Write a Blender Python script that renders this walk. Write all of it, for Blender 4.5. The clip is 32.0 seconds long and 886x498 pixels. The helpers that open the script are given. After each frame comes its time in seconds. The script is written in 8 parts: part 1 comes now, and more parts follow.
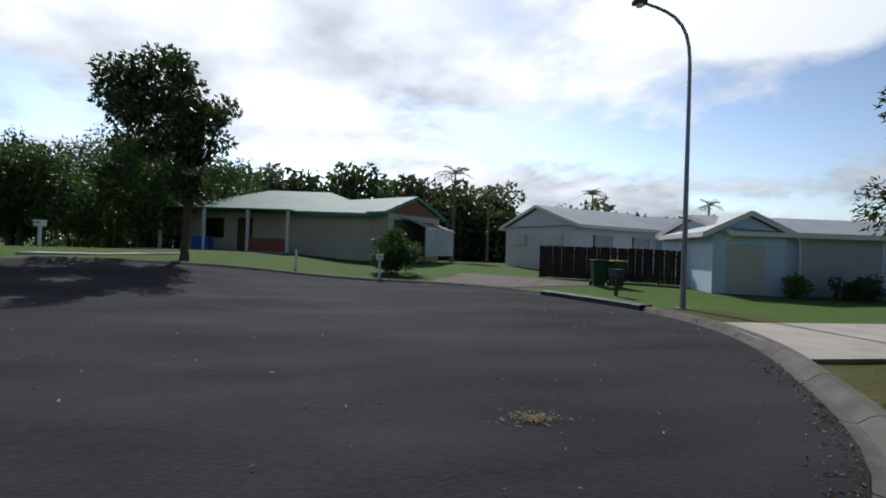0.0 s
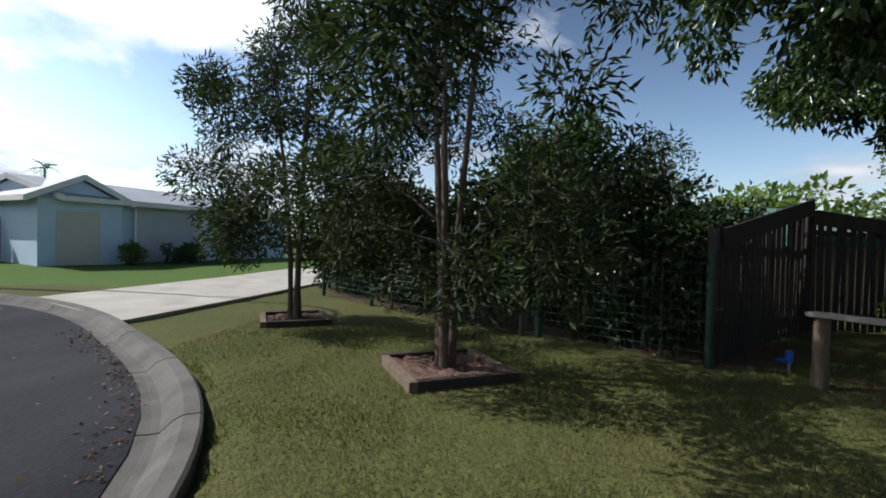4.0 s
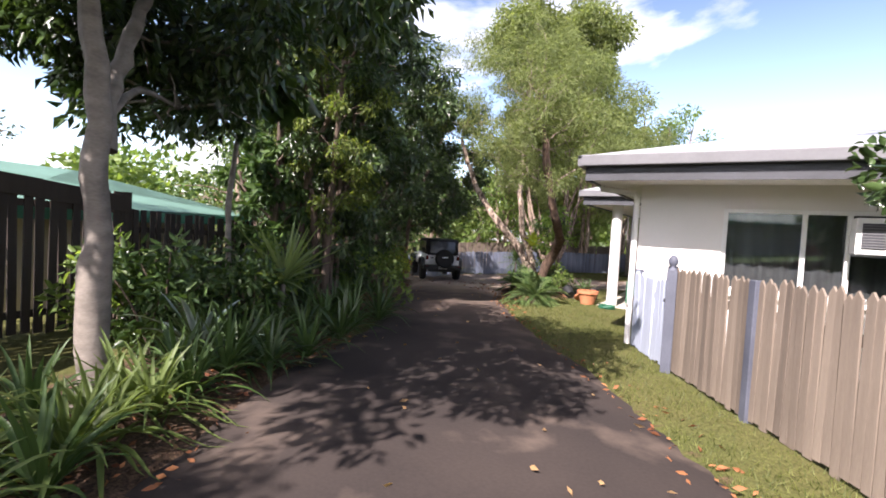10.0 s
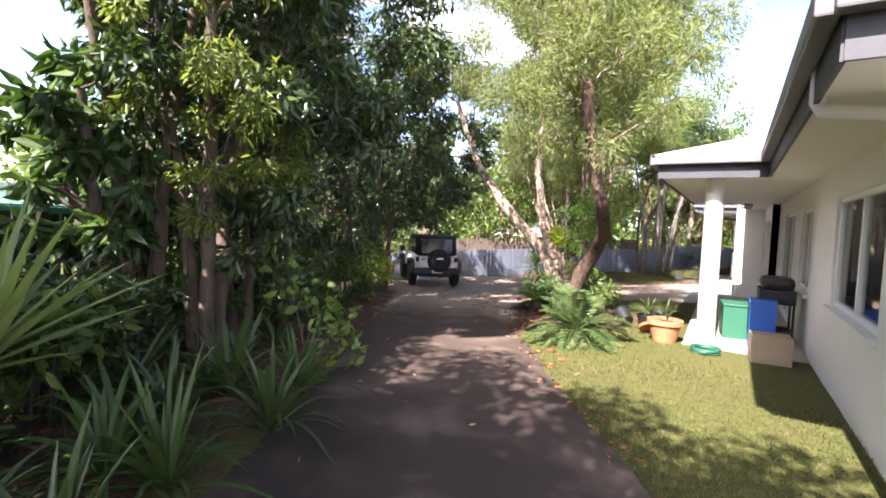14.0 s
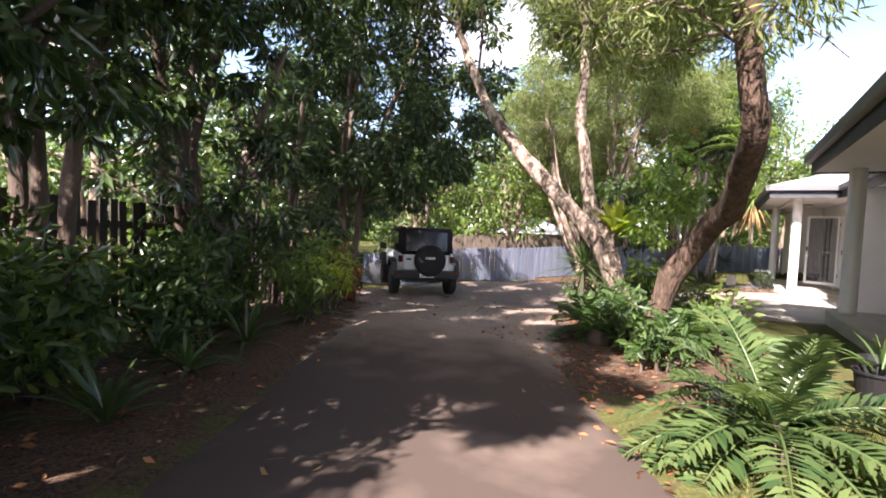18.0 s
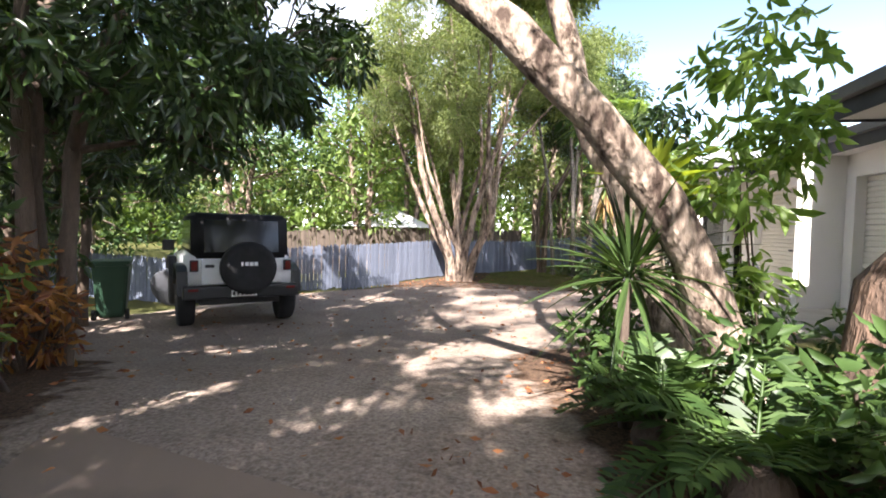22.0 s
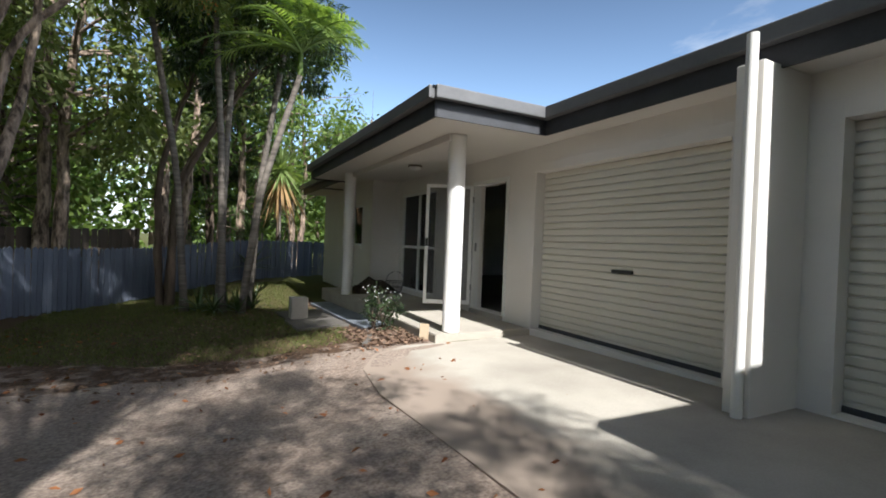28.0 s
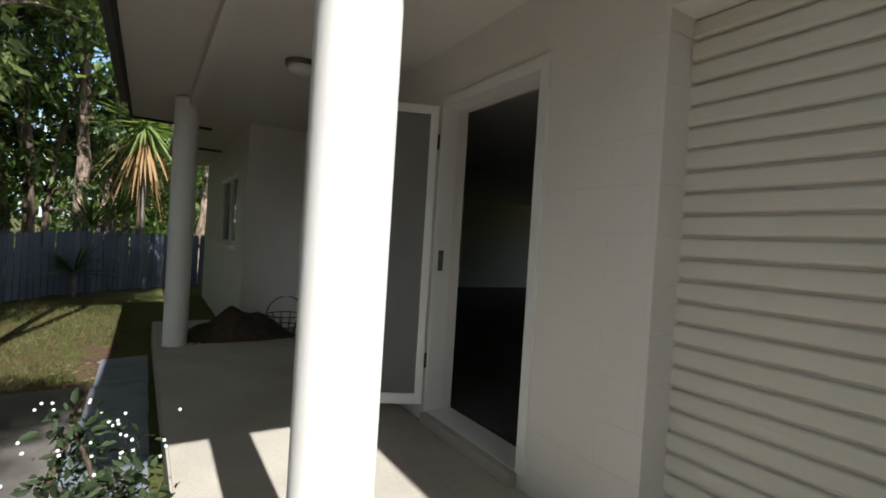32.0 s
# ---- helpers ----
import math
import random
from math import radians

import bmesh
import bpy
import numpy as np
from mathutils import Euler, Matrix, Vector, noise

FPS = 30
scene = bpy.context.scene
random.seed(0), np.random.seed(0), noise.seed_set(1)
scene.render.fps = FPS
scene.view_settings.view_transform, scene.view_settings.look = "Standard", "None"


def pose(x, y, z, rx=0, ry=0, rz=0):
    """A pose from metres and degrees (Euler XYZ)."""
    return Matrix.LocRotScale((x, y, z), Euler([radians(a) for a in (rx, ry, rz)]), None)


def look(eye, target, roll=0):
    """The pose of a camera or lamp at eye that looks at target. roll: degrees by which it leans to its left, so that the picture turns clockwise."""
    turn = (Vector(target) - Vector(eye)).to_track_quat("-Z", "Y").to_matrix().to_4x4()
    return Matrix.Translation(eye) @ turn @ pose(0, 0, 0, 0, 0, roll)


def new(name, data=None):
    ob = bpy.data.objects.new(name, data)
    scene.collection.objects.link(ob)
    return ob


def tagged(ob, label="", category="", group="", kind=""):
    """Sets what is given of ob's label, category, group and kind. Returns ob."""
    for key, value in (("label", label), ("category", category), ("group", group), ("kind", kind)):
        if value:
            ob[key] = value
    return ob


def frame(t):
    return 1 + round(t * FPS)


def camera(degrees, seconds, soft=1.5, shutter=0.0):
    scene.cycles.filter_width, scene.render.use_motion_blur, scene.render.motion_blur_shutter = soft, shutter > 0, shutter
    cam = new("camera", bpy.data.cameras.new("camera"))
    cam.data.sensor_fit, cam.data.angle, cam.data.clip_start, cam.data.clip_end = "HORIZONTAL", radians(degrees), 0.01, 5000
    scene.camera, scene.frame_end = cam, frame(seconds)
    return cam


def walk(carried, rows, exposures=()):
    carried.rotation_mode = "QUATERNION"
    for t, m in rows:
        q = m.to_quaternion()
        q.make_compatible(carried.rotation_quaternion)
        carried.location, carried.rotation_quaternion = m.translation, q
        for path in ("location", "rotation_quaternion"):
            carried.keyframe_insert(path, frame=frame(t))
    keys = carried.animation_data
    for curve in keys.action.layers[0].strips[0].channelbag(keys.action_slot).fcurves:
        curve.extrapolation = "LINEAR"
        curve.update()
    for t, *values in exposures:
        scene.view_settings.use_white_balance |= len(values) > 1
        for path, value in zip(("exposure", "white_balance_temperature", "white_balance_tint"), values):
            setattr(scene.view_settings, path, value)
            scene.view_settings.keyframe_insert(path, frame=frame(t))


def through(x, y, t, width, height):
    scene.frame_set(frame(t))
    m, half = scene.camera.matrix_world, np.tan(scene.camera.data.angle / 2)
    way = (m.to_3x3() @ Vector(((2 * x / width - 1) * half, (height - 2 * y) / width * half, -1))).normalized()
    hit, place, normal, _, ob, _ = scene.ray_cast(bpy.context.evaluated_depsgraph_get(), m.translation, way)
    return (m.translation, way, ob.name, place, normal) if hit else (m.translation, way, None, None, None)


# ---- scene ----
# camera: eye x y z, yaw, pitch, lean
cam = camera(86.3, 32.0, soft=1.8)
PATH = [
    (0, 0.629, 0.414, 1.401, -13.31, 0.20, 1.82),
    (0.5, 0.638, 0.470, 1.395, -21.17, 0.83, 1.46),
    (1, 0.655, 0.483, 1.392, -30.50, 0.84, 0.89),
    (1.5, 0.669, 0.473, 1.396, -38.74, 0.26, 0.43),
    (2, 0.694, 0.470, 1.393, -47.38, -0.51, 0.42),
    (2.5, 0.794, 0.423, 1.384, -55.79, -0.79, 0.34),
    (4.5, 1.305, 0.240, 1.271, -93.15, -0.92, 0.83),
    (5, 1.370, 0.173, 1.255, -105.24, -0.79, 0.08),
    (5.5, 1.320, 0.083, 1.247, -116.48, -1.01, 1.01),
    (6, 1.270, -0.042, 1.241, -128.64, -1.35, 0.31),
    (6.5, 1.263, -0.137, 1.228, -138.64, -2.36, 0.53),
    (7, 1.261, -0.269, 1.218, -144.90, -3.39, 1.44),
    (7.5, 1.340, -0.465, 1.210, -147.19, -4.72, 1.42),
    (8, 1.497, -0.828, 1.254, -149.62, -3.82, 0.69),
    (8.5, 1.710, -1.331, 1.323, -150.09, -2.75, 2.72),
    (9, 1.930, -1.800, 1.392, -149.66, -2.46, 2.90),
    (9.5, 2.187, -2.374, 1.447, -148.19, -2.22, 2.86),
    (10, 2.468, -2.863, 1.472, -148.43, -2.43, 3.21),
    (10.5, 2.739, -3.381, 1.483, -148.08, -2.56, 2.73),
    (11, 3.033, -3.861, 1.503, -147.79, -3.27, 3.01),
    (11.5, 3.284, -4.328, 1.533, -148.88, -3.26, 2.46),
    (12, 3.524, -4.810, 1.553, -148.53, -3.06, 3.08),
    (12.5, 3.768, -5.293, 1.557, -148.60, -2.54, 3.33),
    (13, 3.991, -5.747, 1.530, -147.72, -3.05, 3.10),
    (13.5, 4.251, -6.162, 1.504, -148.60, -3.32, 2.70),
    (14, 4.518, -6.584, 1.476, -148.46, -3.14, 2.28),
    (14.5, 4.692, -7.008, 1.423, -149.12, -3.41, 2.30),
    (16.5, 5.756, -8.794, 1.190, -147.34, -3.11, 2.99),
    (17, 6.054, -9.247, 1.139, -148.22, -2.78, 1.86),
    (17.5, 6.332, -9.721, 1.093, -148.38, -3.24, 2.66),
    (18, 6.638, -10.187, 1.055, -149.11, -2.68, 2.39),
    (18.5, 6.937, -10.629, 1.022, -148.45, -2.50, 3.26),
    (19, 7.219, -11.057, 0.996, -148.19, -2.26, 3.42),
    (19.5, 7.515, -11.481, 0.981, -149.46, -2.25, 2.44),
    (20, 7.818, -11.942, 0.946, -150.33, -2.77, 2.63),
    (20.5, 8.116, -12.443, 0.912, -153.17, -3.57, 1.59),
    (21, 8.411, -12.925, 0.875, -157.46, -2.86, 1.49),
    (21.5, 8.638, -13.408, 0.844, -163.35, -1.83, 1.02),
    (22, 8.827, -13.933, 0.819, -168.80, -2.25, 1.44),
    (22.5, 8.955, -14.508, 0.822, -173.81, -1.56, 1.86),
    (23, 9.090, -15.096, 0.826, -174.66, -0.62, 3.68),
    (23.5, 9.242, -15.681, 0.833, -179.05, -1.30, 2.20),
    (24, 9.307, -16.350, 0.830, -184.74, -1.83, 1.56),
    (24.5, 9.284, -16.981, 0.819, -190.12, -1.05, 1.24),
    (25, 9.174, -17.617, 0.809, -195.77, -1.48, 1.09),
    (25.5, 9.032, -18.174, 0.800, -199.72, -1.70, 1.39),
    (26, 8.860, -18.764, 0.803, -202.51, -1.45, 1.51),
    (26.5, 8.663, -19.307, 0.822, -203.92, -0.82, 2.34),
    (28.5, 7.670, -21.604, 0.819, -207.40, -0.63, 2.04),
    (29, 7.395, -22.163, 0.797, -207.25, -0.39, 2.06),
    (29.5, 7.096, -22.714, 0.780, -207.87, -0.18, 1.73),
    (30, 6.754, -23.287, 0.793, -207.85, 0.31, 1.99),
    (30.5, 6.430, -23.791, 0.828, -209.19, 0.17, 1.93),
    (31, 6.144, -24.311, 0.858, -209.19, -0.51, 2.79),
    (31.5, 5.871, -24.771, 0.888, -211.64, -1.31, 2.46),
    (32, 5.458, -25.246, 0.912, -212.03, -0.73, 3.57),
]
# seconds, stops, kelvin, tint
EXPOSURES = [(0.0, -0.5, 6000, 10), (2.5, -0.95, 6000, 10), (4.5, 0.5, 6000, 10), (5.2, 0.8, 6100, 10), (6.0, 1.0, 6300, 14), (7.0, 1.15, 6450, 20), (9.0, 1.5, 6500, 22), (12.0, 2.0, 6500, 22), (14.5, 2.5, 6550, 24),
             (17.0, 2.4, 6550, 24), (18.0, 2.2, 6550, 23), (20.0, 2.25, 6550, 20), (22.0, 2.4, 6450, 16), (24.0, 2.3, 6400, 14), (26.0, 1.6, 6150, 10), (28.5, 1.0, 6100, 8), (32.0, 0.95, 6150, 8)]


def carried_pose(x, y, z, yaw, pitch, lean):
    return pose(x, y, z, 0, 0, yaw) @ pose(0, 0, 0, 90 + pitch) @ pose(0, 0, 0, 0, 0, lean)


walk(cam, [(t, carried_pose(*row)) for t, *row in PATH], EXPOSURES)

# ---- sky and sun ----
SUN_EL, SUN_X, SUN_Y = 44.5, 0.012, 1.0
sun_data = bpy.data.lights.new("sun", "SUN")
sun_data.energy, sun_data.angle, sun_data.color = 5.0, radians(0.6), (1.0, 0.955, 0.89)
sun = new("sun", sun_data)
SUN_DIR = Vector((SUN_X * math.cos(radians(SUN_EL)), SUN_Y * math.cos(radians(SUN_EL)), math.sin(radians(SUN_EL)))).normalized()
sun.matrix_world = look((SUN_DIR * 60)[:], (0, 0, 0))

world = bpy.data.worlds.new("world")
scene.world = world
world.use_nodes = True
wn, wl = world.node_tree.nodes, world.node_tree.links
wn.clear()


def wnode(kind, **kw):
    n = wn.new(kind)
    for k, v in kw.items():
        n.inputs[k].default_value = v
    return n


sky = wn.new("ShaderNodeTexSky")
sky.sky_type, sky.sun_disc = "NISHITA", False
sky.sun_elevation, sky.sun_rotation = radians(SUN_EL), math.atan2(SUN_X, SUN_Y)
sky.air_density, sky.dust_density = 1.0, 1.2
geo = wn.new("ShaderNodeTexCoord")
sep = wn.new("ShaderNodeSeparateXYZ")
wl.new(geo.outputs["Generated"], sep.inputs[0])
lift = wn.new("ShaderNodeMath")
lift.operation = "MAXIMUM"
wl.new(sep.outputs["Z"], lift.inputs[0])
lift.inputs[1].default_value = 0.0
lift2 = wn.new("ShaderNodeMath")
lift2.operation = "ADD"
wl.new(lift.outputs[0], lift2.inputs[0])
lift2.inputs[1].default_value = 0.22
flat = []
for axis in ("X", "Y"):
    d = wn.new("ShaderNodeMath")
    d.operation = "DIVIDE"
    wl.new(sep.outputs[axis], d.inputs[0])
    wl.new(lift2.outputs[0], d.inputs[1])
    flat.append(d)
comb = wn.new("ShaderNodeCombineXYZ")
wl.new(flat[0].outputs[0], comb.inputs[0])
wl.new(flat[1].outputs[0], comb.inputs[1])
comb.inputs[2].default_value = 3.7
cloud = wnode("ShaderNodeTexNoise", Scale=0.85, Detail=9.0, Roughness=0.56, Distortion=0.25)
wl.new(comb.outputs[0], cloud.inputs["Vector"])
ramp = wn.new("ShaderNodeValToRGB")
ramp.color_ramp.elements[0].position, ramp.color_ramp.elements[1].position = 0.455, 0.545
bank = wn.new("ShaderNodeMapRange")
bank.inputs["From Min"].default_value, bank.inputs["From Max"].default_value = -0.3, 0.8
bank.inputs["To Min"].default_value, bank.inputs["To Max"].default_value = -0.085, 0.03
wl.new(sep.outputs["Y"], bank.inputs["Value"])
thick = wn.new("ShaderNodeMath")
wl.new(cloud.outputs["Fac"], thick.inputs[0]), wl.new(bank.outputs[0], thick.inputs[1])
high = wn.new("ShaderNodeMapRange")
high.inputs["From Min"].default_value, high.inputs["From Max"].default_value = 0.35, 0.75
high.inputs["To Min"].default_value, high.inputs["To Max"].default_value = 0.0, -0.16
wl.new(sep.outputs["Z"], high.inputs["Value"])
thin = wn.new("ShaderNodeMath")
wl.new(thick.outputs[0], thin.inputs[0]), wl.new(high.outputs[0], thin.inputs[1])
wl.new(thin.outputs[0], ramp.inputs[0])
body = wnode("ShaderNodeTexNoise", Scale=1.7, Detail=7.0)
wl.new(comb.outputs[0], body.inputs["Vector"])
tone = wn.new("ShaderNodeValToRGB")
tone.color_ramp.elements[0].position, tone.color_ramp.elements[1].position = 0.35, 0.62
tone.color_ramp.elements[0].color, tone.color_ramp.elements[1].color = (6.6, 7.0, 7.8, 1), (16.5, 16.5, 16.5, 1)
wl.new(body.outputs["Fac"], tone.inputs[0])
mix = wn.new("ShaderNodeMix")
mix.data_type = "RGBA"
wl.new(ramp.outputs[0], mix.inputs["Factor"])
clear = wn.new("ShaderNodeVectorMath")
clear.operation = "SCALE"
# hazier and brighter low down than overhead
haze = wn.new("ShaderNodeMapRange")
haze.inputs["From Min"].default_value, haze.inputs["From Max"].default_value = 0.0, 0.62
haze.inputs["To Min"].default_value, haze.inputs["To Max"].default_value = 3.3, 0.85
wl.new(sep.outputs["Z"], haze.inputs["Value"])
wl.new(haze.outputs[0], clear.inputs["Scale"])
wl.new(sky.outputs[0], clear.inputs[0])
wl.new(clear.outputs["Vector"], mix.inputs["A"])
wl.new(tone.outputs[0], mix.inputs["B"])
back = wnode("ShaderNodeBackground", Strength=0.05)
# the sky is brighter round the sun
aim = wn.new("ShaderNodeVectorMath")
aim.operation = "DOT_PRODUCT"
wl.new(geo.outputs["Generated"], aim.inputs[0])
aim.inputs[1].default_value = SUN_DIR
near_sun = wn.new("ShaderNodeMapRange")
near_sun.inputs["From Min"].default_value, near_sun.inputs["From Max"].default_value = 0.35, 1.0
near_sun.inputs["To Min"].default_value, near_sun.inputs["To Max"].default_value = 1.0, 2.2
wl.new(aim.outputs["Value"], near_sun.inputs["Value"])
glare = wn.new("ShaderNodeVectorMath")
glare.operation = "SCALE"
wl.new(mix.outputs["Result"], glare.inputs[0]), wl.new(near_sun.outputs[0], glare.inputs["Scale"])
wl.new(glare.outputs["Vector"], back.inputs["Color"])
wout = wn.new("ShaderNodeOutputWorld")
wl.new(back.outputs[0], wout.inputs["Surface"])

# ---- materials ----


def material(name, base, other=None, rough=0.7, metal=0.0, scale=6.0, fine=60.0, bump=0.25, spread=0.5, island=0.0, spec=0.4, coords="Object", stretch=(1, 1, 1), distance=0.01, per_object=0.0, streak=0.0):
    """Two-scale procedural surface: a broad and a fine noise mix two colours, and give relief."""
    m = bpy.data.materials.new(name)
    m.use_nodes = True
    n, l = m.node_tree.nodes, m.node_tree.links
    p = n["Principled BSDF"]
    p.inputs["Roughness"].default_value, p.inputs["Metallic"].default_value = rough, metal
    p.inputs["Specular IOR Level"].default_value = spec
    other = other or tuple(c * 0.7 for c in base)
    tc, mp = n.new("ShaderNodeTexCoord"), n.new("ShaderNodeMapping")
    mp.inputs["Scale"].default_value = stretch
    l.new(tc.outputs[coords], mp.inputs["Vector"])
    a, b = n.new("ShaderNodeTexNoise"), n.new("ShaderNodeTexNoise")
    a.inputs["Scale"].default_value, a.inputs["Detail"].default_value = scale, 5
    b.inputs["Scale"].default_value, b.inputs["Detail"].default_value = fine, 4
    l.new(mp.outputs[0], a.inputs["Vector"]), l.new(mp.outputs[0], b.inputs["Vector"])
    add = n.new("ShaderNodeMath")
    add.operation = "MULTIPLY_ADD"
    add.inputs[1].default_value = 0.45
    l.new(b.outputs["Fac"], add.inputs[0]), l.new(a.outputs["Fac"], add.inputs[2])
    source = add.outputs[0]
    low, high = 0.72 - spread / 2, 0.72 + spread / 2
    for amount, kind, socket in ((island, "ShaderNodeNewGeometry", "Random Per Island"), (per_object, "ShaderNodeObjectInfo", "Random")):
        if amount:
            g = n.new(kind)
            more = n.new("ShaderNodeMath")
            more.operation = "MULTIPLY_ADD"
            more.inputs[1].default_value = amount
            l.new(g.outputs[socket], more.inputs[0]), l.new(source, more.inputs[2])
            source = more.outputs[0]
            low, high = low + amount * 0.2, high + amount * 0.8
    r = n.new("ShaderNodeValToRGB")
    r.color_ramp.elements[0].position, r.color_ramp.elements[1].position = max(low, 0) / 2, min(high / 2, 1)
    r.color_ramp.elements[0].color, r.color_ramp.elements[1].color = (*other, 1), (*base, 1)
    half = n.new("ShaderNodeMath")
    half.operation = "MULTIPLY"
    half.inputs[1].default_value = 0.5
    l.new(source, half.inputs[0]), l.new(half.outputs[0], r.inputs[0])
    l.new(r.outputs[0], p.inputs["Base Color"])
    if bump:
        bu = n.new("ShaderNodeBump")
        bu.inputs["Strength"].default_value, bu.inputs["Distance"].default_value = bump, distance
        l.new(add.outputs[0], bu.inputs["Height"]), l.new(bu.outputs[0], p.inputs["Normal"])
    return m


def leaf_material(name, dark, light, through=0.35, gloss=0.45, spec=0.4):
    """A leaf: its colour varies leaf by leaf, and light shines through it."""
    m = bpy.data.materials.new(name)
    m.use_nodes = True
    n, l = m.node_tree.nodes, m.node_tree.links
    p, out = n["Principled BSDF"], n["Material Output"]
    p.inputs["Roughness"].default_value, p.inputs["Specular IOR Level"].default_value = gloss, spec
    g, r = n.new("ShaderNodeNewGeometry"), n.new("ShaderNodeValToRGB")
    r.color_ramp.elements[0].color, r.color_ramp.elements[1].color = (*dark, 1), (*light, 1)
    l.new(g.outputs["Random Per Island"], r.inputs[0]), l.new(r.outputs[0], p.inputs["Base Color"])
    t, mx = n.new("ShaderNodeBsdfTranslucent"), n.new("ShaderNodeMixShader")
    br = n.new("ShaderNodeMix")
    br.data_type, br.blend_type = "RGBA", "MULTIPLY"
    br.inputs["Factor"].default_value = 1.0
    br.inputs["B"].default_value = (1.7, 1.75, 0.8, 1)
    l.new(r.outputs[0], br.inputs["A"]), l.new(br.outputs["Result"], t.inputs["Color"])
    mx.inputs[0].default_value = through
    l.new(p.outputs[0], mx.inputs[1]), l.new(t.outputs[0], mx.inputs[2]), l.new(mx.outputs[0], out.inputs["Surface"])
    return m


def plain(name, colour, rough=0.5, metal=0.0, spec=0.5):
    m = bpy.data.materials.new(name)
    m.use_nodes = True
    p = m.node_tree.nodes["Principled BSDF"]
    p.inputs["Base Color"].default_value = (*colour, 1)
    p.inputs["Roughness"].default_value, p.inputs["Metallic"].default_value, p.inputs["Specular IOR Level"].default_value = rough, metal, spec
    return m


def glass_material(name, tint=(0.9, 0.95, 0.95), mirror=0.12):
    """A thin pane: mostly clear, partly mirroring."""
    m = bpy.data.materials.new(name)
    m.use_nodes = True
    n, l = m.node_tree.nodes, m.node_tree.links
    n.remove(n["Principled BSDF"])
    t, g, mx = n.new("ShaderNodeBsdfTransparent"), n.new("ShaderNodeBsdfGlossy"), n.new("ShaderNodeMixShader")
    t.inputs["Color"].default_value = (*tint, 1)
    g.inputs["Roughness"].default_value = 0.03
    fr = n.new("ShaderNodeFresnel")
    fr.inputs["IOR"].default_value = 1.5
    ad = n.new("ShaderNodeMath")
    ad.operation, ad.inputs[1].default_value = "ADD", mirror
    l.new(fr.outputs[0], ad.inputs[0]), l.new(ad.outputs[0], mx.inputs[0])
    l.new(t.outputs[0], mx.inputs[1]), l.new(g.outputs[0], mx.inputs[2]), l.new(mx.outputs[0], n["Material Output"].inputs["Surface"])
    return m


ROAD = material("road_asphalt", (0.046, 0.045, 0.050), (0.010, 0.010, 0.012), rough=0.92, scale=0.45, fine=26, bump=0.9, spread=0.5, spec=0.12, stretch=(0.6, 1.6, 1), distance=0.01)
DRIVE = material("drive_asphalt", (0.055, 0.043, 0.037), (0.024, 0.020, 0.019), rough=0.92, spec=0.15, scale=0.7, fine=42, bump=0.4, spread=0.7, distance=0.006)


def dust_over(m, colour, y_clear, y_dusty, axis="Y", lo=0.55, hi=1.0):
    """Sandy dust trodden onto the asphalt, thicker towards the yard."""
    n, l = m.node_tree.nodes, m.node_tree.links
    p = n["Principled BSDF"]
    old = p.inputs["Base Color"].links[0].from_socket
    tc, sp = n.new("ShaderNodeTexCoord"), n.new("ShaderNodeSeparateXYZ")
    l.new(tc.outputs["Object"], sp.inputs[0])
    mr = n.new("ShaderNodeMapRange")
    mr.inputs["From Min"].default_value, mr.inputs["From Max"].default_value = y_clear, y_dusty
    l.new(sp.outputs[axis], mr.inputs["Value"])
    nz = n.new("ShaderNodeTexNoise")
    nz.inputs["Scale"].default_value, nz.inputs["Detail"].default_value = 1.3, 8
    l.new(tc.outputs["Object"], nz.inputs["Vector"])
    ad = n.new("ShaderNodeMath")
    ad.operation = "ADD"
    l.new(mr.outputs[0], ad.inputs[0]), l.new(nz.outputs["Fac"], ad.inputs[1])
    rp = n.new("ShaderNodeValToRGB")
    rp.color_ramp.elements[0].position, rp.color_ramp.elements[1].position = lo, hi
    l.new(ad.outputs[0], rp.inputs[0])
    mx = n.new("ShaderNodeMix")
    mx.data_type = "RGBA"
    l.new(rp.outputs[0], mx.inputs["Factor"]), l.new(old, mx.inputs["A"])
    mx.inputs["B"].default_value = (*colour, 1)
    l.new(mx.outputs["Result"], p.inputs["Base Color"])


dust_over(DRIVE, (0.078, 0.058, 0.047), -7.5, -14.0)
dust_over(DRIVE, (0.24, 0.18, 0.14), -14.0, -17.0)
GRAVEL = material("brown_gravel", (0.17, 0.14, 0.12), (0.09, 0.075, 0.065), rough=0.95, scale=2, fine=60, bump=0.5)
CONCRETE = material("concrete", (0.46, 0.42, 0.36), (0.30, 0.27, 0.23), rough=0.85, scale=1.6, fine=70, bump=0.3, spread=0.6)
APRON = material("dusty_concrete", (0.46, 0.42, 0.36), (0.30, 0.27, 0.23), rough=0.88, scale=1.6, fine=70, bump=0.3, spread=0.6)
dust_over(APRON, (0.29, 0.23, 0.185), 5.5, 6.5, "X", 0.7, 1.25)
KERB = material("kerb_concrete", (0.15, 0.135, 0.12), (0.055, 0.05, 0.044), rough=0.9, scale=3, fine=60, bump=0.4, spread=0.6, per_object=0.15)
RENDER = material("white_render", (0.76, 0.73, 0.69), (0.66, 0.63, 0.59), rough=0.8, scale=1.2, fine=180, bump=0.25, spread=0.8, distance=0.003)
SOFFIT = material("soffit_sheet", (0.72, 0.69, 0.65), (0.64, 0.61, 0.57), rough=0.7, scale=1.0, fine=40, bump=0.05, spread=0.8)
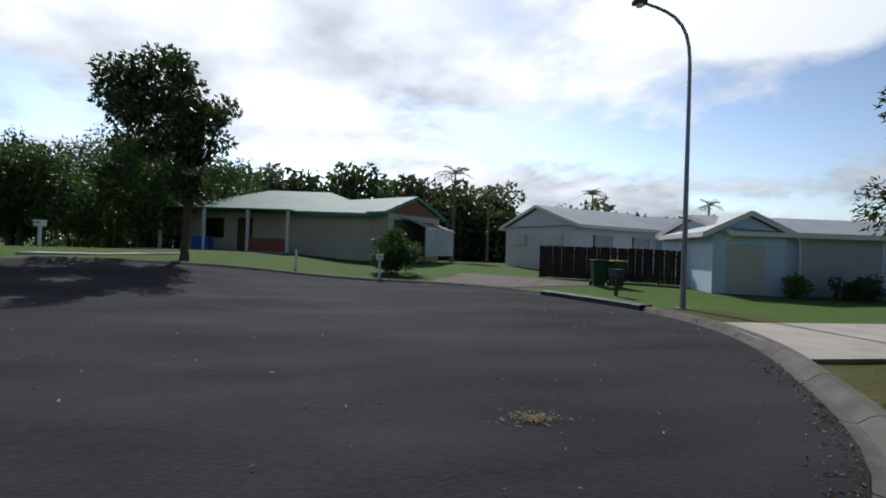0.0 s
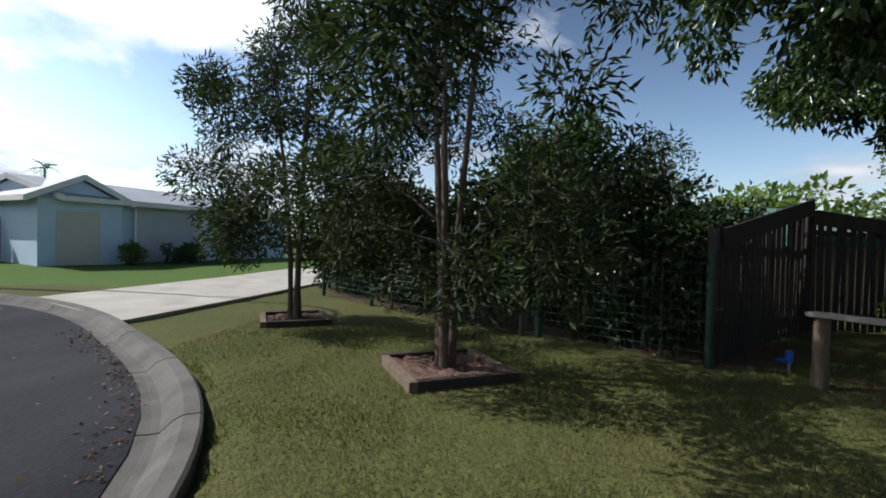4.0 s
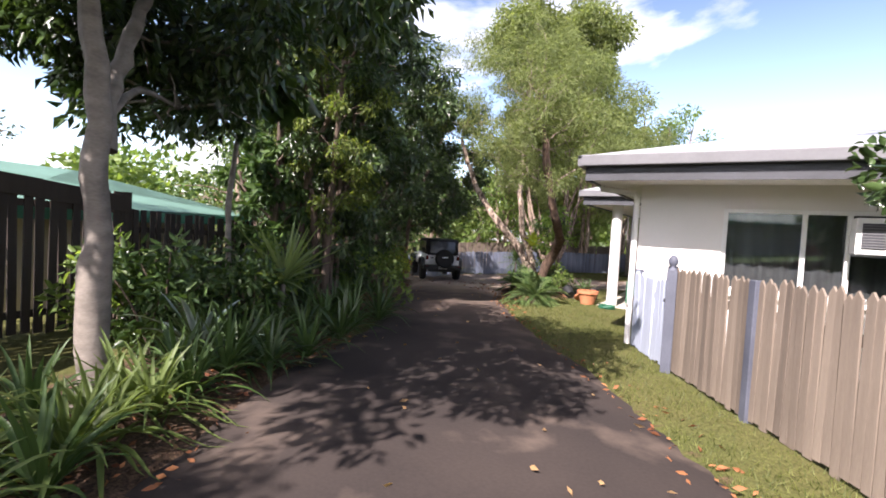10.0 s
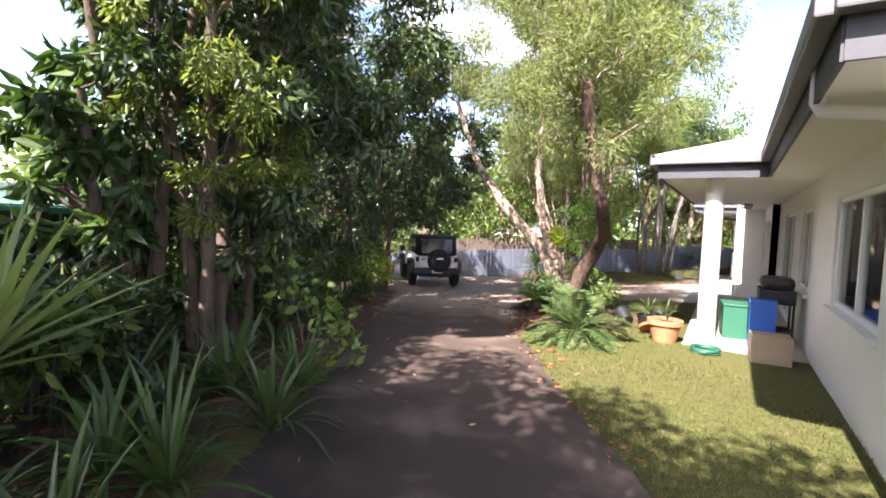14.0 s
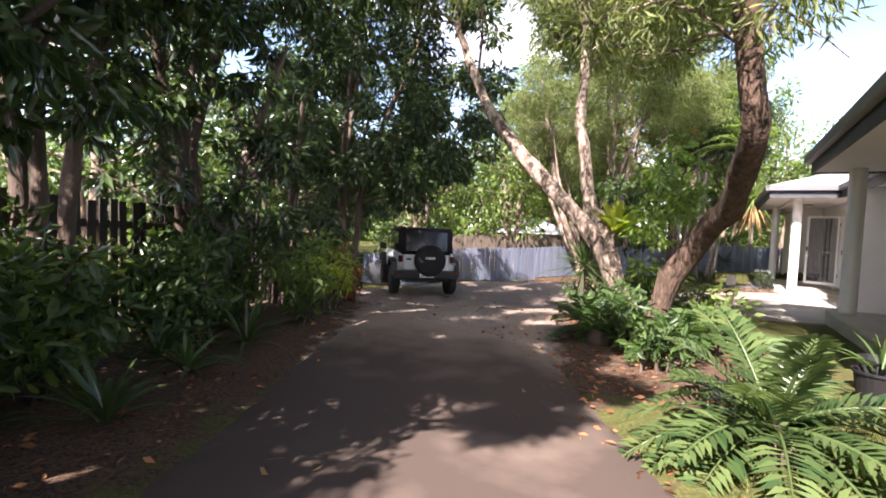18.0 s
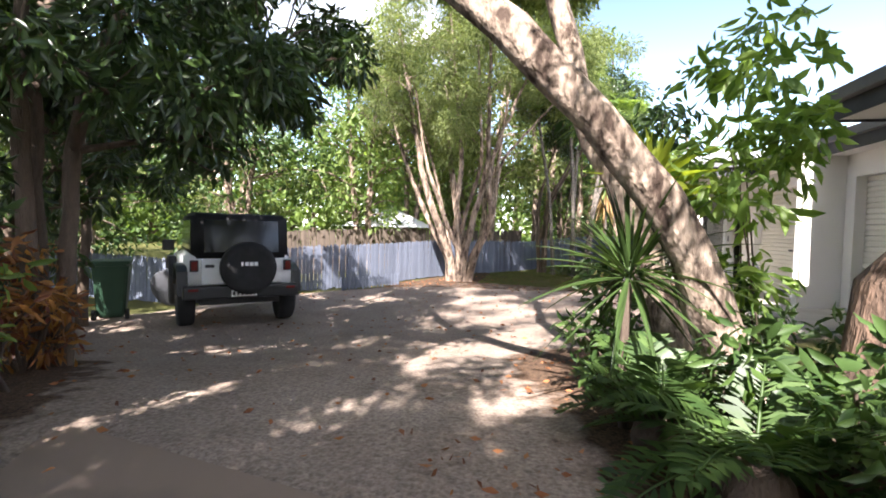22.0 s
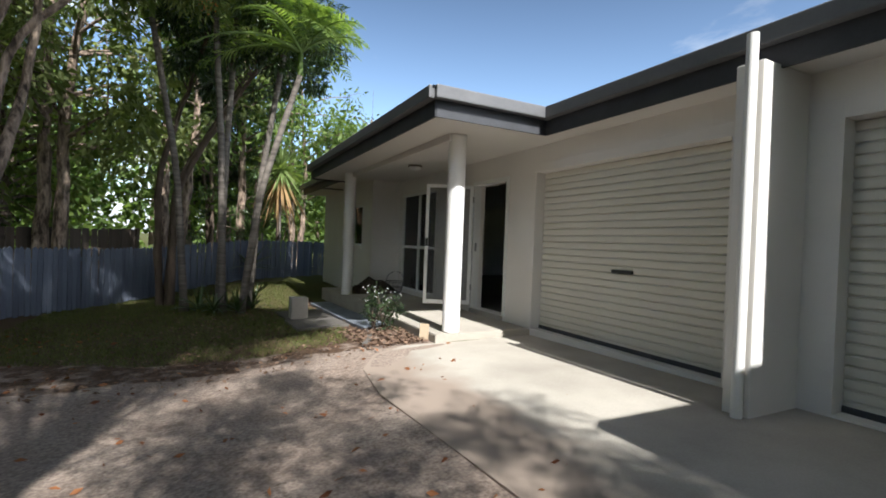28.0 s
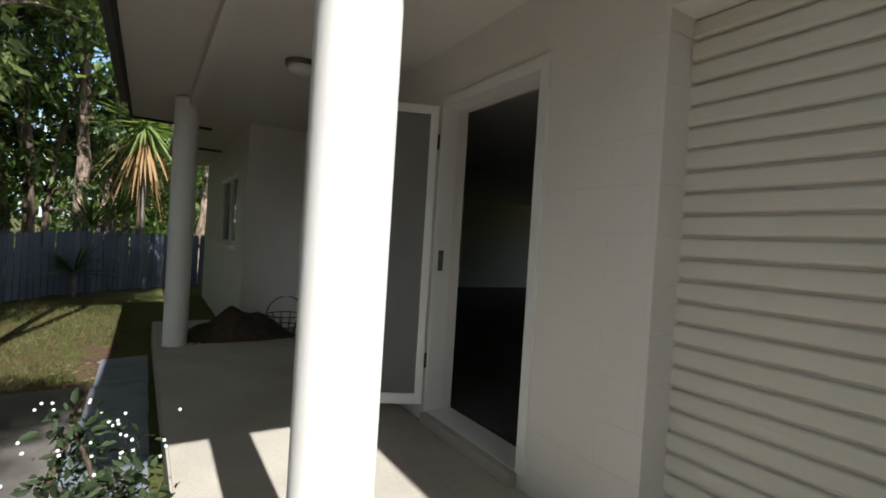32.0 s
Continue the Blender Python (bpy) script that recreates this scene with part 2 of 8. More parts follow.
COLUMN = material("column_paint", (0.80, 0.78, 0.75), (0.70, 0.68, 0.65), rough=0.6, scale=2, fine=90, bump=0.1, spread=0.7, distance=0.003)
ROLLER = material("roller_steel", (0.66, 0.63, 0.55), (0.57, 0.54, 0.47), rough=0.45, scale=1.2, fine=20, bump=0.04, spread=0.9)
ROOF = material("zinc_roof", (0.42, 0.43, 0.45), (0.30, 0.31, 0.33), rough=0.5, metal=0.15, scale=0.8, fine=12, bump=0.1, spread=0.8)
GUTTER = material("gutter_steel", (0.15, 0.15, 0.155), (0.10, 0.10, 0.105), rough=0.5, scale=2, fine=30, bump=0.1, spread=0.7)
FASCIA = material("charcoal_fascia", (0.055, 0.057, 0.065), (0.035, 0.036, 0.040), rough=0.6, scale=3, fine=40, bump=0.1)
PICKET = material("weathered_picket", (0.25, 0.20, 0.155), (0.085, 0.066, 0.052), rough=0.9, scale=2.2, fine=38, bump=0.7, spread=0.6, stretch=(7, 7, 0.6), per_object=0.7, distance=0.004)
BLUEPOST = material("slate_blue_paint", (0.095, 0.102, 0.13), (0.06, 0.065, 0.085), rough=0.65, scale=3, fine=50, bump=0.2)
BLUEGATE = material("pale_blue_paint", (0.40, 0.44, 0.52), (0.30, 0.33, 0.40), rough=0.65, scale=2, fine=50, bump=0.25, stretch=(4, 4, 0.6), per_object=0.2)
BACKFENCE = material("blue_grey_paling", (0.145, 0.165, 0.215), (0.07, 0.082, 0.112), rough=0.8, scale=2, fine=40, bump=0.3, stretch=(4, 4, 0.5), per_object=0.4)
DARKFENCE = material("dark_stained_paling", (0.050, 0.036, 0.028), (0.024, 0.018, 0.015), rough=0.85, scale=2, fine=50, bump=0.45, stretch=(6, 6, 0.5), per_object=0.35)
OLDFENCE = material("old_brown_paling", (0.115, 0.088, 0.068), (0.05, 0.038, 0.03), rough=0.9, scale=2.2, fine=38, bump=0.6, stretch=(6, 6, 0.6), per_object=0.5)
TIMBER = material("grey_log", (0.20, 0.145, 0.10), (0.085, 0.06, 0.043), rough=0.9, scale=3, fine=40, bump=0.5, stretch=(5, 5, 0.8))
RAILTOP = material("silver_timber", (0.33, 0.29, 0.25), (0.18, 0.155, 0.13), rough=0.9, scale=3, fine=40, bump=0.4)
BARK_PALE = material("paperbark", (0.40, 0.31, 0.24), (0.050, 0.032, 0.023), rough=0.95, scale=4.6, fine=17, bump=1.0, spread=0.3, stretch=(2.0, 2.0, 0.8), distance=0.06)
# rough red-brown bark of the third paperbark stem, its shade darkened into the colour
BARK_RED_SHADED = material("shaded_red_bark", (0.15, 0.095, 0.065), (0.035, 0.023, 0.016), rough=0.95, scale=4.0, fine=16, bump=1.0, spread=0.5, stretch=(2.2, 2.2, 0.7), distance=0.06)
BARK_OLD = material("old_paperbark", (0.36, 0.27, 0.205), (0.045, 0.030, 0.022), rough=0.95, scale=4.0, fine=15, bump=1.0, spread=0.34, stretch=(2.2, 2.2, 0.7), distance=0.07)
BARK_DARK = material("dark_bark", (0.16, 0.115, 0.085), (0.050, 0.037, 0.028), rough=0.95, scale=4, fine=30, bump=0.9, spread=0.8, stretch=(3, 3, 0.7), distance=0.03)
BARK_GREY = material("smooth_grey_bark", (0.26, 0.225, 0.19), (0.10, 0.085, 0.07), rough=0.85, scale=5, fine=35, bump=0.4, spread=0.7, stretch=(1, 1, 2.5), distance=0.01)
PALMBARK = material("palm_trunk", (0.19, 0.165, 0.14), (0.05, 0.042, 0.035), rough=0.9, scale=3, fine=24, bump=0.5, stretch=(0.5, 0.5, 5), distance=0.01)
LEAF_DARK = leaf_material("dark_leaf", (0.018, 0.036, 0.011), (0.064, 0.106, 0.031), 0.24, 0.28, 0.5)
LEAF_HEDGE = leaf_material("hedge_leaf", (0.010, 0.021, 0.007), (0.036, 0.060, 0.018), 0.15, 0.5, 0.25)
LEAF_MID = leaf_material("mid_leaf", (0.022, 0.050, 0.014), (0.080, 0.135, 0.036), 0.28)
LEAF_LIGHT = leaf_material("paperbark_leaf", (0.085, 0.115, 0.040), (0.225, 0.260, 0.100), 0.48, 0.6)
LEAF_SUN = leaf_material("large_sunlit_leaf", (0.085, 0.155, 0.030), (0.24, 0.34, 0.085), 0.45)
LEAF_BRIGHT = leaf_material("bright_leaf", (0.055, 0.100, 0.025), (0.185, 0.250, 0.070), 0.48)
LEAF_LIME = leaf_material("lime_leaf", (0.06, 0.10, 0.02), (0.19, 0.23, 0.05), 0.45)
LEAF_YELLOW = leaf_material("yellow_green_leaf", (0.17, 0.23, 0.03), (0.38, 0.42, 0.06), 0.45)
LEAF_GREY = leaf_material("bottlebrush_leaf", (0.014, 0.024, 0.011), (0.048, 0.070, 0.030), 0.25, 0.65, 0.2)
LEAF_FAR = leaf_material("far_leaf", (0.032, 0.052, 0.028), (0.090, 0.120, 0.060), 0.3)
SHAVING = leaf_material("wood_shaving", (0.30, 0.23, 0.15), (0.50, 0.40, 0.28), 0.1, 0.8)
LEAF_DEAD = leaf_material("dry_leaf", (0.16, 0.085, 0.035), (0.42, 0.27, 0.13), 0.2, 0.8)
BROWNLEAF = leaf_material("brown_dry_leaf", (0.075, 0.045, 0.032), (0.24, 0.155, 0.105), 0.1, 0.85)
LITTER = leaf_material("fallen_leaf", (0.11, 0.035, 0.014), (0.36, 0.15, 0.06), 0.1, 0.8)
STRAP = leaf_material("strap_leaf", (0.050, 0.085, 0.022), (0.17, 0.22, 0.065), 0.35)
CYCAD = leaf_material("cycad_leaf", (0.026, 0.056, 0.018), (0.115, 0.160, 0.055), 0.25, 0.33)
YUCCA = leaf_material("yucca_leaf", (0.10, 0.15, 0.05), (0.24, 0.30, 0.11), 0.35)
BLADE = leaf_material("grass_blade", (0.042, 0.058, 0.012), (0.140, 0.150, 0.040), 0.25, 0.6)
LEAF_CROTON = leaf_material("croton_leaf", (0.10, 0.02, 0.015), (0.34, 0.16, 0.04), 0.3)
RED = plain("red_petal", (0.45, 0.02, 0.03), 0.6)
ORANGE = plain("orange_fruit", (0.75, 0.20, 0.03), 0.5)
TERRACOTTA = material("terracotta", (0.48, 0.19, 0.09), (0.34, 0.13, 0.06), rough=0.85, scale=6, fine=60, bump=0.2)
STONE = material("garden_stone", (0.30, 0.235, 0.18), (0.13, 0.095, 0.07), rough=0.9, scale=6, fine=50, bump=0.4, per_object=0.4)
MULCH = material("bark_mulch", (0.17, 0.095, 0.065), (0.07, 0.04, 0.03), rough=0.95, scale=18, fine=90, bump=0.9, spread=0.5, distance=0.02)
HEAP = material("dark_mulch", (0.085, 0.060, 0.044), (0.030, 0.022, 0.017), rough=0.95, scale=14, fine=70, bump=1.0, distance=0.03)
# near slab is slate; on the farther pavers this blue paints skylit shade
SLATE_SKYLIT = material("skylit_slate_paver", (0.20, 0.22, 0.25), (0.12, 0.13, 0.15), rough=0.75, scale=3, fine=60, bump=0.2)
BLACK = plain("black_plastic", (0.012, 0.012, 0.013), 0.5)
RUBBER = material("tyre_rubber", (0.020, 0.020, 0.021), (0.010, 0.010, 0.010), rough=0.85, scale=8, fine=60, bump=0.3)
CARWHITE = plain("white_car_paint", (0.72, 0.72, 0.72), 0.25)
HARDTOP = material("black_hardtop", (0.016, 0.016, 0.018), (0.010, 0.010, 0.011), spec=0.2, rough=0.6, scale=40, fine=200, bump=0.15, distance=0.002)
DARKGLASS = plain("tinted_glass", (0.008, 0.009, 0.011), 0.1, 0.0, 0.35)
LAMPRED = plain("red_lens", (0.13, 0.007, 0.007), 0.2)
STEEL = plain("rim_steel", (0.30, 0.30, 0.31), 0.4, 0.8)
GALV = material("galvanised_steel", (0.30, 0.31, 0.33), (0.20, 0.21, 0.23), rough=0.5, metal=0.6, scale=4, fine=40, bump=0.05)
WHITE = plain("white_plastic", (0.78, 0.78, 0.77), 0.5)
FRAME = plain("white_aluminium", (0.74, 0.74, 0.72), 0.4)
PANE = glass_material("window_pane", mirror=0.04)
BLOCKWALL = material("painted_block", (0.76, 0.73, 0.69), (0.66, 0.63, 0.59), rough=0.8, scale=1.2, fine=180, bump=0.25, spread=0.8, distance=0.003)


def block_joints(m):
    """Shallow mortar lines of 200 x 400 mm painted blocks on a wall along y."""
    n, l = m.node_tree.nodes, m.node_tree.links
    tc, sp, cb, br = n.new("ShaderNodeTexCoord"), n.new("ShaderNodeSeparateXYZ"), n.new("ShaderNodeCombineXYZ"), n.new("ShaderNodeTexBrick")
    l.new(tc.outputs["Object"], sp.inputs[0]), l.new(sp.outputs["Y"], cb.inputs[0]), l.new(sp.outputs["Z"], cb.inputs[1]), l.new(cb.outputs[0], br.inputs["Vector"])
    br.inputs["Scale"].default_value, br.inputs["Mortar Size"].default_value, br.inputs["Mortar Smooth"].default_value = 1.0, 0.004, 0.4
    br.inputs["Brick Width"].default_value, br.inputs["Row Height"].default_value = 0.4, 0.2
    old = n["Bump"]
    b = n.new("ShaderNodeBump")
    b.invert = True
    b.inputs["Strength"].default_value, b.inputs["Distance"].default_value = 0.6, 0.0028
    l.new(br.outputs["Fac"], b.inputs["Height"]), l.new(old.outputs[0], b.inputs["Normal"]), l.new(b.outputs[0], n["Principled BSDF"].inputs["Normal"])


block_joints(BLOCKWALL)
# indoor dimness put into the colour, for the floor and the carport panel
DARKIN = material("interior_shade_tone", (0.10, 0.095, 0.085), (0.07, 0.065, 0.06), rough=0.9, scale=2, fine=30, bump=0.0)
CURTAIN = material("grey_curtain", (0.060, 0.058, 0.060), (0.022, 0.021, 0.023), rough=0.9, scale=3, fine=30, bump=0.1, stretch=(8, 8, 0.2))
MESH = plain("insect_mesh", (0.055, 0.056, 0.060), 0.7)
GREENP = plain("green_plastic", (0.015, 0.10, 0.055), 0.5)
BINGREEN = material("bin_plastic", (0.020, 0.055, 0.030), (0.014, 0.040, 0.022), rough=0.55, scale=4, fine=60, bump=0.1)
YELLOWLID = plain("yellow_lid", (0.50, 0.42, 0.04), 0.5)
BLUEP = plain("blue_plastic", (0.02, 0.10, 0.42), 0.5)
CARD = material("cardboard", (0.42, 0.33, 0.23), (0.33, 0.25, 0.17), rough=0.9, scale=4, fine=50, bump=0.1)
GREENROOF = material("green_roof", (0.12, 0.23, 0.18), (0.08, 0.155, 0.12), rough=0.7, scale=1, fine=20, bump=0.15)
GREENTRIM = plain("green_fascia", (0.06, 0.26, 0.17), 0.5)
CREAM = material("cream_wall", (0.62, 0.55, 0.43), (0.50, 0.44, 0.34), rough=0.85, scale=1, fine=60, bump=0.15)
BRICKRED = material("red_brick_gable", (0.36, 0.13, 0.08), (0.24, 0.085, 0.055), rough=0.9, scale=8, fine=60, bump=0.3)
BLUEWALL = material("pale_blue_wall", (0.58, 0.70, 0.84), (0.50, 0.61, 0.74), rough=0.85, scale=1, fine=60, bump=0.15)
PINKWALL = material("pale_pink_wall", (0.74, 0.68, 0.74), (0.64, 0.58, 0.64), rough=0.85, scale=1, fine=60, bump=0.15)
CANVAS = material("white_canvas", (0.66, 0.67, 0.70), (0.52, 0.53, 0.56), rough=0.8, scale=1.5, fine=30, bump=0.15)
LEAFGREEN_WIRE = plain("green_wire", (0.012, 0.040, 0.026), 0.5)

# ---- helpers ----
RNG = np.random.default_rng(7)
LEVELS = [(4, -10, 0), (5, -14, -.05), (8.5, -26, -.72), (11, -27.5, -.72), (13, -21.5, -.85), (5, -26, -.40), (4.4, -23, -.38), (4.6, -18.5, -.25), (5, -1, .06), (6, -2.5, .08),
          (5, -36, -.5), (14, -27, -.9), (8, -15, -.3), (7, -10, -.08), (10, -14, -.4), (1, 0, 0), (0, 5, 0), (5, 12, 0), (3, 17, .1), (7, 29, .67), (-5, 26, 1.1), (-12, 20, 1.1),
          (12, 22, .3), (12, 8, .1), (9, 2, 0), (-10, 5, .4), (10, -34, -.8), (18, -25, -1.35), (13, -5, 0), (0, -12, 0), (-5, -25, -.4)]
LV = np.array(LEVELS, float)


def height(x, y):
    """The lie of the land: levels taken over the block, smoothed between."""
    x, y = np.asarray(x, float), np.asarray(y, float)
    d2 = (x[..., None] - LV[:, 0]) ** 2 + (y[..., None] - LV[:, 1]) ** 2 + 2.5
    w = d2 ** -1.6
    return (w * LV[:, 2]).sum(-1) / w.sum(-1)


def ground_at(x, y):
    return float(height(np.array(x), np.array(y)))


def ga0(x, y):
    return (x, y, ground_at(x, y))


def arrays_mesh(name, verts, faces, mats, smooth=False, index=None):
    """A mesh from arrays: faces is (n, k) with the same k for all."""
    me = bpy.data.meshes.new(name)
    verts, faces = np.asarray(verts, np.float32), np.asarray(faces, np.int32)
    k = faces.shape[1]
    me.vertices.add(len(verts))
    me.vertices.foreach_set("co", verts.ravel())
    me.loops.add(faces.size)
    me.loops.foreach_set("vertex_index", faces.ravel())
    me.polygons.add(len(faces))
    me.polygons.foreach_set("loop_start", np.arange(0, faces.size, k, dtype=np.int32))
    me.polygons.foreach_set("loop_total", np.full(len(faces), k, np.int32))
    for m in mats:
        me.materials.append(m)
    if index is not None:
        me.polygons.foreach_set("material_index", np.asarray(index, np.int32))
    if smooth:
        me.polygons.foreach_set("use_smooth", np.ones(len(faces), bool))
    me.update(calc_edges=True)
    return me


def thing(name, label, category, at=(0, 0, 0), group="", turn=0.0, kind=""):
    ob = new(name)
    ob.empty_display_size = 0.2
    ob.matrix_world = pose(*at, 0, 0, turn)
    return tagged(ob, label, category, group, kind)


def attach(ob, parent):
    """Parent ob, whose mesh is in world coordinates of its parent's frame."""
    ob.parent = parent
    return ob


def part(name, bm, mat, parent, label="", smooth=False):
    me = bpy.data.meshes.new(name)
    bmesh.ops.recalc_face_normals(bm, faces=bm.faces[:])
    bm.to_mesh(me)
    bm.free()
    me.materials.append(mat)
    if smooth:
        me.polygons.foreach_set("use_smooth", np.ones(len(me.polygons), bool))
    ob = new(name, me)
    ob.parent = parent
    return tagged(ob, label)


def mesh_part(name, me, parent, label="", kind=""):
    ob = new(name, me)
    ob.parent = parent
    return tagged(ob, label, "", "", kind)


def box(bm, x0, x1, y0, y1, z0, z1, bevel=0.0):
    m = Matrix.Translation(((x0 + x1) / 2, (y0 + y1) / 2, (z0 + z1) / 2)) @ Matrix.Diagonal((abs(x1 - x0), abs(y1 - y0), abs(z1 - z0), 1))
    made = bmesh.ops.create_cube(bm, size=1, matrix=m)
    if bevel:
        edges = list({e for v in made["verts"] for e in v.link_edges})
        bmesh.ops.bevel(bm, geom=edges, offset=bevel, segments=2, affect="EDGES", profile=0.6)
    return bm


def new_box(*a, **k):
    return box(bmesh.new(), *a, **k)


def tube(points, radii, sides=8, caps=True, twist=0.0):
    """Verts and quads of a tapering tube along points."""
    P = np.asarray(points, float)
    R = np.broadcast_to(np.asarray(radii, float), (len(P),))
    T = np.gradient(P, axis=0)
    T /= np.linalg.norm(T, axis=1, keepdims=True) + 1e-9
    ref = np.array([0.0, 0, 1]) if abs(T[0, 2]) < 0.9 else np.array([1.0, 0, 0])
    U = np.cross(T, ref)
    U /= np.linalg.norm(U, axis=1, keepdims=True) + 1e-9
    V = np.cross(T, U)
    a = np.linspace(0, 2 * np.pi, sides, endpoint=False)
    verts = P[:, None] + R[:, None, None] * (np.cos(a)[None, :, None] * U[:, None] + np.sin(a)[None, :, None] * V[:, None])
    n = len(P)
    i, j = np.meshgrid(np.arange(n - 1), np.arange(sides), indexing="ij")
    q = np.stack([i * sides + j, i * sides + (j + 1) % sides, (i + 1) * sides + (j + 1) % sides, (i + 1) * sides + j], -1).reshape(-1, 4)
    return verts.reshape(-1, 3), q


class Quads:
    """Collects tubes and other quads into one mesh."""

    def __init__(self):
        self.v, self.f, self.n = [], [], 0

    def add(self, verts, quads):
        self.v.append(np.asarray(verts, float))
        self.f.append(np.asarray(quads) + self.n)
        self.n += len(verts)

    def mesh(self, name, mat, smooth=True):
        return arrays_mesh(name, np.concatenate(self.v), np.concatenate(self.f), [mat], smooth)


def smooth_line(points, n):
    """n points along a soft curve through the given ones."""
    P = np.asarray(points, float)
    t = np.r_[0, np.cumsum(np.linalg.norm(np.diff(P, axis=0), axis=1))]
    s = np.linspace(0, t[-1], n)
    out = np.stack([np.interp(s, t, P[:, k]) for k in range(P.shape[1])], -1)
    for _ in range(max(1, n // (2 * len(P)))):
        out[1:-1] = (out[:-2] + 2 * out[1:-1] + out[2:]) / 4
    return out


def cylinder(bm, a, b, r0, r1=None, sides=16):
    a, b = Vector(a), Vector(b)
    d = b - a
    m = Matrix.Translation((a + b) / 2) @ d.to_track_quat("Z", "Y").to_matrix().to_4x4()
    bmesh.ops.create_cone(bm, cap_ends=True, segments=sides, radius1=r0, radius2=r0 if r1 is None else r1, depth=d.length, matrix=m)
    return bm


def lathe(profile, sides=24):
    """A turned shape round z from (radius, height) pairs."""
    bm = bmesh.new()
    rings = []
    for r, z in profile:
        rings.append([bm.verts.new((r * math.cos(2 * math.pi * k / sides), r * math.sin(2 * math.pi * k / sides), z)) for k in range(sides)])
    for lo, hi in zip(rings, rings[1:]):
        for k in range(sides):
            bm.faces.new((lo[k], lo[(k + 1) % sides], hi[(k + 1) % sides], hi[k]))
    for ring in (rings[0], rings[-1]):
        if (ring[0].co - ring[sides // 2].co).length > 1e-4:
            bm.faces.new(ring)
    return bm


def prism(bm, outline, z0, z1):
    """An upright slab over a plan outline."""
    lo = [bm.verts.new((x, y, z0)) for x, y in outline]
    hi = [bm.verts.new((x, y, z1)) for x, y in outline]
    bm.faces.new(lo), bm.faces.new(hi)
    for k in range(len(lo)):
        bm.faces.new((lo[k], lo[(k + 1) % len(lo)], hi[(k + 1) % len(lo)], hi[k]))
    return bm


# ---- ground ----
CENTRE, RADIUS = (-0.5, 10.9), 8.95
DRIVE_L = [(2.9, 1.9), (2.75, 0.4), (3.25, -1.3), (3.92, -2.25), (4.55, -3.3), (6.0, -5.7), (7.1, -8.4), (8.0, -10.1), (9.3, -12.0), (10.4, -13.7), (11.6, -16.2)]
DRIVE_R = [(-1.2, 1.8), (-0.6, 0.0), (0.15, -1.6), (0.75, -2.6), (1.3, -3.9), (2.35, -6.2), (3.7, -8.2), (4.85, -9.5), (5.8, -10.95), (7.1, -13.2), (8.3, -15.4)]
YARD = [(8.3, -14.9), (7.4, -15.6), (7.9, -18.2), (6.6, -19.6), (5.2, -20.2), (5.0, -26.0), (5.7, -27.0), (6.9, -27.0), (8.5, -27.2), (10.2, -28.0), (12.6, -27.2), (14.6, -25.4), (17.5, -24.6), (16.6, -20.5), (13.4, -17.0), (11.4, -14.6), (10.2, -13.5)]


def kerb_radius(angle):
    """The kerb swings out from the turning circle towards the mouth of the drive."""
    off = np.abs((np.degrees(angle) + 90 + 180) % 360 - 180)
    s = np.clip((52 - off) / 30, 0, 1)
    return RADIUS + 0.60 * s * s * (3 - 2 * s)


def to_kerb(x, y):
    """Distance inside (negative) or outside the kerb line."""
    return np.hypot(x - CENTRE[0], y - CENTRE[1]) - kerb_radius(np.arctan2(y - CENTRE[1], x - CENTRE[0]))


def inside(x, y, outline):
    x, y = np.asarray(x), np.asarray(y)
    c = np.zeros(x.shape, bool)
    for (x0, y0), (x1, y1) in zip(outline, outline[1:] + outline[:1]):
        c ^= ((y0 > y) != (y1 > y)) & (x < (x1 - x0) * (y - y0) / (y1 - y0 + 1e-12) + x0)
    return c


def edge_distance(x, y, line, closed=False):
    best = np.full(np.shape(x), 1e9)
    pairs = zip(line, line[1:] + line[:1]) if closed else zip(line, line[1:])
    for (x0, y0), (x1, y1) in pairs:
        dx, dy = x1 - x0, y1 - y0
        s = np.clip(((x - x0) * dx + (y - y0) * dy) / (dx * dx + dy * dy + 1e-12), 0, 1)
        best = np.minimum(best, np.hypot(x - x0 - s * dx, y - y0 - s * dy))
    return best


DRIVE_AREA = DRIVE_R + DRIVE_L[::-1]


def spaced(a, b, far):
    fine = np.arange(a, b, 0.22)
    out = [fine]
    steps = np.geomspace(0.4, far, 26)
    return np.concatenate([(a - steps)[::-1], fine, b + steps])


gx, gy = spaced(-2.0, 15.0, 900.0), spaced(-33.0, 7.0, 900.0)
GX, GY = np.meshgrid(gx, gy, indexing="ij")
near = np.clip(1 - np.maximum(np.hypot(GX - 5, GY + 8) - 40, 0) / 60, 0, 1)
GZ = height(GX, GY) * near + (1 - near) * 0.0
rough_ground = np.array([noise.noise((x * 1.3, y * 1.3, 0.3)) for x, y in zip(GX.ravel(), GY.ravel())]).reshape(GX.shape)
GZ = GZ + 0.018 * rough_ground * near
on_road = to_kerb(GX, GY) < 0.3
stem_road = (GX < CENTRE[0]) & (np.abs(GY - CENTRE[1] + 0.5) < 4.6)
on_drive = inside(GX, GY, DRIVE_AREA)
GZ = np.where(on_road | stem_road, GZ - 0.12, GZ)
GZ = np.where(on_drive, GZ - 0.05, GZ)
GZ = np.where(inside(GX, GY, [(3.4, -20.5), (3.4, -26.2), (5.6, -26.15), (6.1, -25.6), (6.28, -24.6), (6.2, -22.9), (6.0, -21.5), (5.5, -20.5)]), GZ - 0.03, GZ)
nx, ny = GX.shape
i, j = np.meshgrid(np.arange(nx - 1), np.arange(ny - 1), indexing="ij")
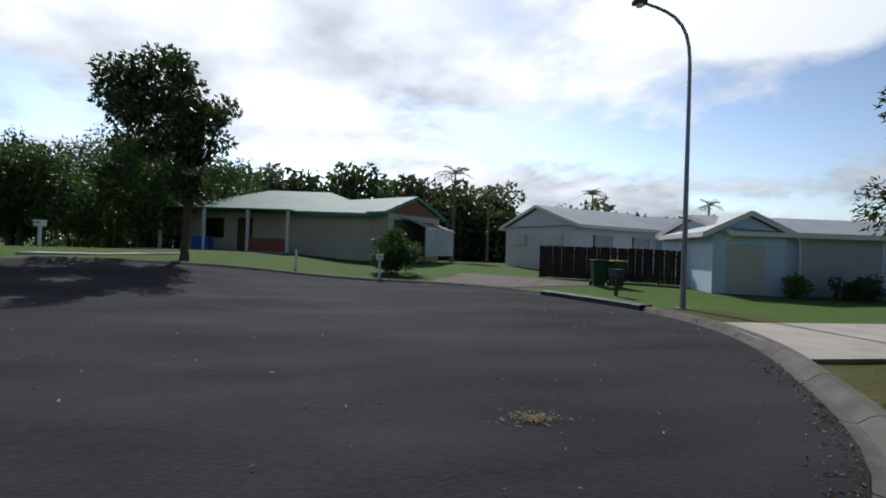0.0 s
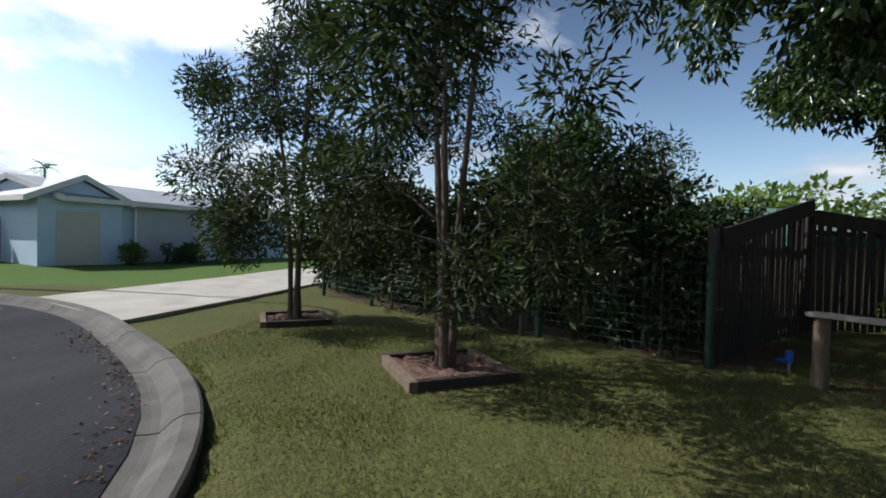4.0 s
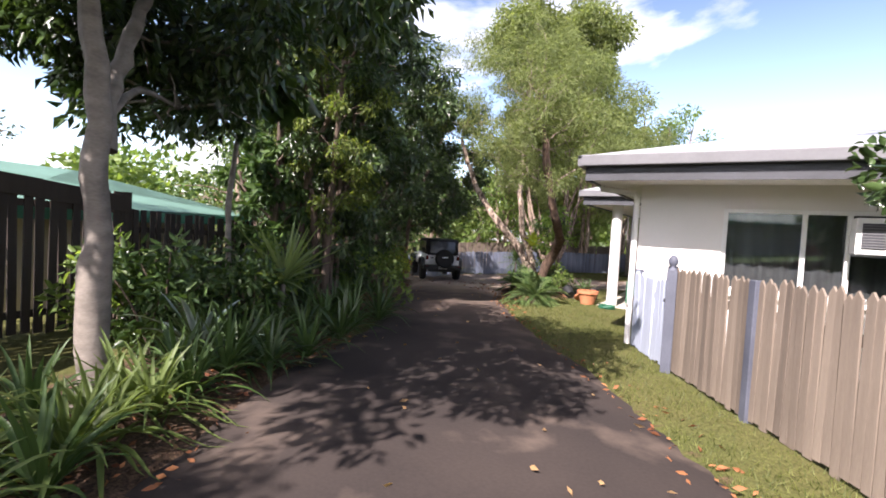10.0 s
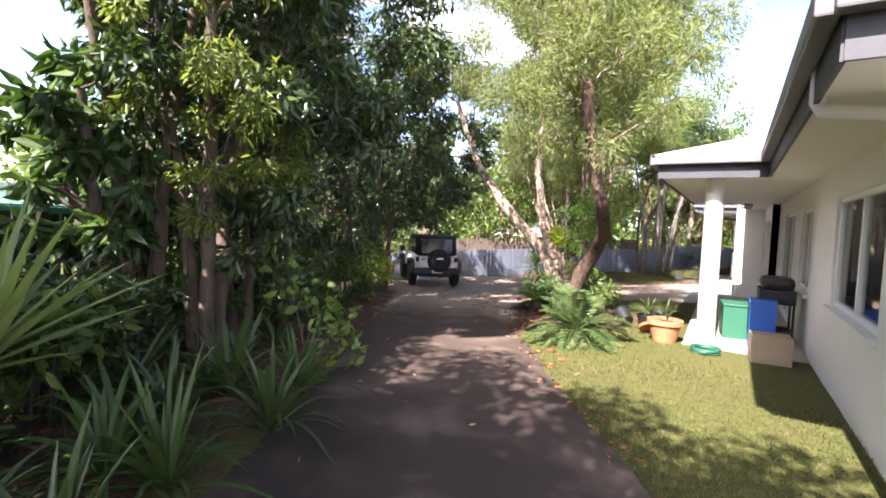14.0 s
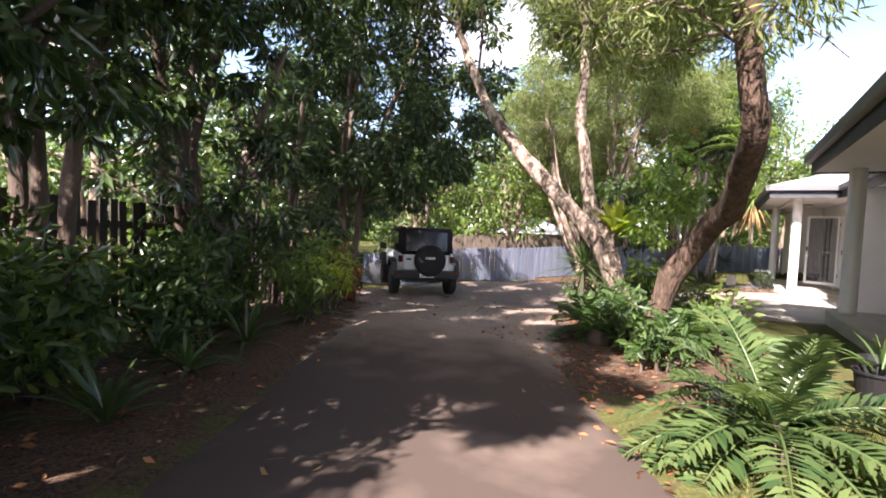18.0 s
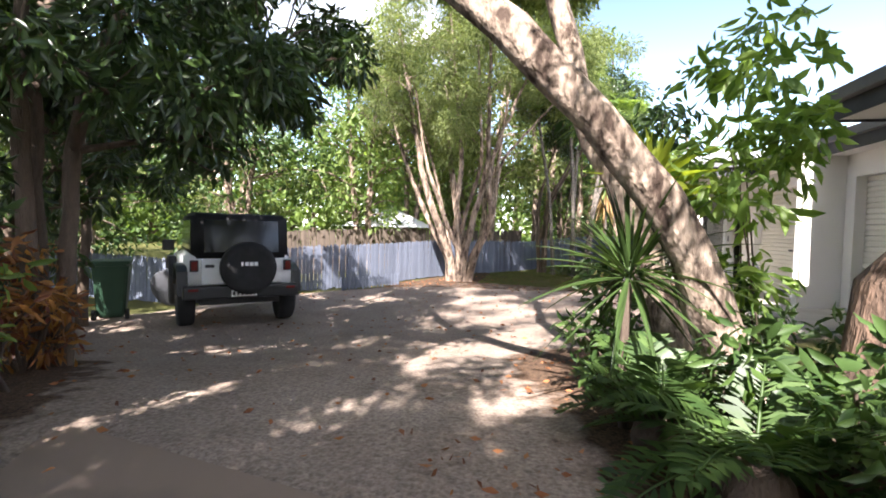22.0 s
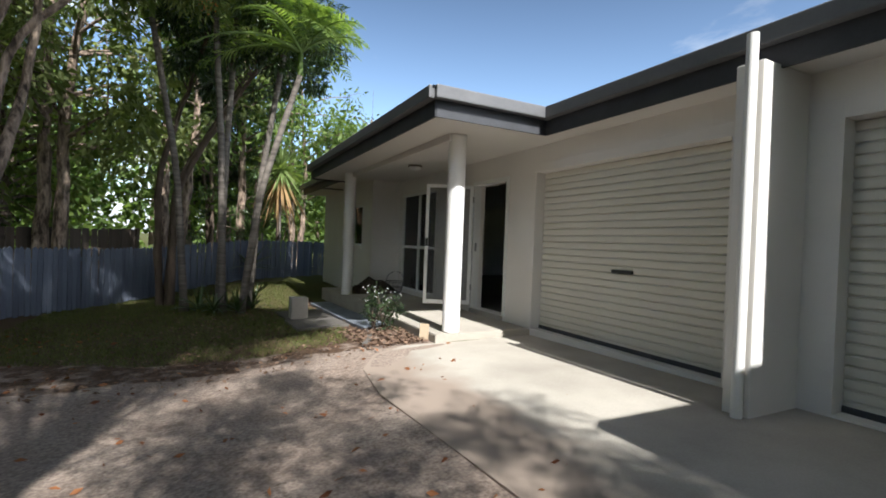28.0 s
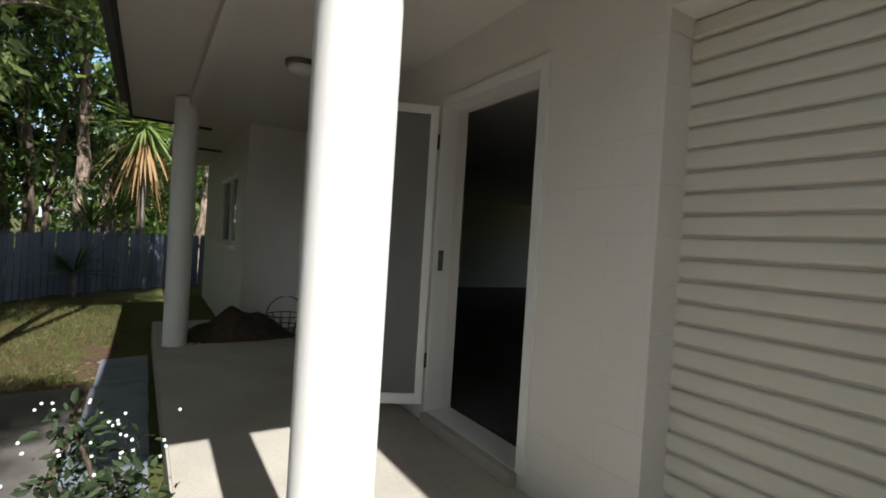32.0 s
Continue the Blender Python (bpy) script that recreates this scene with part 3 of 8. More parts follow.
quads = np.stack([i * ny + j, (i + 1) * ny + j, (i + 1) * ny + j + 1, i * ny + j + 1], -1).reshape(-1, 4)

yard_d = edge_distance(GX, GY, YARD, True)
dirt = np.where(inside(GX, GY, YARD), np.clip(0.55 + yard_d * 1.2, 0, 1), np.clip(0.5 - yard_d * 0.8, 0, 1))
left_bed = edge_distance(GX, GY, [(5.3, -3.7), (7.6, -7.0), (9.6, -10.4), (11.2, -13.4), (13.5, -17.0)])
right_strip = edge_distance(GX, GY, DRIVE_R)
hedge_strip = np.minimum(edge_distance(GX, GY, [(11.5, 4.0), (6.6, -1.8), (7.4, -3.4)]), edge_distance(GX, GY, [(6.6, -2.2), (5.3, -3.3)]) + 0.25)
porch_bed = edge_distance(GX, GY, [(5.6, -26.8), (5.85, -28.1), (6.2, -27.6)])
tree_bed = np.minimum(edge_distance(GX, GY, [(6.6, -16.0), (7.6, -17.0), (8.2, -18.2), (7.2, -14.9)]), edge_distance(GX, GY, [(11.2, -28.4), (12.5, -27.6), (10.0, -29.8)]))
litter = np.clip(np.maximum.reduce([1.15 - left_bed / 1.4, 0.55 - right_strip / 0.4, 0.8 - hedge_strip / 0.9, 1.1 - tree_bed / 1.3, 1.05 - porch_bed / 0.6, 0.52 * ((GX > 5.6) & (GX < 12.5) & (GY < -26.5) & (GY > -37))]), 0, 1)


def ground_material():
    """Lawn, sandy soil and leaf litter, blended raggedly by where each lies."""
    m = bpy.data.materials.new("lawn_and_soil")
    m.use_nodes = True
    n, l = m.node_tree.nodes, m.node_tree.links
    p = n["Principled BSDF"]
    p.inputs["Roughness"].default_value, p.inputs["Specular IOR Level"].default_value = 0.95, 0.15
    tc = n.new("ShaderNodeTexCoord")

    def noise_tex(scale, detail=5):
        t = n.new("ShaderNodeTexNoise")
        t.inputs["Scale"].default_value, t.inputs["Detail"].default_value = scale, detail
        l.new(tc.outputs["Object"], t.inputs["Vector"])
        return t.outputs["Fac"]

    def ramp_of(fac, a, b, lo=0.35, hi=0.65):
        r = n.new("ShaderNodeValToRGB")
        r.color_ramp.elements[0].position, r.color_ramp.elements[1].position = lo, hi
        r.color_ramp.elements[0].color, r.color_ramp.elements[1].color = (*a, 1), (*b, 1)
        l.new(fac, r.inputs[0])
        return r.outputs[0]

    def mixed(fac, a, b):
        x = n.new("ShaderNodeMix")
        x.data_type = "RGBA"
        l.new(fac, x.inputs["Factor"]), l.new(a, x.inputs["A"]), l.new(b, x.inputs["B"])
        return x.outputs["Result"]

    def mask(name, wobble):
        a = n.new("ShaderNodeAttribute")
        a.attribute_name = name
        s = n.new("ShaderNodeMath")
        s.operation = "MULTIPLY_ADD"
        s.inputs[1].default_value = 0.9
        l.new(wobble, s.inputs[0]), l.new(a.outputs["Fac"], s.inputs[2])
        r = n.new("ShaderNodeValToRGB")
        r.color_ramp.elements[0].position, r.color_ramp.elements[1].position = 0.82, 1.0
        l.new(s.outputs[0], r.inputs[0])
        return r.outputs[0]

    grass = mixed(noise_tex(0.7), ramp_of(noise_tex(38), (0.028, 0.044, 0.010), (0.082, 0.104, 0.026)), ramp_of(noise_tex(55), (0.060, 0.050, 0.018), (0.150, 0.125, 0.050)))
    soil = mixed(noise_tex(1.6), ramp_of(noise_tex(45), (0.22, 0.175, 0.145), (0.44, 0.37, 0.31)), ramp_of(noise_tex(26), (0.10, 0.066, 0.050), (0.28, 0.205, 0.16)))
    bed = mixed(noise_tex(5), ramp_of(noise_tex(60), (0.022, 0.015, 0.011), (0.13, 0.070, 0.042)), ramp_of(noise_tex(30), (0.034, 0.025, 0.018), (0.15, 0.10, 0.066)))
    lush = ramp_of(noise_tex(30), (0.040, 0.080, 0.014), (0.105, 0.165, 0.036))
    col = mixed(mask("soil", noise_tex(3.5)), mixed(mask("lush", noise_tex(1.2)), grass, lush), soil)
    col = mixed(mask("litter", noise_tex(4.5)), col, bed)
    l.new(col, p.inputs["Base Color"])
    b = n.new("ShaderNodeBump")
    b.inputs["Strength"].default_value, b.inputs["Distance"].default_value = 0.35, 0.018
    broad = n.new("ShaderNodeBump")
    broad.inputs["Strength"].default_value, broad.inputs["Distance"].default_value = 0.6, 0.05
    l.new(noise_tex(11, 6), broad.inputs["Height"]), l.new(broad.outputs[0], b.inputs["Normal"])
    l.new(noise_tex(85, 8), b.inputs["Height"]), l.new(b.outputs[0], p.inputs["Normal"])
    return m


GROUND = ground_material()
ground_mesh = arrays_mesh("ground", np.stack([GX, GY, GZ], -1).reshape(-1, 3), quads, [GROUND], True)
lush_verge = np.clip((GY - 10.5) / 3.0, 0, 1) + np.clip((GX - 9.5) / 2.0, 0, 1) * (GY > 6)
for key, values in (("soil", dirt), ("litter", litter), ("lush", np.clip(lush_verge, 0, 1))):
    ground_mesh.attributes.new(key, "FLOAT", "POINT").data.foreach_set("value", values.astype(np.float32).ravel())
tagged(new("ground", ground_mesh), "uneven lawn with bare sandy soil and fallen leaves", "ground", kind="structure")


def strip(name, left, right, n, across, lift, mat, label, category):
    """A paved strip between two edge lines, draped over the ground."""
    A, B = smooth_line(left, n), smooth_line(right, n)
    s = np.linspace(0, 1, across)
    xy = A[:, None] * (1 - s)[None, :, None] + B[:, None] * s[None, :, None]
    wob = np.array([[noise.noise((x * 2.2, y * 2.2, 5)) for x, y in row] for row in xy])
    xy[:, 0, 0] += 0.07 * wob[:, 0]
    xy[:, -1, 0] += 0.07 * wob[:, -1]
    z = height(xy[..., 0], xy[..., 1]) + lift + 0.03 * (1 - (2 * s - 1) ** 2)[None] + 0.004 * wob
    z[:, 0] -= 0.03
    z[:, -1] -= 0.03
    v = np.concatenate([xy, z[..., None]], -1).reshape(-1, 3)
    a, b = np.meshgrid(np.arange(n - 1), np.arange(across - 1), indexing="ij")
    q = np.stack([a * across + b, (a + 1) * across + b, (a + 1) * across + b + 1, a * across + b + 1], -1).reshape(-1, 4)
    return tagged(new(name, arrays_mesh(name, v, q, [mat], True)), label, category, kind="structure")


strip("driveway", DRIVE_L, DRIVE_R, 90, 17, 0.012, DRIVE, "worn dark asphalt driveway with dusty edges", "driveway")

# the turning head of the street
ang = np.linspace(0, 2 * np.pi, 96, endpoint=False)
rings = np.linspace(0, 1, 26)[:, None] * (kerb_radius(ang) - 0.11)[None]
RX, RY = CENTRE[0] + rings * np.cos(ang), CENTRE[1] + rings * np.sin(ang)
RZ = height(RX, RY) - 0.02
a, b = np.meshgrid(np.arange(25), np.arange(96), indexing="ij")
q = np.stack([a * 96 + b, (a + 1) * 96 + b, (a + 1) * 96 + (b + 1) % 96, a * 96 + (b + 1) % 96], -1).reshape(-1, 4)
tagged(new("road", arrays_mesh("road", np.stack([RX, RY, RZ], -1).reshape(-1, 3), q, [ROAD], True)), "dark worn asphalt turning head of the street", "road", kind="structure")
sx, sy = np.meshgrid(np.linspace(-70, CENTRE[0] - 7.0, 40), np.linspace(6.2, 14.8, 12), indexing="ij")
sz = height(sx, sy) * np.clip(1 - (np.abs(sx) - 30) / 40, 0, 1) - 0.024
a, b = np.meshgrid(np.arange(39), np.arange(11), indexing="ij")
q = np.stack([a * 12 + b, (a + 1) * 12 + b, (a + 1) * 12 + b + 1, a * 12 + b + 1], -1).reshape(-1, 4)
tagged(new("road", arrays_mesh("road", np.stack([sx, sy, sz], -1).reshape(-1, 3), q, [ROAD], True)), "dark asphalt street running off from the turning head", "road", kind="structure")

# layback kerb in cast lengths round the turning head
kerb = thing("kerb", "grey concrete layback kerb and gutter with joints", "kerb", (0, 0, 0), kind="structure")
PROFILE = [(-0.12, -0.14), (-0.12, -0.028), (-0.04, -0.034), (0.02, -0.03), (0.10, 0.045), (0.16, 0.075), (0.26, 0.08), (0.28, 0.065), (0.28, -0.14)]
start, count, step = -72.0, 25, 10.0
for k in range(count):
    a0, a1 = radians(start + k * step + 0.06), radians(start + (k + 1) * step - 0.06)
    vs, fs = [], []
    cuts = np.linspace(a0, a1, 7)
    for a in cuts:
        kr = float(kerb_radius(a))
        x, y = CENTRE[0] + kr * math.cos(a), CENTRE[1] + kr * math.sin(a)
        z = ground_at(x, y)
        for r, up in PROFILE:
            vs.append((CENTRE[0] + (kr + r) * math.cos(a), CENTRE[1] + (kr + r) * math.sin(a), z + up))
    n = len(PROFILE)
    fs = [(u * n + w, u * n + w + 1, (u + 1) * n + w + 1, (u + 1) * n + w) for u in range(6) for w in range(n - 1)]
    bm = bmesh.new()
    bv = [bm.verts.new(v) for v in vs]
    for f in fs:
        bm.faces.new([bv[i] for i in f])
    bm.faces.new(bv[:n]), bm.faces.new(bv[-n:])
    part("kerb_length", bm, KERB, kerb)


def slab(name, outline, mat, label, category, thick=0.14, lift=0.03, level=None):
    bm = bmesh.new()
    z = level if level is not None else max(ground_at(x, y) for x, y in outline) + lift
    if level is None:
        top = [bm.verts.new((x, y, ground_at(x, y) + lift)) for x, y in outline]
        low = [bm.verts.new((x, y, ground_at(x, y) + lift - thick)) for x, y in outline]
        bm.faces.new(top), bm.faces.new(low)
        for k in range(len(top)):
            bm.faces.new((top[k], top[(k + 1) % len(top)], low[(k + 1) % len(top)], low[k]))
    else:
        prism(bm, outline, z - thick, z)
        bmesh.ops.bevel(bm, geom=[e for e in bm.edges if min(v.co.z for v in e.verts) > z - 0.001], offset=0.012, segments=2, affect="EDGES")
    me = bpy.data.meshes.new(name)
    bmesh.ops.recalc_face_normals(bm, faces=bm.faces[:])
    bm.to_mesh(me)
    bm.free()
    me.materials.append(mat)
    return tagged(new(name, me), label, category, kind="structure")


slab("neighbour_driveway", [(8.35, 8.5), (7.0, 5.5), (10, 5.2), (13.0, 5.0), (17.5, 5.2), (17.5, 8.0), (13.4, 7.8)], CONCRETE, "pale concrete driveway crossing the verge", "driveway", lift=0.06)

# ---- the long white house ----
SLAB_Z = -0.32
EAVE_Z, SOFFIT_Z = 2.52, 2.24
house = thing("house", "long low white rendered house with grey metal roof", "house", (0, 0, 0))


def side_wall(x_out, x_in, y0, y1, z0, z1, holes):
    """A wall along y with openings (y0, y1, z0, z1) right through it."""
    bm = bmesh.new()
    ys, zs = sorted({y0, y1, *[v for h in holes for v in h[:2]]}), sorted({z0, z1, *[v for h in holes for v in h[2:]]})
    ny, nz = len(ys) - 1, len(zs) - 1
    solid = {(a, b) for a in range(ny) for b in range(nz) if not any(h[0] < (ys[a] + ys[a + 1]) / 2 < h[1] and h[2] < (zs[b] + zs[b + 1]) / 2 < h[3] for h in holes)}
    grid = {(k, a, b): bm.verts.new((x, ys[a], zs[b])) for k, x in ((0, x_in), (1, x_out)) for a in range(ny + 1) for b in range(nz + 1)}
    for a, b in solid:
        for k in (0, 1):
            bm.faces.new((grid[k, a, b], grid[k, a + 1, b], grid[k, a + 1, b + 1], grid[k, a, b + 1]))
        for da, db, p, q in ((-1, 0, (a, b), (a, b + 1)), (1, 0, (a + 1, b), (a + 1, b + 1)), (0, -1, (a, b), (a + 1, b)), (0, 1, (a, b + 1), (a + 1, b + 1))):
            if (a + da, b + db) not in solid:
                bm.faces.new((grid[0, *p], grid[1, *p], grid[1, *q], grid[0, *q]))
    bmesh.ops.delete(bm, geom=[v for v in bm.verts if not v.link_faces], context="VERTS")
    return bm


FRONT_X, REAR_X = 3.62, 3.78
G1 = (-26.37, -23.62, -0.32, 1.88)
G2 = (-22.79, -20.35, -0.32, 1.86)
DOOR = (-28.02, -27.07, -0.25, 1.84)
SLIDER = (-31.35, -29.55, -0.25, 1.92)
SIDE_WIN = (-12.95, -11.0, 0.78, 1.90)
SLIDER_A = (-18.7, -16.9, -0.05, 1.92)
WIN_A = (-15.9, -14.7, 0.7, 1.9)
part("wall", side_wall(FRONT_X, FRONT_X - 0.2, -20.3, -9.97, -0.35, SOFFIT_Z, [SIDE_WIN, SLIDER_A, WIN_A]), RENDER, house, "white rendered side wall with windows")
part("wall", side_wall(REAR_X, REAR_X - 0.2, -31.5, -20.3, -0.7, SOFFIT_Z, [G1, G2, DOOR, SLIDER]), BLOCKWALL, house, "white painted block wall with garage openings")
FRONT_WIN = (0.15, 2.61, 0.88, 1.94)
bm = side_wall(0.1, -0.1, -(FRONT_X - 0.2), 7.0, -0.4, SOFFIT_Z, [(-2.61, -0.15, 0.88, 1.94)])
bm.transform(pose(0, -10.07, 0, 0, 0, 90))
part("wall", bm, RENDER, house, "white rendered end wall")
part("wall", new_box(-7.2, -7, -33.55, -9.97, -0.7, SOFFIT_Z), RENDER, house)
FAR_X = 4.45
part("wall", side_wall(FAR_X, FAR_X - 0.2, -36.0, -31.5, -0.7, SOFFIT_Z, [(-34.0, -32.25, 0.7, 1.72)]), RENDER, house, "white rendered bedroom wall")
part("wall", new_box(REAR_X - 0.2, FAR_X - 0.2, -31.7, -31.5, -0.7, SOFFIT_Z), RENDER, house)
part("wall", new_box(-7, FAR_X, -36.2, -36.0, -0.7, SOFFIT_Z), RENDER, house)
part("party_wall", new_box(REAR_X + 0.002, 4.40, -23.22, -23.02, -0.7, SOFFIT_Z - 0.003, bevel=0.01), RENDER, house, "short white wall between the garages")
part("plinth_return", new_box(3.4, REAR_X - 0.002, -20.5, -20.3, -0.7, SOFFIT_Z - 0.004), RENDER, house)
part("ceiling", new_box(-7, 3.4, -36.0, -10.2, SOFFIT_Z - 0.06, SOFFIT_Z - 0.02), SOFFIT, house)
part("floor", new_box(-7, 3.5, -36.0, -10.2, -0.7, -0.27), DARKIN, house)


def hip_roof(x0, x1, y0, y1, z, rise, inset):
    """A hipped roof over a rectangle: the ridge runs along y, inset from both ends."""
    bm = bmesh.new()
    xm = (x0 + x1) / 2
    e = [bm.verts.new(p) for p in ((x0, y0, z), (x1, y0, z), (x1, y1, z), (x0, y1, z))]
    r = [bm.verts.new((xm, y0 + inset, z + rise)), bm.verts.new((xm, y1 - inset, z + rise))]
    for f in ((e[1], e[2], r[1], r[0]), (e[3], e[0], r[0], r[1]), (e[0], e[1], r[0]), (e[2], e[3], r[1]), (e[3], e[2], e[1], e[0])):
        bm.faces.new(f)
    return bm


part("roof", hip_roof(-7.9, 4.29, -34.2, -9.06, EAVE_Z, 1.55, 5.6), ROOF, house, "pale grey metal roof")
part("porch_roof", hip_roof(2.0, 5.78, -32.35, -25.62, EAVE_Z + 0.004, 0.62, 1.9), ROOF, house)
part("porch_roof", hip_roof(2.0, 5.56, -20.45, -13.68, EAVE_Z + 0.004, 0.62, 1.9), ROOF, house)
# soffits
part("soffit", new_box(FRONT_X, 4.18, -34.1, -9.16, SOFFIT_Z, SOFFIT_Z + 0.02), SOFFIT, house)
part("soffit", new_box(-7.8, FRONT_X, -9.97, -9.16, SOFFIT_Z, SOFFIT_Z + 0.02), SOFFIT, house)
part("soffit", new_box(4.18, 5.68, -32.25, -25.72, SOFFIT_Z, SOFFIT_Z + 0.02), SOFFIT, house)
part("soffit", new_box(4.18, 5.46, -20.35, -13.78, SOFFIT_Z, SOFFIT_Z + 0.02), SOFFIT, house)


def eave(points):
    """Charcoal fascia with a gutter along its foot line, length by length."""
    for (xa, ya), (xb, yb) in zip(points, points[1:]):
        d = Vector((xb - xa, yb - ya, 0))
        side = Vector((d.y, -d.x, 0)).normalized()
        m = Matrix.Translation((xa, ya, 0)) @ d.to_track_quat("X", "Z").to_matrix().to_4x4()
        f = new_box(0, d.length, -0.012, 0.012, SOFFIT_Z - 0.03, EAVE_Z - 0.02)
        f.transform(m)
        part("fascia", f, FASCIA, house)
        g = bmesh.new()
        box(g, -0.05, d.length + 0.05, -0.115, -0.016, EAVE_Z - 0.13, EAVE_Z + 0.012, bevel=0.014)
        g.transform(m)
        part("gutter", g, GUTTER, house)


eave([(-7.8, -9.14), (4.18, -9.14)][::-1])
eave([(4.18, -9.14), (4.18, -13.76)][::-1])
eave([(4.2, -13.76), (5.46, -13.76)][::-1])
eave([(5.46, -13.76), (5.46, -20.37)][::-1])
eave([(5.46, -20.37), (4.2, -20.37)][::-1])
eave([(4.18, -20.39), (4.18, -25.70)][::-1])
eave([(4.2, -25.70), (5.70, -25.70)][::-1])
eave([(5.70, -25.70), (5.70, -32.27)][::-1])
eave([(5.70, -32.27), (4.8, -32.27)][::-1])
eave([(5.05, -32.3), (5.05, -36.7)][::-1])
eave([(5.05, -34.12), (-7.8, -34.12)][::-1])
part("soffit", new_box(4.18, 5.03, -36.7, -32.27, SOFFIT_Z, SOFFIT_Z + 0.02), SOFFIT, house)
part("wing_roof", hip_roof(2.0, 5.13, -36.8, -31.0, EAVE_Z + 0.002, 0.5, 1.4), ROOF, house)
part("porch_beam", new_box(5.06, 5.16, -30.9, -26.4, SOFFIT_Z - 0.09, SOFFIT_Z - 0.002), SOFFIT, house)


def column(x, y, z0):
    c = lathe([(0.120, z0), (0.115, z0 + 0.03), (0.115, SOFFIT_Z - 0.06), (0.121, SOFFIT_Z - 0.04), (0.121, SOFFIT_Z - 0.001)], 32)
    c.transform(Matrix.Translation((x, y, 0)))
    return part("column", c, COLUMN, house, "round white porch column", True)


column(5.01, -26.45, SLAB_Z), column(5.17, -30.85, SLAB_Z)
column(4.78, -14.15, -0.06), column(4.92, -19.95, -0.06)


def downpipe(x, y, z0, out):
    q = Quads()
    q.add(*tube([(x + out, y, EAVE_Z - 0.1), (x + out, y, SOFFIT_Z - 0.02), (x + out * 0.97, y, SOFFIT_Z - 0.06), (x + out * 0.5, y, SOFFIT_Z - 0.09), (x + out * 0.06, y, SOFFIT_Z - 0.12), (x, y, SOFFIT_Z - 0.17), (x, y, 1.0), (x, y, z0)], 0.04, 14))
    return mesh_part("downpipe", q.mesh("downpipe", COLUMN), house, "white downpipe")


downpipe(4.45, -23.08, -0.42, 0.0), downpipe(3.67, -9.93, 0.0, 0.5)


def roller_door(hole, x):
    y0, y1, z0, z1 = hole
    door = part("garage_door", new_box(x - 0.03, x - 0.02, y0, y1, z0, z1), ROLLER, house, "cream ribbed roller garage door, closed")
    n = 25
    hgt = (z1 - z0) / n
    for k in range(n):
        z = z0 + k * hgt
        bm = bmesh.new()
        prof = [(-0.008, 0), (-0.006, 0.003), (0.012, 0.008), (0.019, 0.013), (0.021, 0.020), (0.022, hgt * 0.5), (0.021, hgt - 0.016), (0.017, hgt - 0.010), (-0.006, hgt - 0.003), (-0.008, hgt)]
        lo = [bm.verts.new((x - 0.02 + a, y0, z + b)) for a, b in prof]
        hi = [bm.verts.new((x - 0.02 + a, y1, z + b)) for a, b in prof]
        for u in range(len(prof) - 1):
            bm.faces.new((lo[u], lo[u + 1], hi[u + 1], hi[u]))
        part("slat", bm, ROLLER, door)
    yh = y0 + (y1 - y0) * 0.53
    part("handle", new_box(x + 0.004, x + 0.03, yh - 0.15, yh + 0.15, 0.56, 0.60, bevel=0.006), BLACK, door, "black pull handle")
    part("bottom_rail", new_box(x - 0.015, x + 0.012, y0, y1, z0, z0 + 0.05), FASCIA, door)


roller_door(G1, 3.62), roller_door(G2, 3.62)


def window(y0, y1, z0, z1, x, splits, axis="y", curtain=True, label="aluminium-framed sliding window"):
    """A framed window in the wall: frame bars, panes, a sill, and a dim curtain behind."""
    w = thing("window", label, "window", (0, 0, 0), kind="structure")

    def put(a0, a1, d0, d1, c0, c1, bevel=0.0):
        return new_box(x + d0, x + d1, a0, a1, c0, c1, bevel=bevel) if axis == "y" else new_box(a0, a1, x + d0, x + d1, c0, c1, bevel=bevel)

    for a0, a1, c0, c1 in ((y0, y1, z0, z0 + 0.05), (y0, y1, z1 - 0.05, z1), (y0, y0 + 0.05, z0 + 0.05, z1 - 0.05), (y1 - 0.05, y1, z0 + 0.05, z1 - 0.05)):
        part("frame", put(a0, a1, -0.10, -0.03, c0, c1, 0.004), FRAME, w)
    edges = [y0 + 0.05, *splits, y1 - 0.05]
    for s in splits:
        part("mullion", put(s - 0.025, s + 0.025, -0.09, -0.035, z0 + 0.05, z1 - 0.05), FRAME, w)
    for a, b in zip(edges, edges[1:]):
        pane = part("pane", put(a, b, -0.07, -0.064, z0 + 0.05, z1 - 0.05), PANE, w, "clear glass pane")
        pane.visible_shadow = False
    if z0 > 0.3:
        part("sill", put(y0 - 0.03, y1 + 0.03, 0.003, 0.06, z0 - 0.06, z0 - 0.002, 0.006), RENDER, w)
    if curtain:
        q = Quads()
        n = 60
        s = np.linspace(y0 + 0.05, y1 - 0.05, n)
        wave = -0.17 - 0.018 * np.sin(np.arange(n) * 1.25)
        lo = np.stack([x + wave, s, np.full(n, z0)], -1) if axis == "y" else np.stack([s, x + wave, np.full(n, z0)], -1)
        hi = lo + (0, 0, z1 - z0)
        k = np.arange(n - 1)
        q.add(np.concatenate([lo, hi]), np.stack([k, k + 1, n + k + 1, n + k], -1))
        mesh_part("curtain", q.mesh("curtain", CURTAIN), w, "drawn dark curtain")
    return w


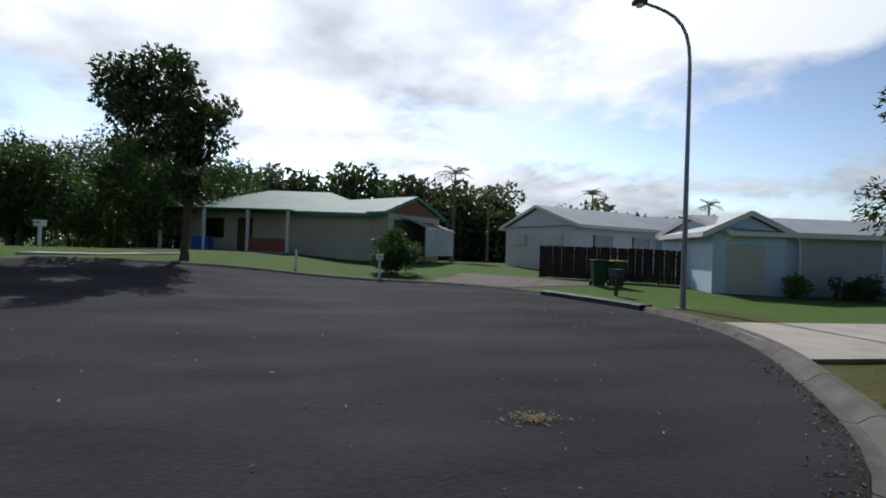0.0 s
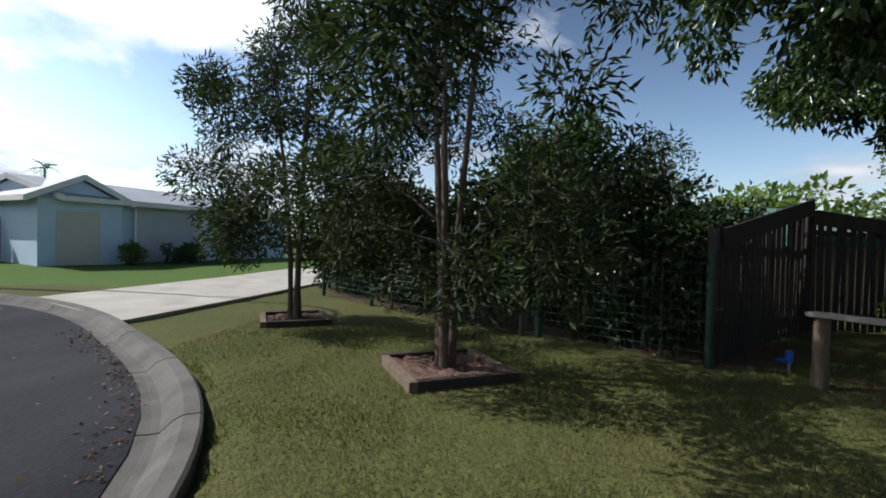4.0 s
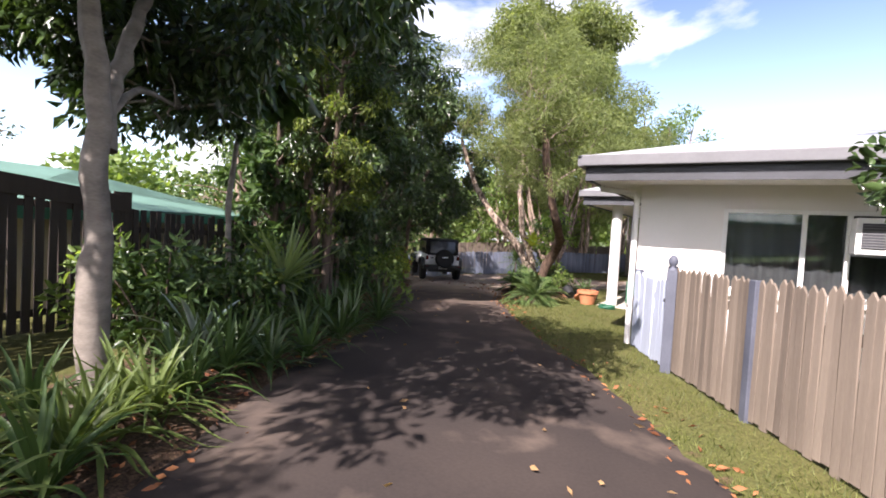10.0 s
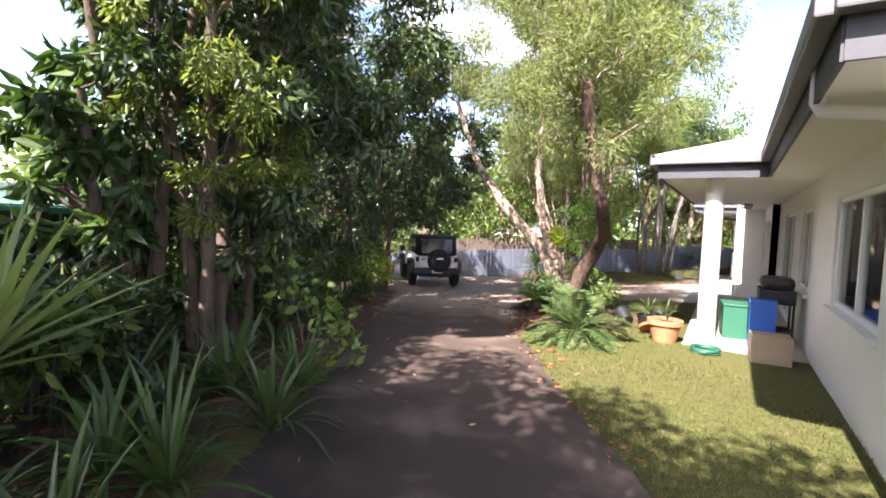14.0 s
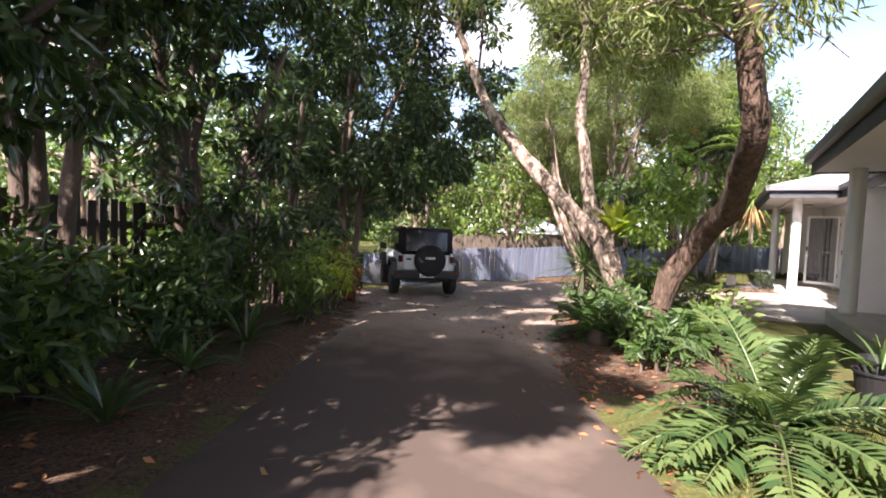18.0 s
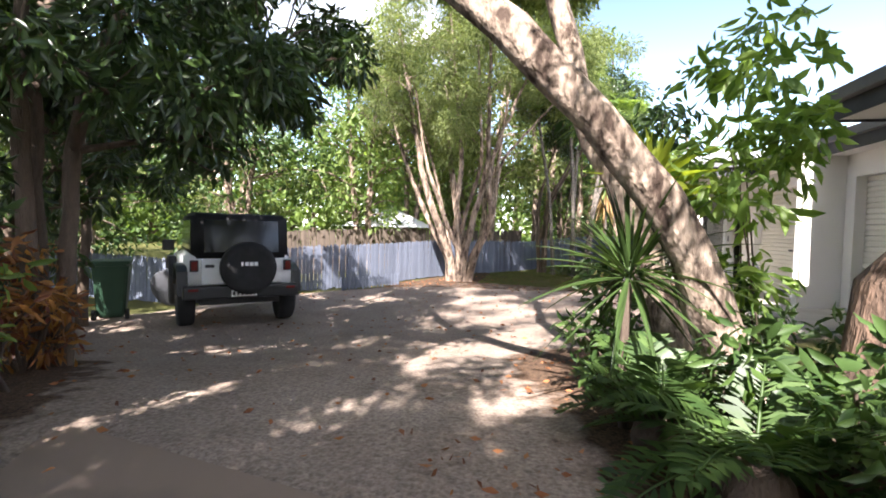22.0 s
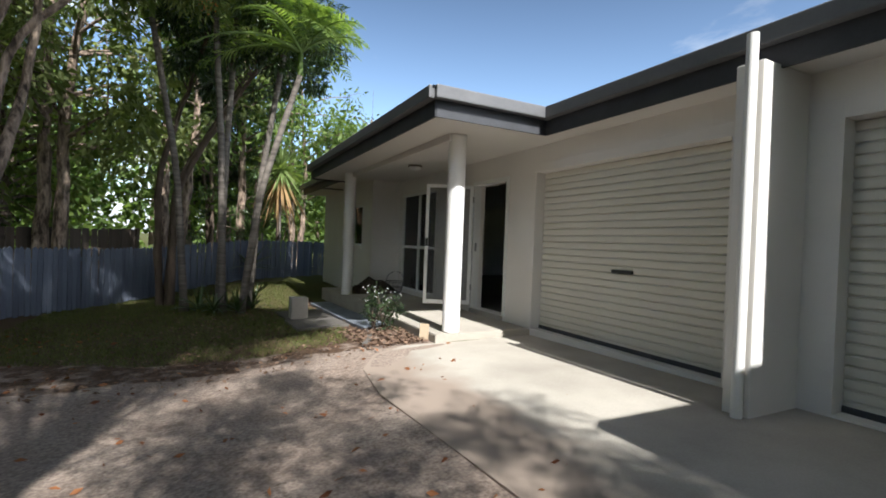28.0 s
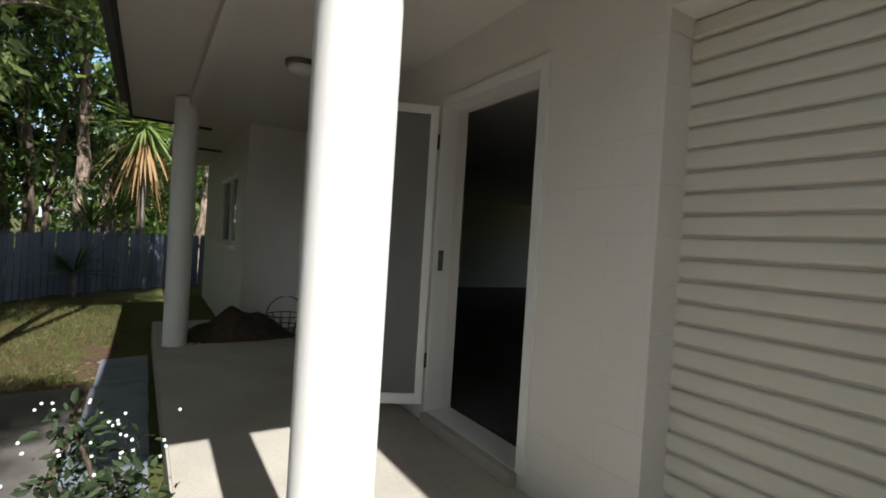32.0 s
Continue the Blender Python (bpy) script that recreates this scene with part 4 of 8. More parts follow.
window(*SIDE_WIN, FRONT_X, [-11.95], label="aluminium window in the white side wall")
window(*WIN_A, FRONT_X, [-15.3], label="aluminium window under the first porch")
window(*SLIDER_A, FRONT_X, [-17.8], label="glazed sliding door under the first porch")
window(0.15, 2.61, 0.88, 1.94, -9.97, [1.34, 1.76], axis="x", label="aluminium window in the end wall, dark curtain drawn")
window(-34.0, -32.25, 0.7, 1.72, FAR_X, [-33.1], label="bedroom window beyond the porch")
sl = window(*SLIDER, REAR_X, [-30.45], label="glazed sliding door beside the entrance")
part("mid_rail", new_box(REAR_X - 0.095, REAR_X - 0.032, SLIDER[0] + 0.05, SLIDER[1] - 0.05, 0.70, 0.76), FRAME, sl)

# entrance: frame, open door leaf inside, and a mesh screen door standing open
entrance = thing("door_frame", "white timber frame of the open front door", "door frame", (0, 0, 0), kind="structure")
y0, y1, z0, z1 = DOOR
part("jamb", new_box(REAR_X - 0.12, REAR_X + 0.015, y0 - 0.06, y0 + 0.004, z0, z1 + 0.06, bevel=0.004), FRAME, entrance)
part("jamb", new_box(REAR_X - 0.12, REAR_X + 0.015, y1 - 0.004, y1 + 0.06, z0, z1 + 0.06, bevel=0.004), FRAME, entrance)
part("head", new_box(REAR_X - 0.12, REAR_X + 0.014, y0 + 0.004, y1 - 0.004, z1 - 0.005, z1 + 0.06, bevel=0.004), FRAME, entrance)
part("threshold", new_box(REAR_X - 0.2, REAR_X + 0.05, y0, y1, z0 - 0.07, z0 - 0.005, bevel=0.006), CONCRETE, entrance)
part("strike_plate", new_box(REAR_X - 0.06, REAR_X - 0.02, y0, y0 + 0.006, 0.72, 0.86), STEEL, entrance, "steel lock plate")
screen = thing("screen_door", "white-framed mesh security screen door, standing open", "screen door", (REAR_X + 0.03, y0 - 0.02, -0.2), turn=-25)
L_, H_ = 0.80, 2.04
for n_, b_ in (("stile", (0, 0.055, -0.02, 0.02, 0, H_)), ("stile", (L_ - 0.055, L_, -0.02, 0.02, 0, H_)), ("rail", (0.055, L_ - 0.055, -0.018, 0.018, 0, 0.07)), ("rail", (0.055, L_ - 0.055, -0.018, 0.018, H_ - 0.055, H_))):
    part(n_, new_box(*b_, bevel=0.004), FRAME, screen)


def mesh_sheet(x0, x1, z0, z1, pitch=0.012):
    """An open weave of thin wires."""
    q = Quads()
    t = 0.0035
    def bar(a, b, c, d):
        q.add([(a, 0, c), (b, 0, c), (b, 0, d), (a, 0, d)], [(0, 1, 2, 3)])
    for z in np.arange(z0, z1, pitch):
        bar(x0, x1, z, z + t)
    for x in np.arange(x0, x1, pitch):
        bar(x, x + t, z0, z1)
    return q.mesh("screen_mesh", MESH, False)


mesh_part("screen_mesh", mesh_sheet(0.055, L_ - 0.055, 0.07, H_ - 0.055), screen, "fine grey insect mesh")
part("latch", new_box(L_ - 0.05, L_ - 0.01, -0.05, 0.05, 0.98, 1.12, bevel=0.006), BLACK, screen, "black lock and pull")
for z in (0.25, 1.75):
    part("hinge", cylinder(bmesh.new(), (-0.008, 0, z), (-0.008, 0, z + 0.1), 0.011), BLACK, screen)

slab("porch_floor", [(REAR_X + 0.002, -26.38), (5.30, -26.30), (5.36, -32.3), (FAR_X + 0.01, -32.3), (FAR_X + 0.01, -31.49), (REAR_X + 0.002, -31.49)], CONCRETE, "smooth concrete porch floor", "porch floor", thick=0.3, level=SLAB_Z)
slab("porch_floor", [(FRONT_X + 0.002, -13.9), (5.05, -13.9), (5.15, -20.25), (FRONT_X + 0.002, -20.25)], CONCRETE, "concrete floor of the first porch", "porch floor", thick=0.5, level=-0.06)
slab("garage_apron", [(REAR_X - 0.1, -20.32), (REAR_X - 0.1, -26.36), (5.15, -26.28), (5.7, -26.36), (6.15, -26.15), (6.42, -25.7), (6.52, -24.9), (6.48, -22.9), (6.25, -21.4), (5.7, -20.28)], APRON, "sun-bleached concrete apron before the garages, dusty at its edge", "apron", thick=0.25, lift=0.010)
for k, (ya, yb) in enumerate(((-27.62, -28.5), (-28.53, -29.4), (-29.43, -30.3), (-30.33, -31.4))):
    slab("path_paver", [(5.39, ya), (5.80, ya + 0.02), (5.82, yb + 0.02), (5.40, yb)], SLATE_SKYLIT, "blue-grey paver along the porch edge, skylit shade in its colour", "paver", thick=0.08, lift=0.05)
for ya, yb in ((-28.2, -29.25), (-29.28, -30.4)):
    slab("path_paver", [(5.86, ya), (6.62, ya - 0.05), (6.66, yb - 0.05), (5.88, yb)], KERB, "worn concrete paver beside the lawn", "paver", thick=0.08, lift=0.04)
edging = thing("garden_edging", "low concrete edging strip round the flower bed", "edging", (0, 0, 0), kind="structure")
for (xa, ya), (xb, yb) in (((5.80, -27.60), (5.86, -27.2)), ((5.86, -27.2), (5.98, -26.85)), ((5.98, -26.85), (6.12, -26.6))):
    d = Vector((xb - xa, yb - ya, 0))
    o = new_box(0.004, d.length - 0.004, -0.035, 0.035, -0.05, 0.045, bevel=0.01)
    o.transform(Matrix.Translation(ga0(xa, ya)) @ d.to_track_quat("X", "Z").to_matrix().to_4x4())
    part("edging_block", o, KERB, edging)

# ---- plants ----


def leaves(centres, ways, lengths, widths, rng, fold=0.25, curl=0.2, full=False):
    """Folded pointed leaves, each an island of its own: verts and triangles."""
    n = len(centres)
    W = ways / (np.linalg.norm(ways, axis=1, keepdims=True) + 1e-9)
    any_ = rng.normal(size=(n, 3))
    S = np.cross(W, any_)
    S /= np.linalg.norm(S, axis=1, keepdims=True) + 1e-9
    N = np.cross(S, W)
    L, B = lengths[:, None], widths[:, None]
    base = centres
    tip = centres + W * L - N * L * curl
    mid = centres + W * L * 0.45
    left, right = mid + S * B / 2 + N * B * fold, mid - S * B / 2 + N * B * fold
    if full:
        mid = centres + W * L * 0.3 - N * L * curl * 0.1
        end = centres + W * L * 0.7 - N * L * curl * 0.45
        ring = [base, mid + S * B * 0.42 + N * B * fold, end + S * B * 0.40 + N * B * fold, tip, end - S * B * 0.40 + N * B * fold, mid - S * B * 0.42 + N * B * fold]
        spine = [mid, end]
        v = np.stack(ring + spine, 1).reshape(-1, 3)
        k = np.arange(n)[:, None] * 8
        f = np.concatenate([k + t for t in ((0, 6, 1), (1, 6, 2), (2, 6, 7), (2, 7, 3), (0, 5, 6), (5, 4, 6), (4, 7, 6), (4, 3, 7))], 1).reshape(-1, 3)
        return v, f
    v = np.stack([base, left, tip, right], 1).reshape(-1, 3)
    k = np.arange(n)[:, None] * 4
    f = np.concatenate([k + (0, 2, 1), k + (0, 3, 2)], 1).reshape(-1, 3)
    return v, f


def leaf_cloud(name, clumps, count, length, aspect, mat, rng, droop=0.4, parent=None, shell=0.55, label="", flatten=0.8, full=False):
    """Leaves gathered round clump centres (x, y, z, r), thicker towards each clump's skin."""
    C = np.asarray(clumps, float)
    w = C[:, 3] ** 2
    pick = rng.choice(len(C), size=count, p=w / w.sum())
    d = rng.normal(size=(count, 3))
    d /= np.linalg.norm(d, axis=1, keepdims=True)
    r = shell + (1 - shell) * rng.random(count) ** 0.6
    r = np.where(rng.random(count) < 0.25, rng.random(count), r)
    off = d * (r * C[pick, 3])[:, None]
    off[:, 2] *= flatten
    P = C[pick, :3] + off + rng.normal(size=(count, 3)) * 0.05 * C[pick, 3][:, None]
    way = d * 0.7 + rng.normal(size=(count, 3)) * 0.55
    way[:, 2] -= droop
    L = length * (0.65 + 0.7 * rng.random(count))
    v, f = leaves(P, way, L, L * aspect * (0.8 + 0.4 * rng.random(count)), rng, full=full)
    return mesh_part(name, arrays_mesh(name, v, f, [mat]), parent, label)


def crown_clumps(centre, radii, n, size, rng, hollow=0.35):
    out = []
    for _ in range(n):
        d = rng.normal(size=3)
        d /= np.linalg.norm(d)
        r = hollow + (1 - hollow) * rng.random() ** 0.5
        p = np.asarray(centre) + d * r * np.asarray(radii)
        out.append((*p, size * (0.65 + 0.7 * rng.random())))
    return out


def tree(name, label, stems, clumps, count, length, aspect, leaf, bark, droop=0.4, twigs=3, category="tree", limb=0.045, seed=0, shell=0.5, sides=9):
    """Tapered stems, limbs out to every clump, and a crown of single leaves. Stems: (points, foot radius, top radius)."""
    rng = np.random.default_rng(seed + 11)
    foot = stems[0][0][0]
    t = thing(name, label, category, tuple(float(v) for v in foot))
    spine = []
    for pts, r0, r1, *own in stems:
        line = smooth_line(pts, 22)
        line[1:-1] += rng.normal(size=(20, 3)) * r0 * 0.12
        r = np.linspace(r0, r1, 22) * (1 + 0.06 * rng.normal(size=22))
        r[0] *= 1.35
        r[1] *= 1.12
        q = Quads()
        v, f = tube(line, r, sides + 3)
        v += rng.normal(size=v.shape) * r0 * 0.05
        q.add(v, f)
        mesh_part("trunk", q.mesh("trunk", own[0] if own else bark), t)
        spine += [(p, rr) for p, rr in zip(line[6:], r[6:])]
    S = np.array([p for p, _ in spine])
    SR = np.array([r for _, r in spine])
    q = Quads()
    reach = [np.linalg.norm(S - np.asarray(c[:3], float), axis=1).min() for c in clumps]
    for i in np.argsort(reach):
        c = np.asarray(clumps[i][:4], float)
        d = np.linalg.norm(S - c[:3], axis=1) + np.maximum(S[:, 2] - c[2] + 0.3, 0) * 1.5
        k = int(np.argmin(d))
        a, b = S[k], c[:3]
        if twigs > 1:
            S, SR = np.vstack([S, b]), np.append(SR, min(SR[k] * 0.6, limb) * 0.9)
        mid = (a + b) / 2 + (0, 0, 0.10 * np.linalg.norm(b - a)) + rng.normal(size=3) * 0.06
        r = min(SR[k] * 0.6, limb)
        q.add(*tube(smooth_line([a, mid, b], 7), np.linspace(r, r * 0.35, 7), 5))
        for _ in range(twigs):
            e = b + rng.normal(size=3) * c[3] * 0.55
            s = a + (b - a) * rng.uniform(0.5, 0.95) + (0, 0, 0.03)
            q.add(*tube(smooth_line([s, (s + e) / 2 + rng.normal(size=3) * 0.04, e], 4), np.linspace(r * 0.4, r * 0.15, 4), 4))
    mesh_part("branching", q.mesh("branching", bark), t)
    leaf_cloud("crown", clumps, count, length, aspect, leaf, rng, droop, t, shell)
    for child in t.children:
        child.location = [-float(v) for v in foot]
    return t


def ribbon(points, widths, ref=(0, 0, 1), keel=0.3):
    """A strap leaf along points: two strips folded along the midrib."""
    P, W = np.asarray(points, float), np.asarray(widths, float)
    T = np.gradient(P, axis=0)
    S = np.cross(T, np.asarray(ref, float))
    S /= np.linalg.norm(S, axis=1, keepdims=True) + 1e-9
    up = np.cross(S, T)
    up /= np.linalg.norm(up, axis=1, keepdims=True) + 1e-9
    a, b, c = P + S * W[:, None] / 2 + up * W[:, None] * keel, P, P - S * W[:, None] / 2 + up * W[:, None] * keel
    n = len(P)
    v = np.concatenate([a, b, c])
    k = np.arange(n - 1)
    return v, np.concatenate([np.stack([k, k + 1, n + k + 1, n + k], -1), np.stack([n + k, n + k + 1, 2 * n + k + 1, 2 * n + k], -1)])


def strap_plant(name, label, x, y, z, count, length, width, mat, seed=0, rise=0.6, droop=0.5, stem=0.0, category="plant", stiff=False, spread=(0.15, 1.2), bark=None, base=0.05, stem_r=0.05):
    """A rosette of strap leaves, arching over or stiff, on a stem or from the ground."""
    rng = np.random.default_rng(seed + 101)
    t = thing(name, label, category, (x, y, z))
    if stem:
        q = Quads()
        q.add(*tube(smooth_line([(0, 0, -0.05), (0.02, 0.01, stem * 0.5), (0, 0, stem)], 8), np.linspace(stem_r, stem_r * 0.8, 8), 8))
        mesh_part("stem", q.mesh("stem", bark or BARK_GREY), t)
    for k in range(count):
        q = Quads()
        a = k * 2.39996 + rng.normal() * 0.3
        el = rng.uniform(*spread)
        L = length * rng.uniform(0.65, 1.15)
        d = np.array([math.cos(a) * math.cos(el), math.sin(a) * math.cos(el), math.sin(el)])
        s = np.linspace(0, 1, 7)[:, None]
        pts = np.array([0, 0, stem + rng.uniform(0, 0.1)]) + d * base + d * L * s + np.array([0, 0, -1]) * (droop * L * s ** 2.2) * math.cos(el) * (0.4 if stiff else 1.0) + np.array([0, 0, rise * 0.0])
        pts[:, 2] = np.maximum(pts[:, 2], 0.015)
        w = width * np.array([0.55, 0.9, 1.0, 0.9, 0.7, 0.42, 0.04]) * rng.uniform(0.8, 1.15)
        q.add(*ribbon(pts, w, (math.sin(a) * 0.2, math.cos(a) * 0.2, 1)))
        mesh_part("leaf", q.mesh("leaf", mat, False), t)
    return t


def frond_mesh(q, origin, d0, length, drop, leaflets, leaf_len, width, rng, vee=0.35, dense_tip=True):
    """One feather frond: an arching rachis with leaflets on both sides."""
    d0 = np.asarray(d0, float) / np.linalg.norm(d0)
    s = np.linspace(0, 1, leaflets)
    rach = np.asarray(origin) + d0 * length * s[:, None] + np.array([0, 0, -1.0]) * drop * length * s[:, None] ** 2
    q.add(*tube(rach[:: max(1, leaflets // 8)], np.linspace(0.018, 0.005, len(rach[:: max(1, leaflets // 8)])) * length, 4))
    T = np.gradient(rach, axis=0)
    T /= np.linalg.norm(T, axis=1, keepdims=True)
    S = np.cross(T, (0, 0, 1.0))
    S /= np.linalg.norm(S, axis=1, keepdims=True) + 1e-9
    U = np.cross(S, T)
    for k in range(2, leaflets):
        l = leaf_len * math.sin(math.pi * (0.12 + 0.84 * s[k])) ** 0.7
        for side in (-1, 1):
            way = S[k] * side * 0.85 + T[k] * 0.5 + U[k] * vee + rng.normal(size=3) * 0.06
            tip = rach[k] + way * l + np.array([0, 0, -0.22 * l])
            midp = rach[k] + way * l * 0.5
            e = np.cross(way, U[k])
            e /= np.linalg.norm(e) + 1e-9
            q.add([rach[k], midp + e * width, tip, midp - e * width], [(0, 1, 2, 3)])


def cycad(x, y, z, seed, label, n=26, length=1.0, mat=None):
    rng = np.random.default_rng(seed + 301)
    t = thing("cycad", label, "cycad", (x, y, z))
    part("caudex", lathe([(0.13, -0.05), (0.16, 0.06), (0.13, 0.16), (0.0, 0.2)], 12), BARK_DARK, t, smooth=True)
    for k in range(n):
        a = k * 2.39996
        el = rng.uniform(0.15, 1.15)
        q = Quads()
        frond_mesh(q, (0, 0, 0.16), (math.cos(a) * math.cos(el), math.sin(a) * math.cos(el), math.sin(el)), length * rng.uniform(0.8, 1.15), 0.55 * math.cos(el), 24, 0.21, 0.016, rng, 0.3)
        mesh_part("frond", q.mesh("frond", mat or STRAP, False), t, kind="stuff")
    return t


def palm(x, y, z, tall, seed, label, fronds=11, length=1.9, lean=(0, 0), r=0.07, mat=None, fruit=False, trunk_mat=None):
    rng = np.random.default_rng(seed + 501)
    t = thing("palm", label, "palm tree", (x, y, z))
    q = Quads()
    top = np.array([lean[0], lean[1], tall])
    line = smooth_line([(0, 0, -0.1), top * (0.3, 0.3, 0.5), top], 16)
    rr = np.linspace(r, r * 0.72, 16)
    rr[0] *= 1.5
    q.add(*tube(line, rr, 10))
    mesh_part("trunk", q.mesh("trunk", trunk_mat or PALMBARK), t)
    q = Quads()
    q.add(*tube([top, top + (0, 0, 0.5)], [r * 0.75, r * 0.5], 8))
    mesh_part("crownshaft", q.mesh("crownshaft", LEAF_BRIGHT), t, "smooth green crownshaft")
    for k in range(fronds):
        a = k * 2.39996
        el = rng.uniform(0.1, 1.2)
        q = Quads()
        frond_mesh(q, top + (0, 0, 0.45), (math.cos(a) * math.cos(el), math.sin(a) * math.cos(el), math.sin(el)), length * rng.uniform(0.8, 1.1), 0.55, 26, 0.5, 0.02, rng, 0.1)
        mesh_part("frond", q.mesh("frond", mat or LEAF_MID, False), t)
    if fruit:
        bm = bmesh.new()
        for _ in range(60):
            p = top + rng.normal(size=3) * (0.10, 0.10, 0.12) + (0.15, 0.1, -0.12)
            bmesh.ops.create_icosphere(bm, subdivisions=1, radius=0.028, matrix=Matrix.Translation(p))
        tagged(part("fruit", bm, ORANGE, t), "hanging cluster of orange palm fruit", kind="stuff")
    return t


def shrub(name, label, x, y, z, clumps, count, length, aspect, mat, seed, stems=8, droop=0.2, bark=None, category="shrub", flowers=0, stem_r=0.018):
    rng = np.random.default_rng(seed + 701)
    t = thing(name, label, category, (x, y, z))
    C = np.asarray(clumps, float)
    q = Quads()
    for k in range(0, len(C), max(1, len(C) // stems)):
        a = np.array([rng.normal() * 0.08, rng.normal() * 0.08, -0.05])
        q.add(*tube(smooth_line([a, (a + C[k, :3]) / 2 + (0, 0, 0.12), C[k, :3]], 8), np.linspace(stem_r, stem_r * 0.4, 8), 5))
    mesh_part("stemwork", q.mesh("stemwork", bark or BARK_DARK), t)
    leaf_cloud("foliage", clumps, count, length, aspect, mat, rng, droop, t, 0.35, full=True)
    for _ in range(flowers):
        c = C[rng.integers(len(C))]
        d = rng.normal(size=3)
        d /= np.linalg.norm(d)
        bm = bmesh.new()
        for k in range(5):
            a = k * 1.2566
            v = [bm.verts.new(p) for p in ((0, 0, 0), (0.035 * math.cos(a - 0.5), 0.035 * math.sin(a - 0.5), 0.02), (0.06 * math.cos(a), 0.06 * math.sin(a), 0.035), (0.035 * math.cos(a + 0.5), 0.035 * math.sin(a + 0.5), 0.02))]
            bm.faces.new(v)
        f = part("flower", bm, RED, t, "red hibiscus bloom")
        f.matrix_basis = Matrix.Translation(Vector(c[:3] + d * c[3] * 1.02)) @ Vector(d).to_track_quat("Z", "Y").to_matrix().to_4x4()
    return t


def ga(x, y, dz=0.0):
    return (x, y, ground_at(x, y) + dz)


# front lawn trees in square planters
def planter_tree(x, y, seed, tall, spread, label, half=0.55, turn=45):
    z = ground_at(x, y)
    rng = np.random.default_rng(seed)
    box_ = thing("planter_edge", "square timber garden edging filled with bark mulch", "garden edging", (x, y, z), turn=turn)
    for a in range(4):
        e = new_box(-half - 0.04, half - 0.045, half - 0.04, half + 0.04, -0.06, 0.09, bevel=0.008)
        e.transform(Matrix.Rotation(a * math.pi / 2, 4, "Z"))
        part("sleeper", e, DARKFENCE if a % 2 else TIMBER, box_)
    bed = bmesh.new()
    bmesh.ops.create_grid(bed, x_segments=14, y_segments=14, size=half - 0.042, matrix=Matrix.Translation((0, 0, 0.05)))
    for v in bed.verts:
        v.co.z += rng.normal() * 0.012
    part("mulch", bed, MULCH, box_, "red-brown bark mulch")
    clumps = []
    for k in range(46):
        s = k / 45
        zz = z + 0.95 + s * (tall - 0.95)
        rad = spread * (0.35 + 0.75 * math.sin(math.pi * min(0.97, 0.16 + 0.8 * s)))
        a = rng.random() * 6.28
        r = rad * rng.random() ** 0.45
        clumps.append((x + r * math.cos(a), y + r * math.sin(a), zz, 0.30 + 0.22 * rng.random()))
    stems = []
    for k in range(3):
        a = k * 2.1 + seed
        stems.append(([(x + 0.06 * math.cos(a), y + 0.06 * math.sin(a), z - 0.05), (x + 0.08 * math.cos(a), y + 0.08 * math.sin(a), z + 1.1), (x + 0.35 * math.cos(a), y + 0.35 * math.sin(a), z + tall * 0.88)], 0.045, 0.012))
    return tree("bottlebrush_tree", label, stems, clumps, 22000, 0.10, 0.24, LEAF_GREY, BARK_DARK, droop=0.15, twigs=5, limb=0.02, seed=seed, shell=0.2)


planter_tree(5.6, 0.85, 3, 4.9, 1.85, "multi-stemmed bottlebrush tree in a square mulched bed", half=0.47, turn=29)
planter_tree(7.95, 3.45, 4, 4.5, 1.45, "smaller bottlebrush tree in a square mulched bed", half=0.45, turn=29)

# grey-barked shade tree beside the driveway
rng = np.random.default_rng(21)
x0, y0 = 6.35, -4.45
z0 = ground_at(x0, y0)
# the last, topmost clump group is added above the view to darken the drive
cl = crown_clumps((6.6, -4.3, 4.3), (2.9, 3.0, 1.3), 60, 0.5, rng, 0.3) + crown_clumps((5.2, -2.6, 3.9), (1.6, 1.6, 0.9), 16, 0.45, rng) + crown_clumps((7.9, -5.5, 3.9), (1.7, 1.1, 1.0), 20, 0.5, rng) + crown_clumps((8.2, -5.8, 2.95), (1.3, 0.9, 0.6), 22, 0.42, rng, 0.1) + crown_clumps((9.4, -4.7, 3.9), (1.7, 0.8, 0.7), 22, 0.42, rng, 0.1) + crown_clumps((5.9, -3.3, 5.7), (2.1, 2.2, 0.7), 44, 0.5, rng, 0.1)
cl = [c for k, c in enumerate(cl) if not (5.2 < c[0] < 7.4 and c[1] < -4.9 and c[2] > 3.4) or k % 4 == 0]
tree("shade_tree", "tall grey-barked shade tree forking above head height, glossy leaves",
     [([(x0, y0, z0), (x0 - 0.01, y0 + 0.01, 0.8), (x0 - 0.02, y0 + 0.01, 1.6), (x0 - 0.08, y0 + 0.05, 2.4), (x0 - 0.4, y0 + 0.5, 4.2)], 0.118, 0.035),
      ([(x0 + 0.02, y0 - 0.02, 1.9), (x0 + 0.06, y0 - 0.05, 2.2), (x0 + 0.28, y0 - 0.35, 3.0), (x0 + 0.7, y0 - 0.9, 4.3)], 0.070, 0.03)],
     cl, 36000, 0.14, 0.40, LEAF_DARK, BARK_GREY, droop=0.75, seed=2, shell=0.35)

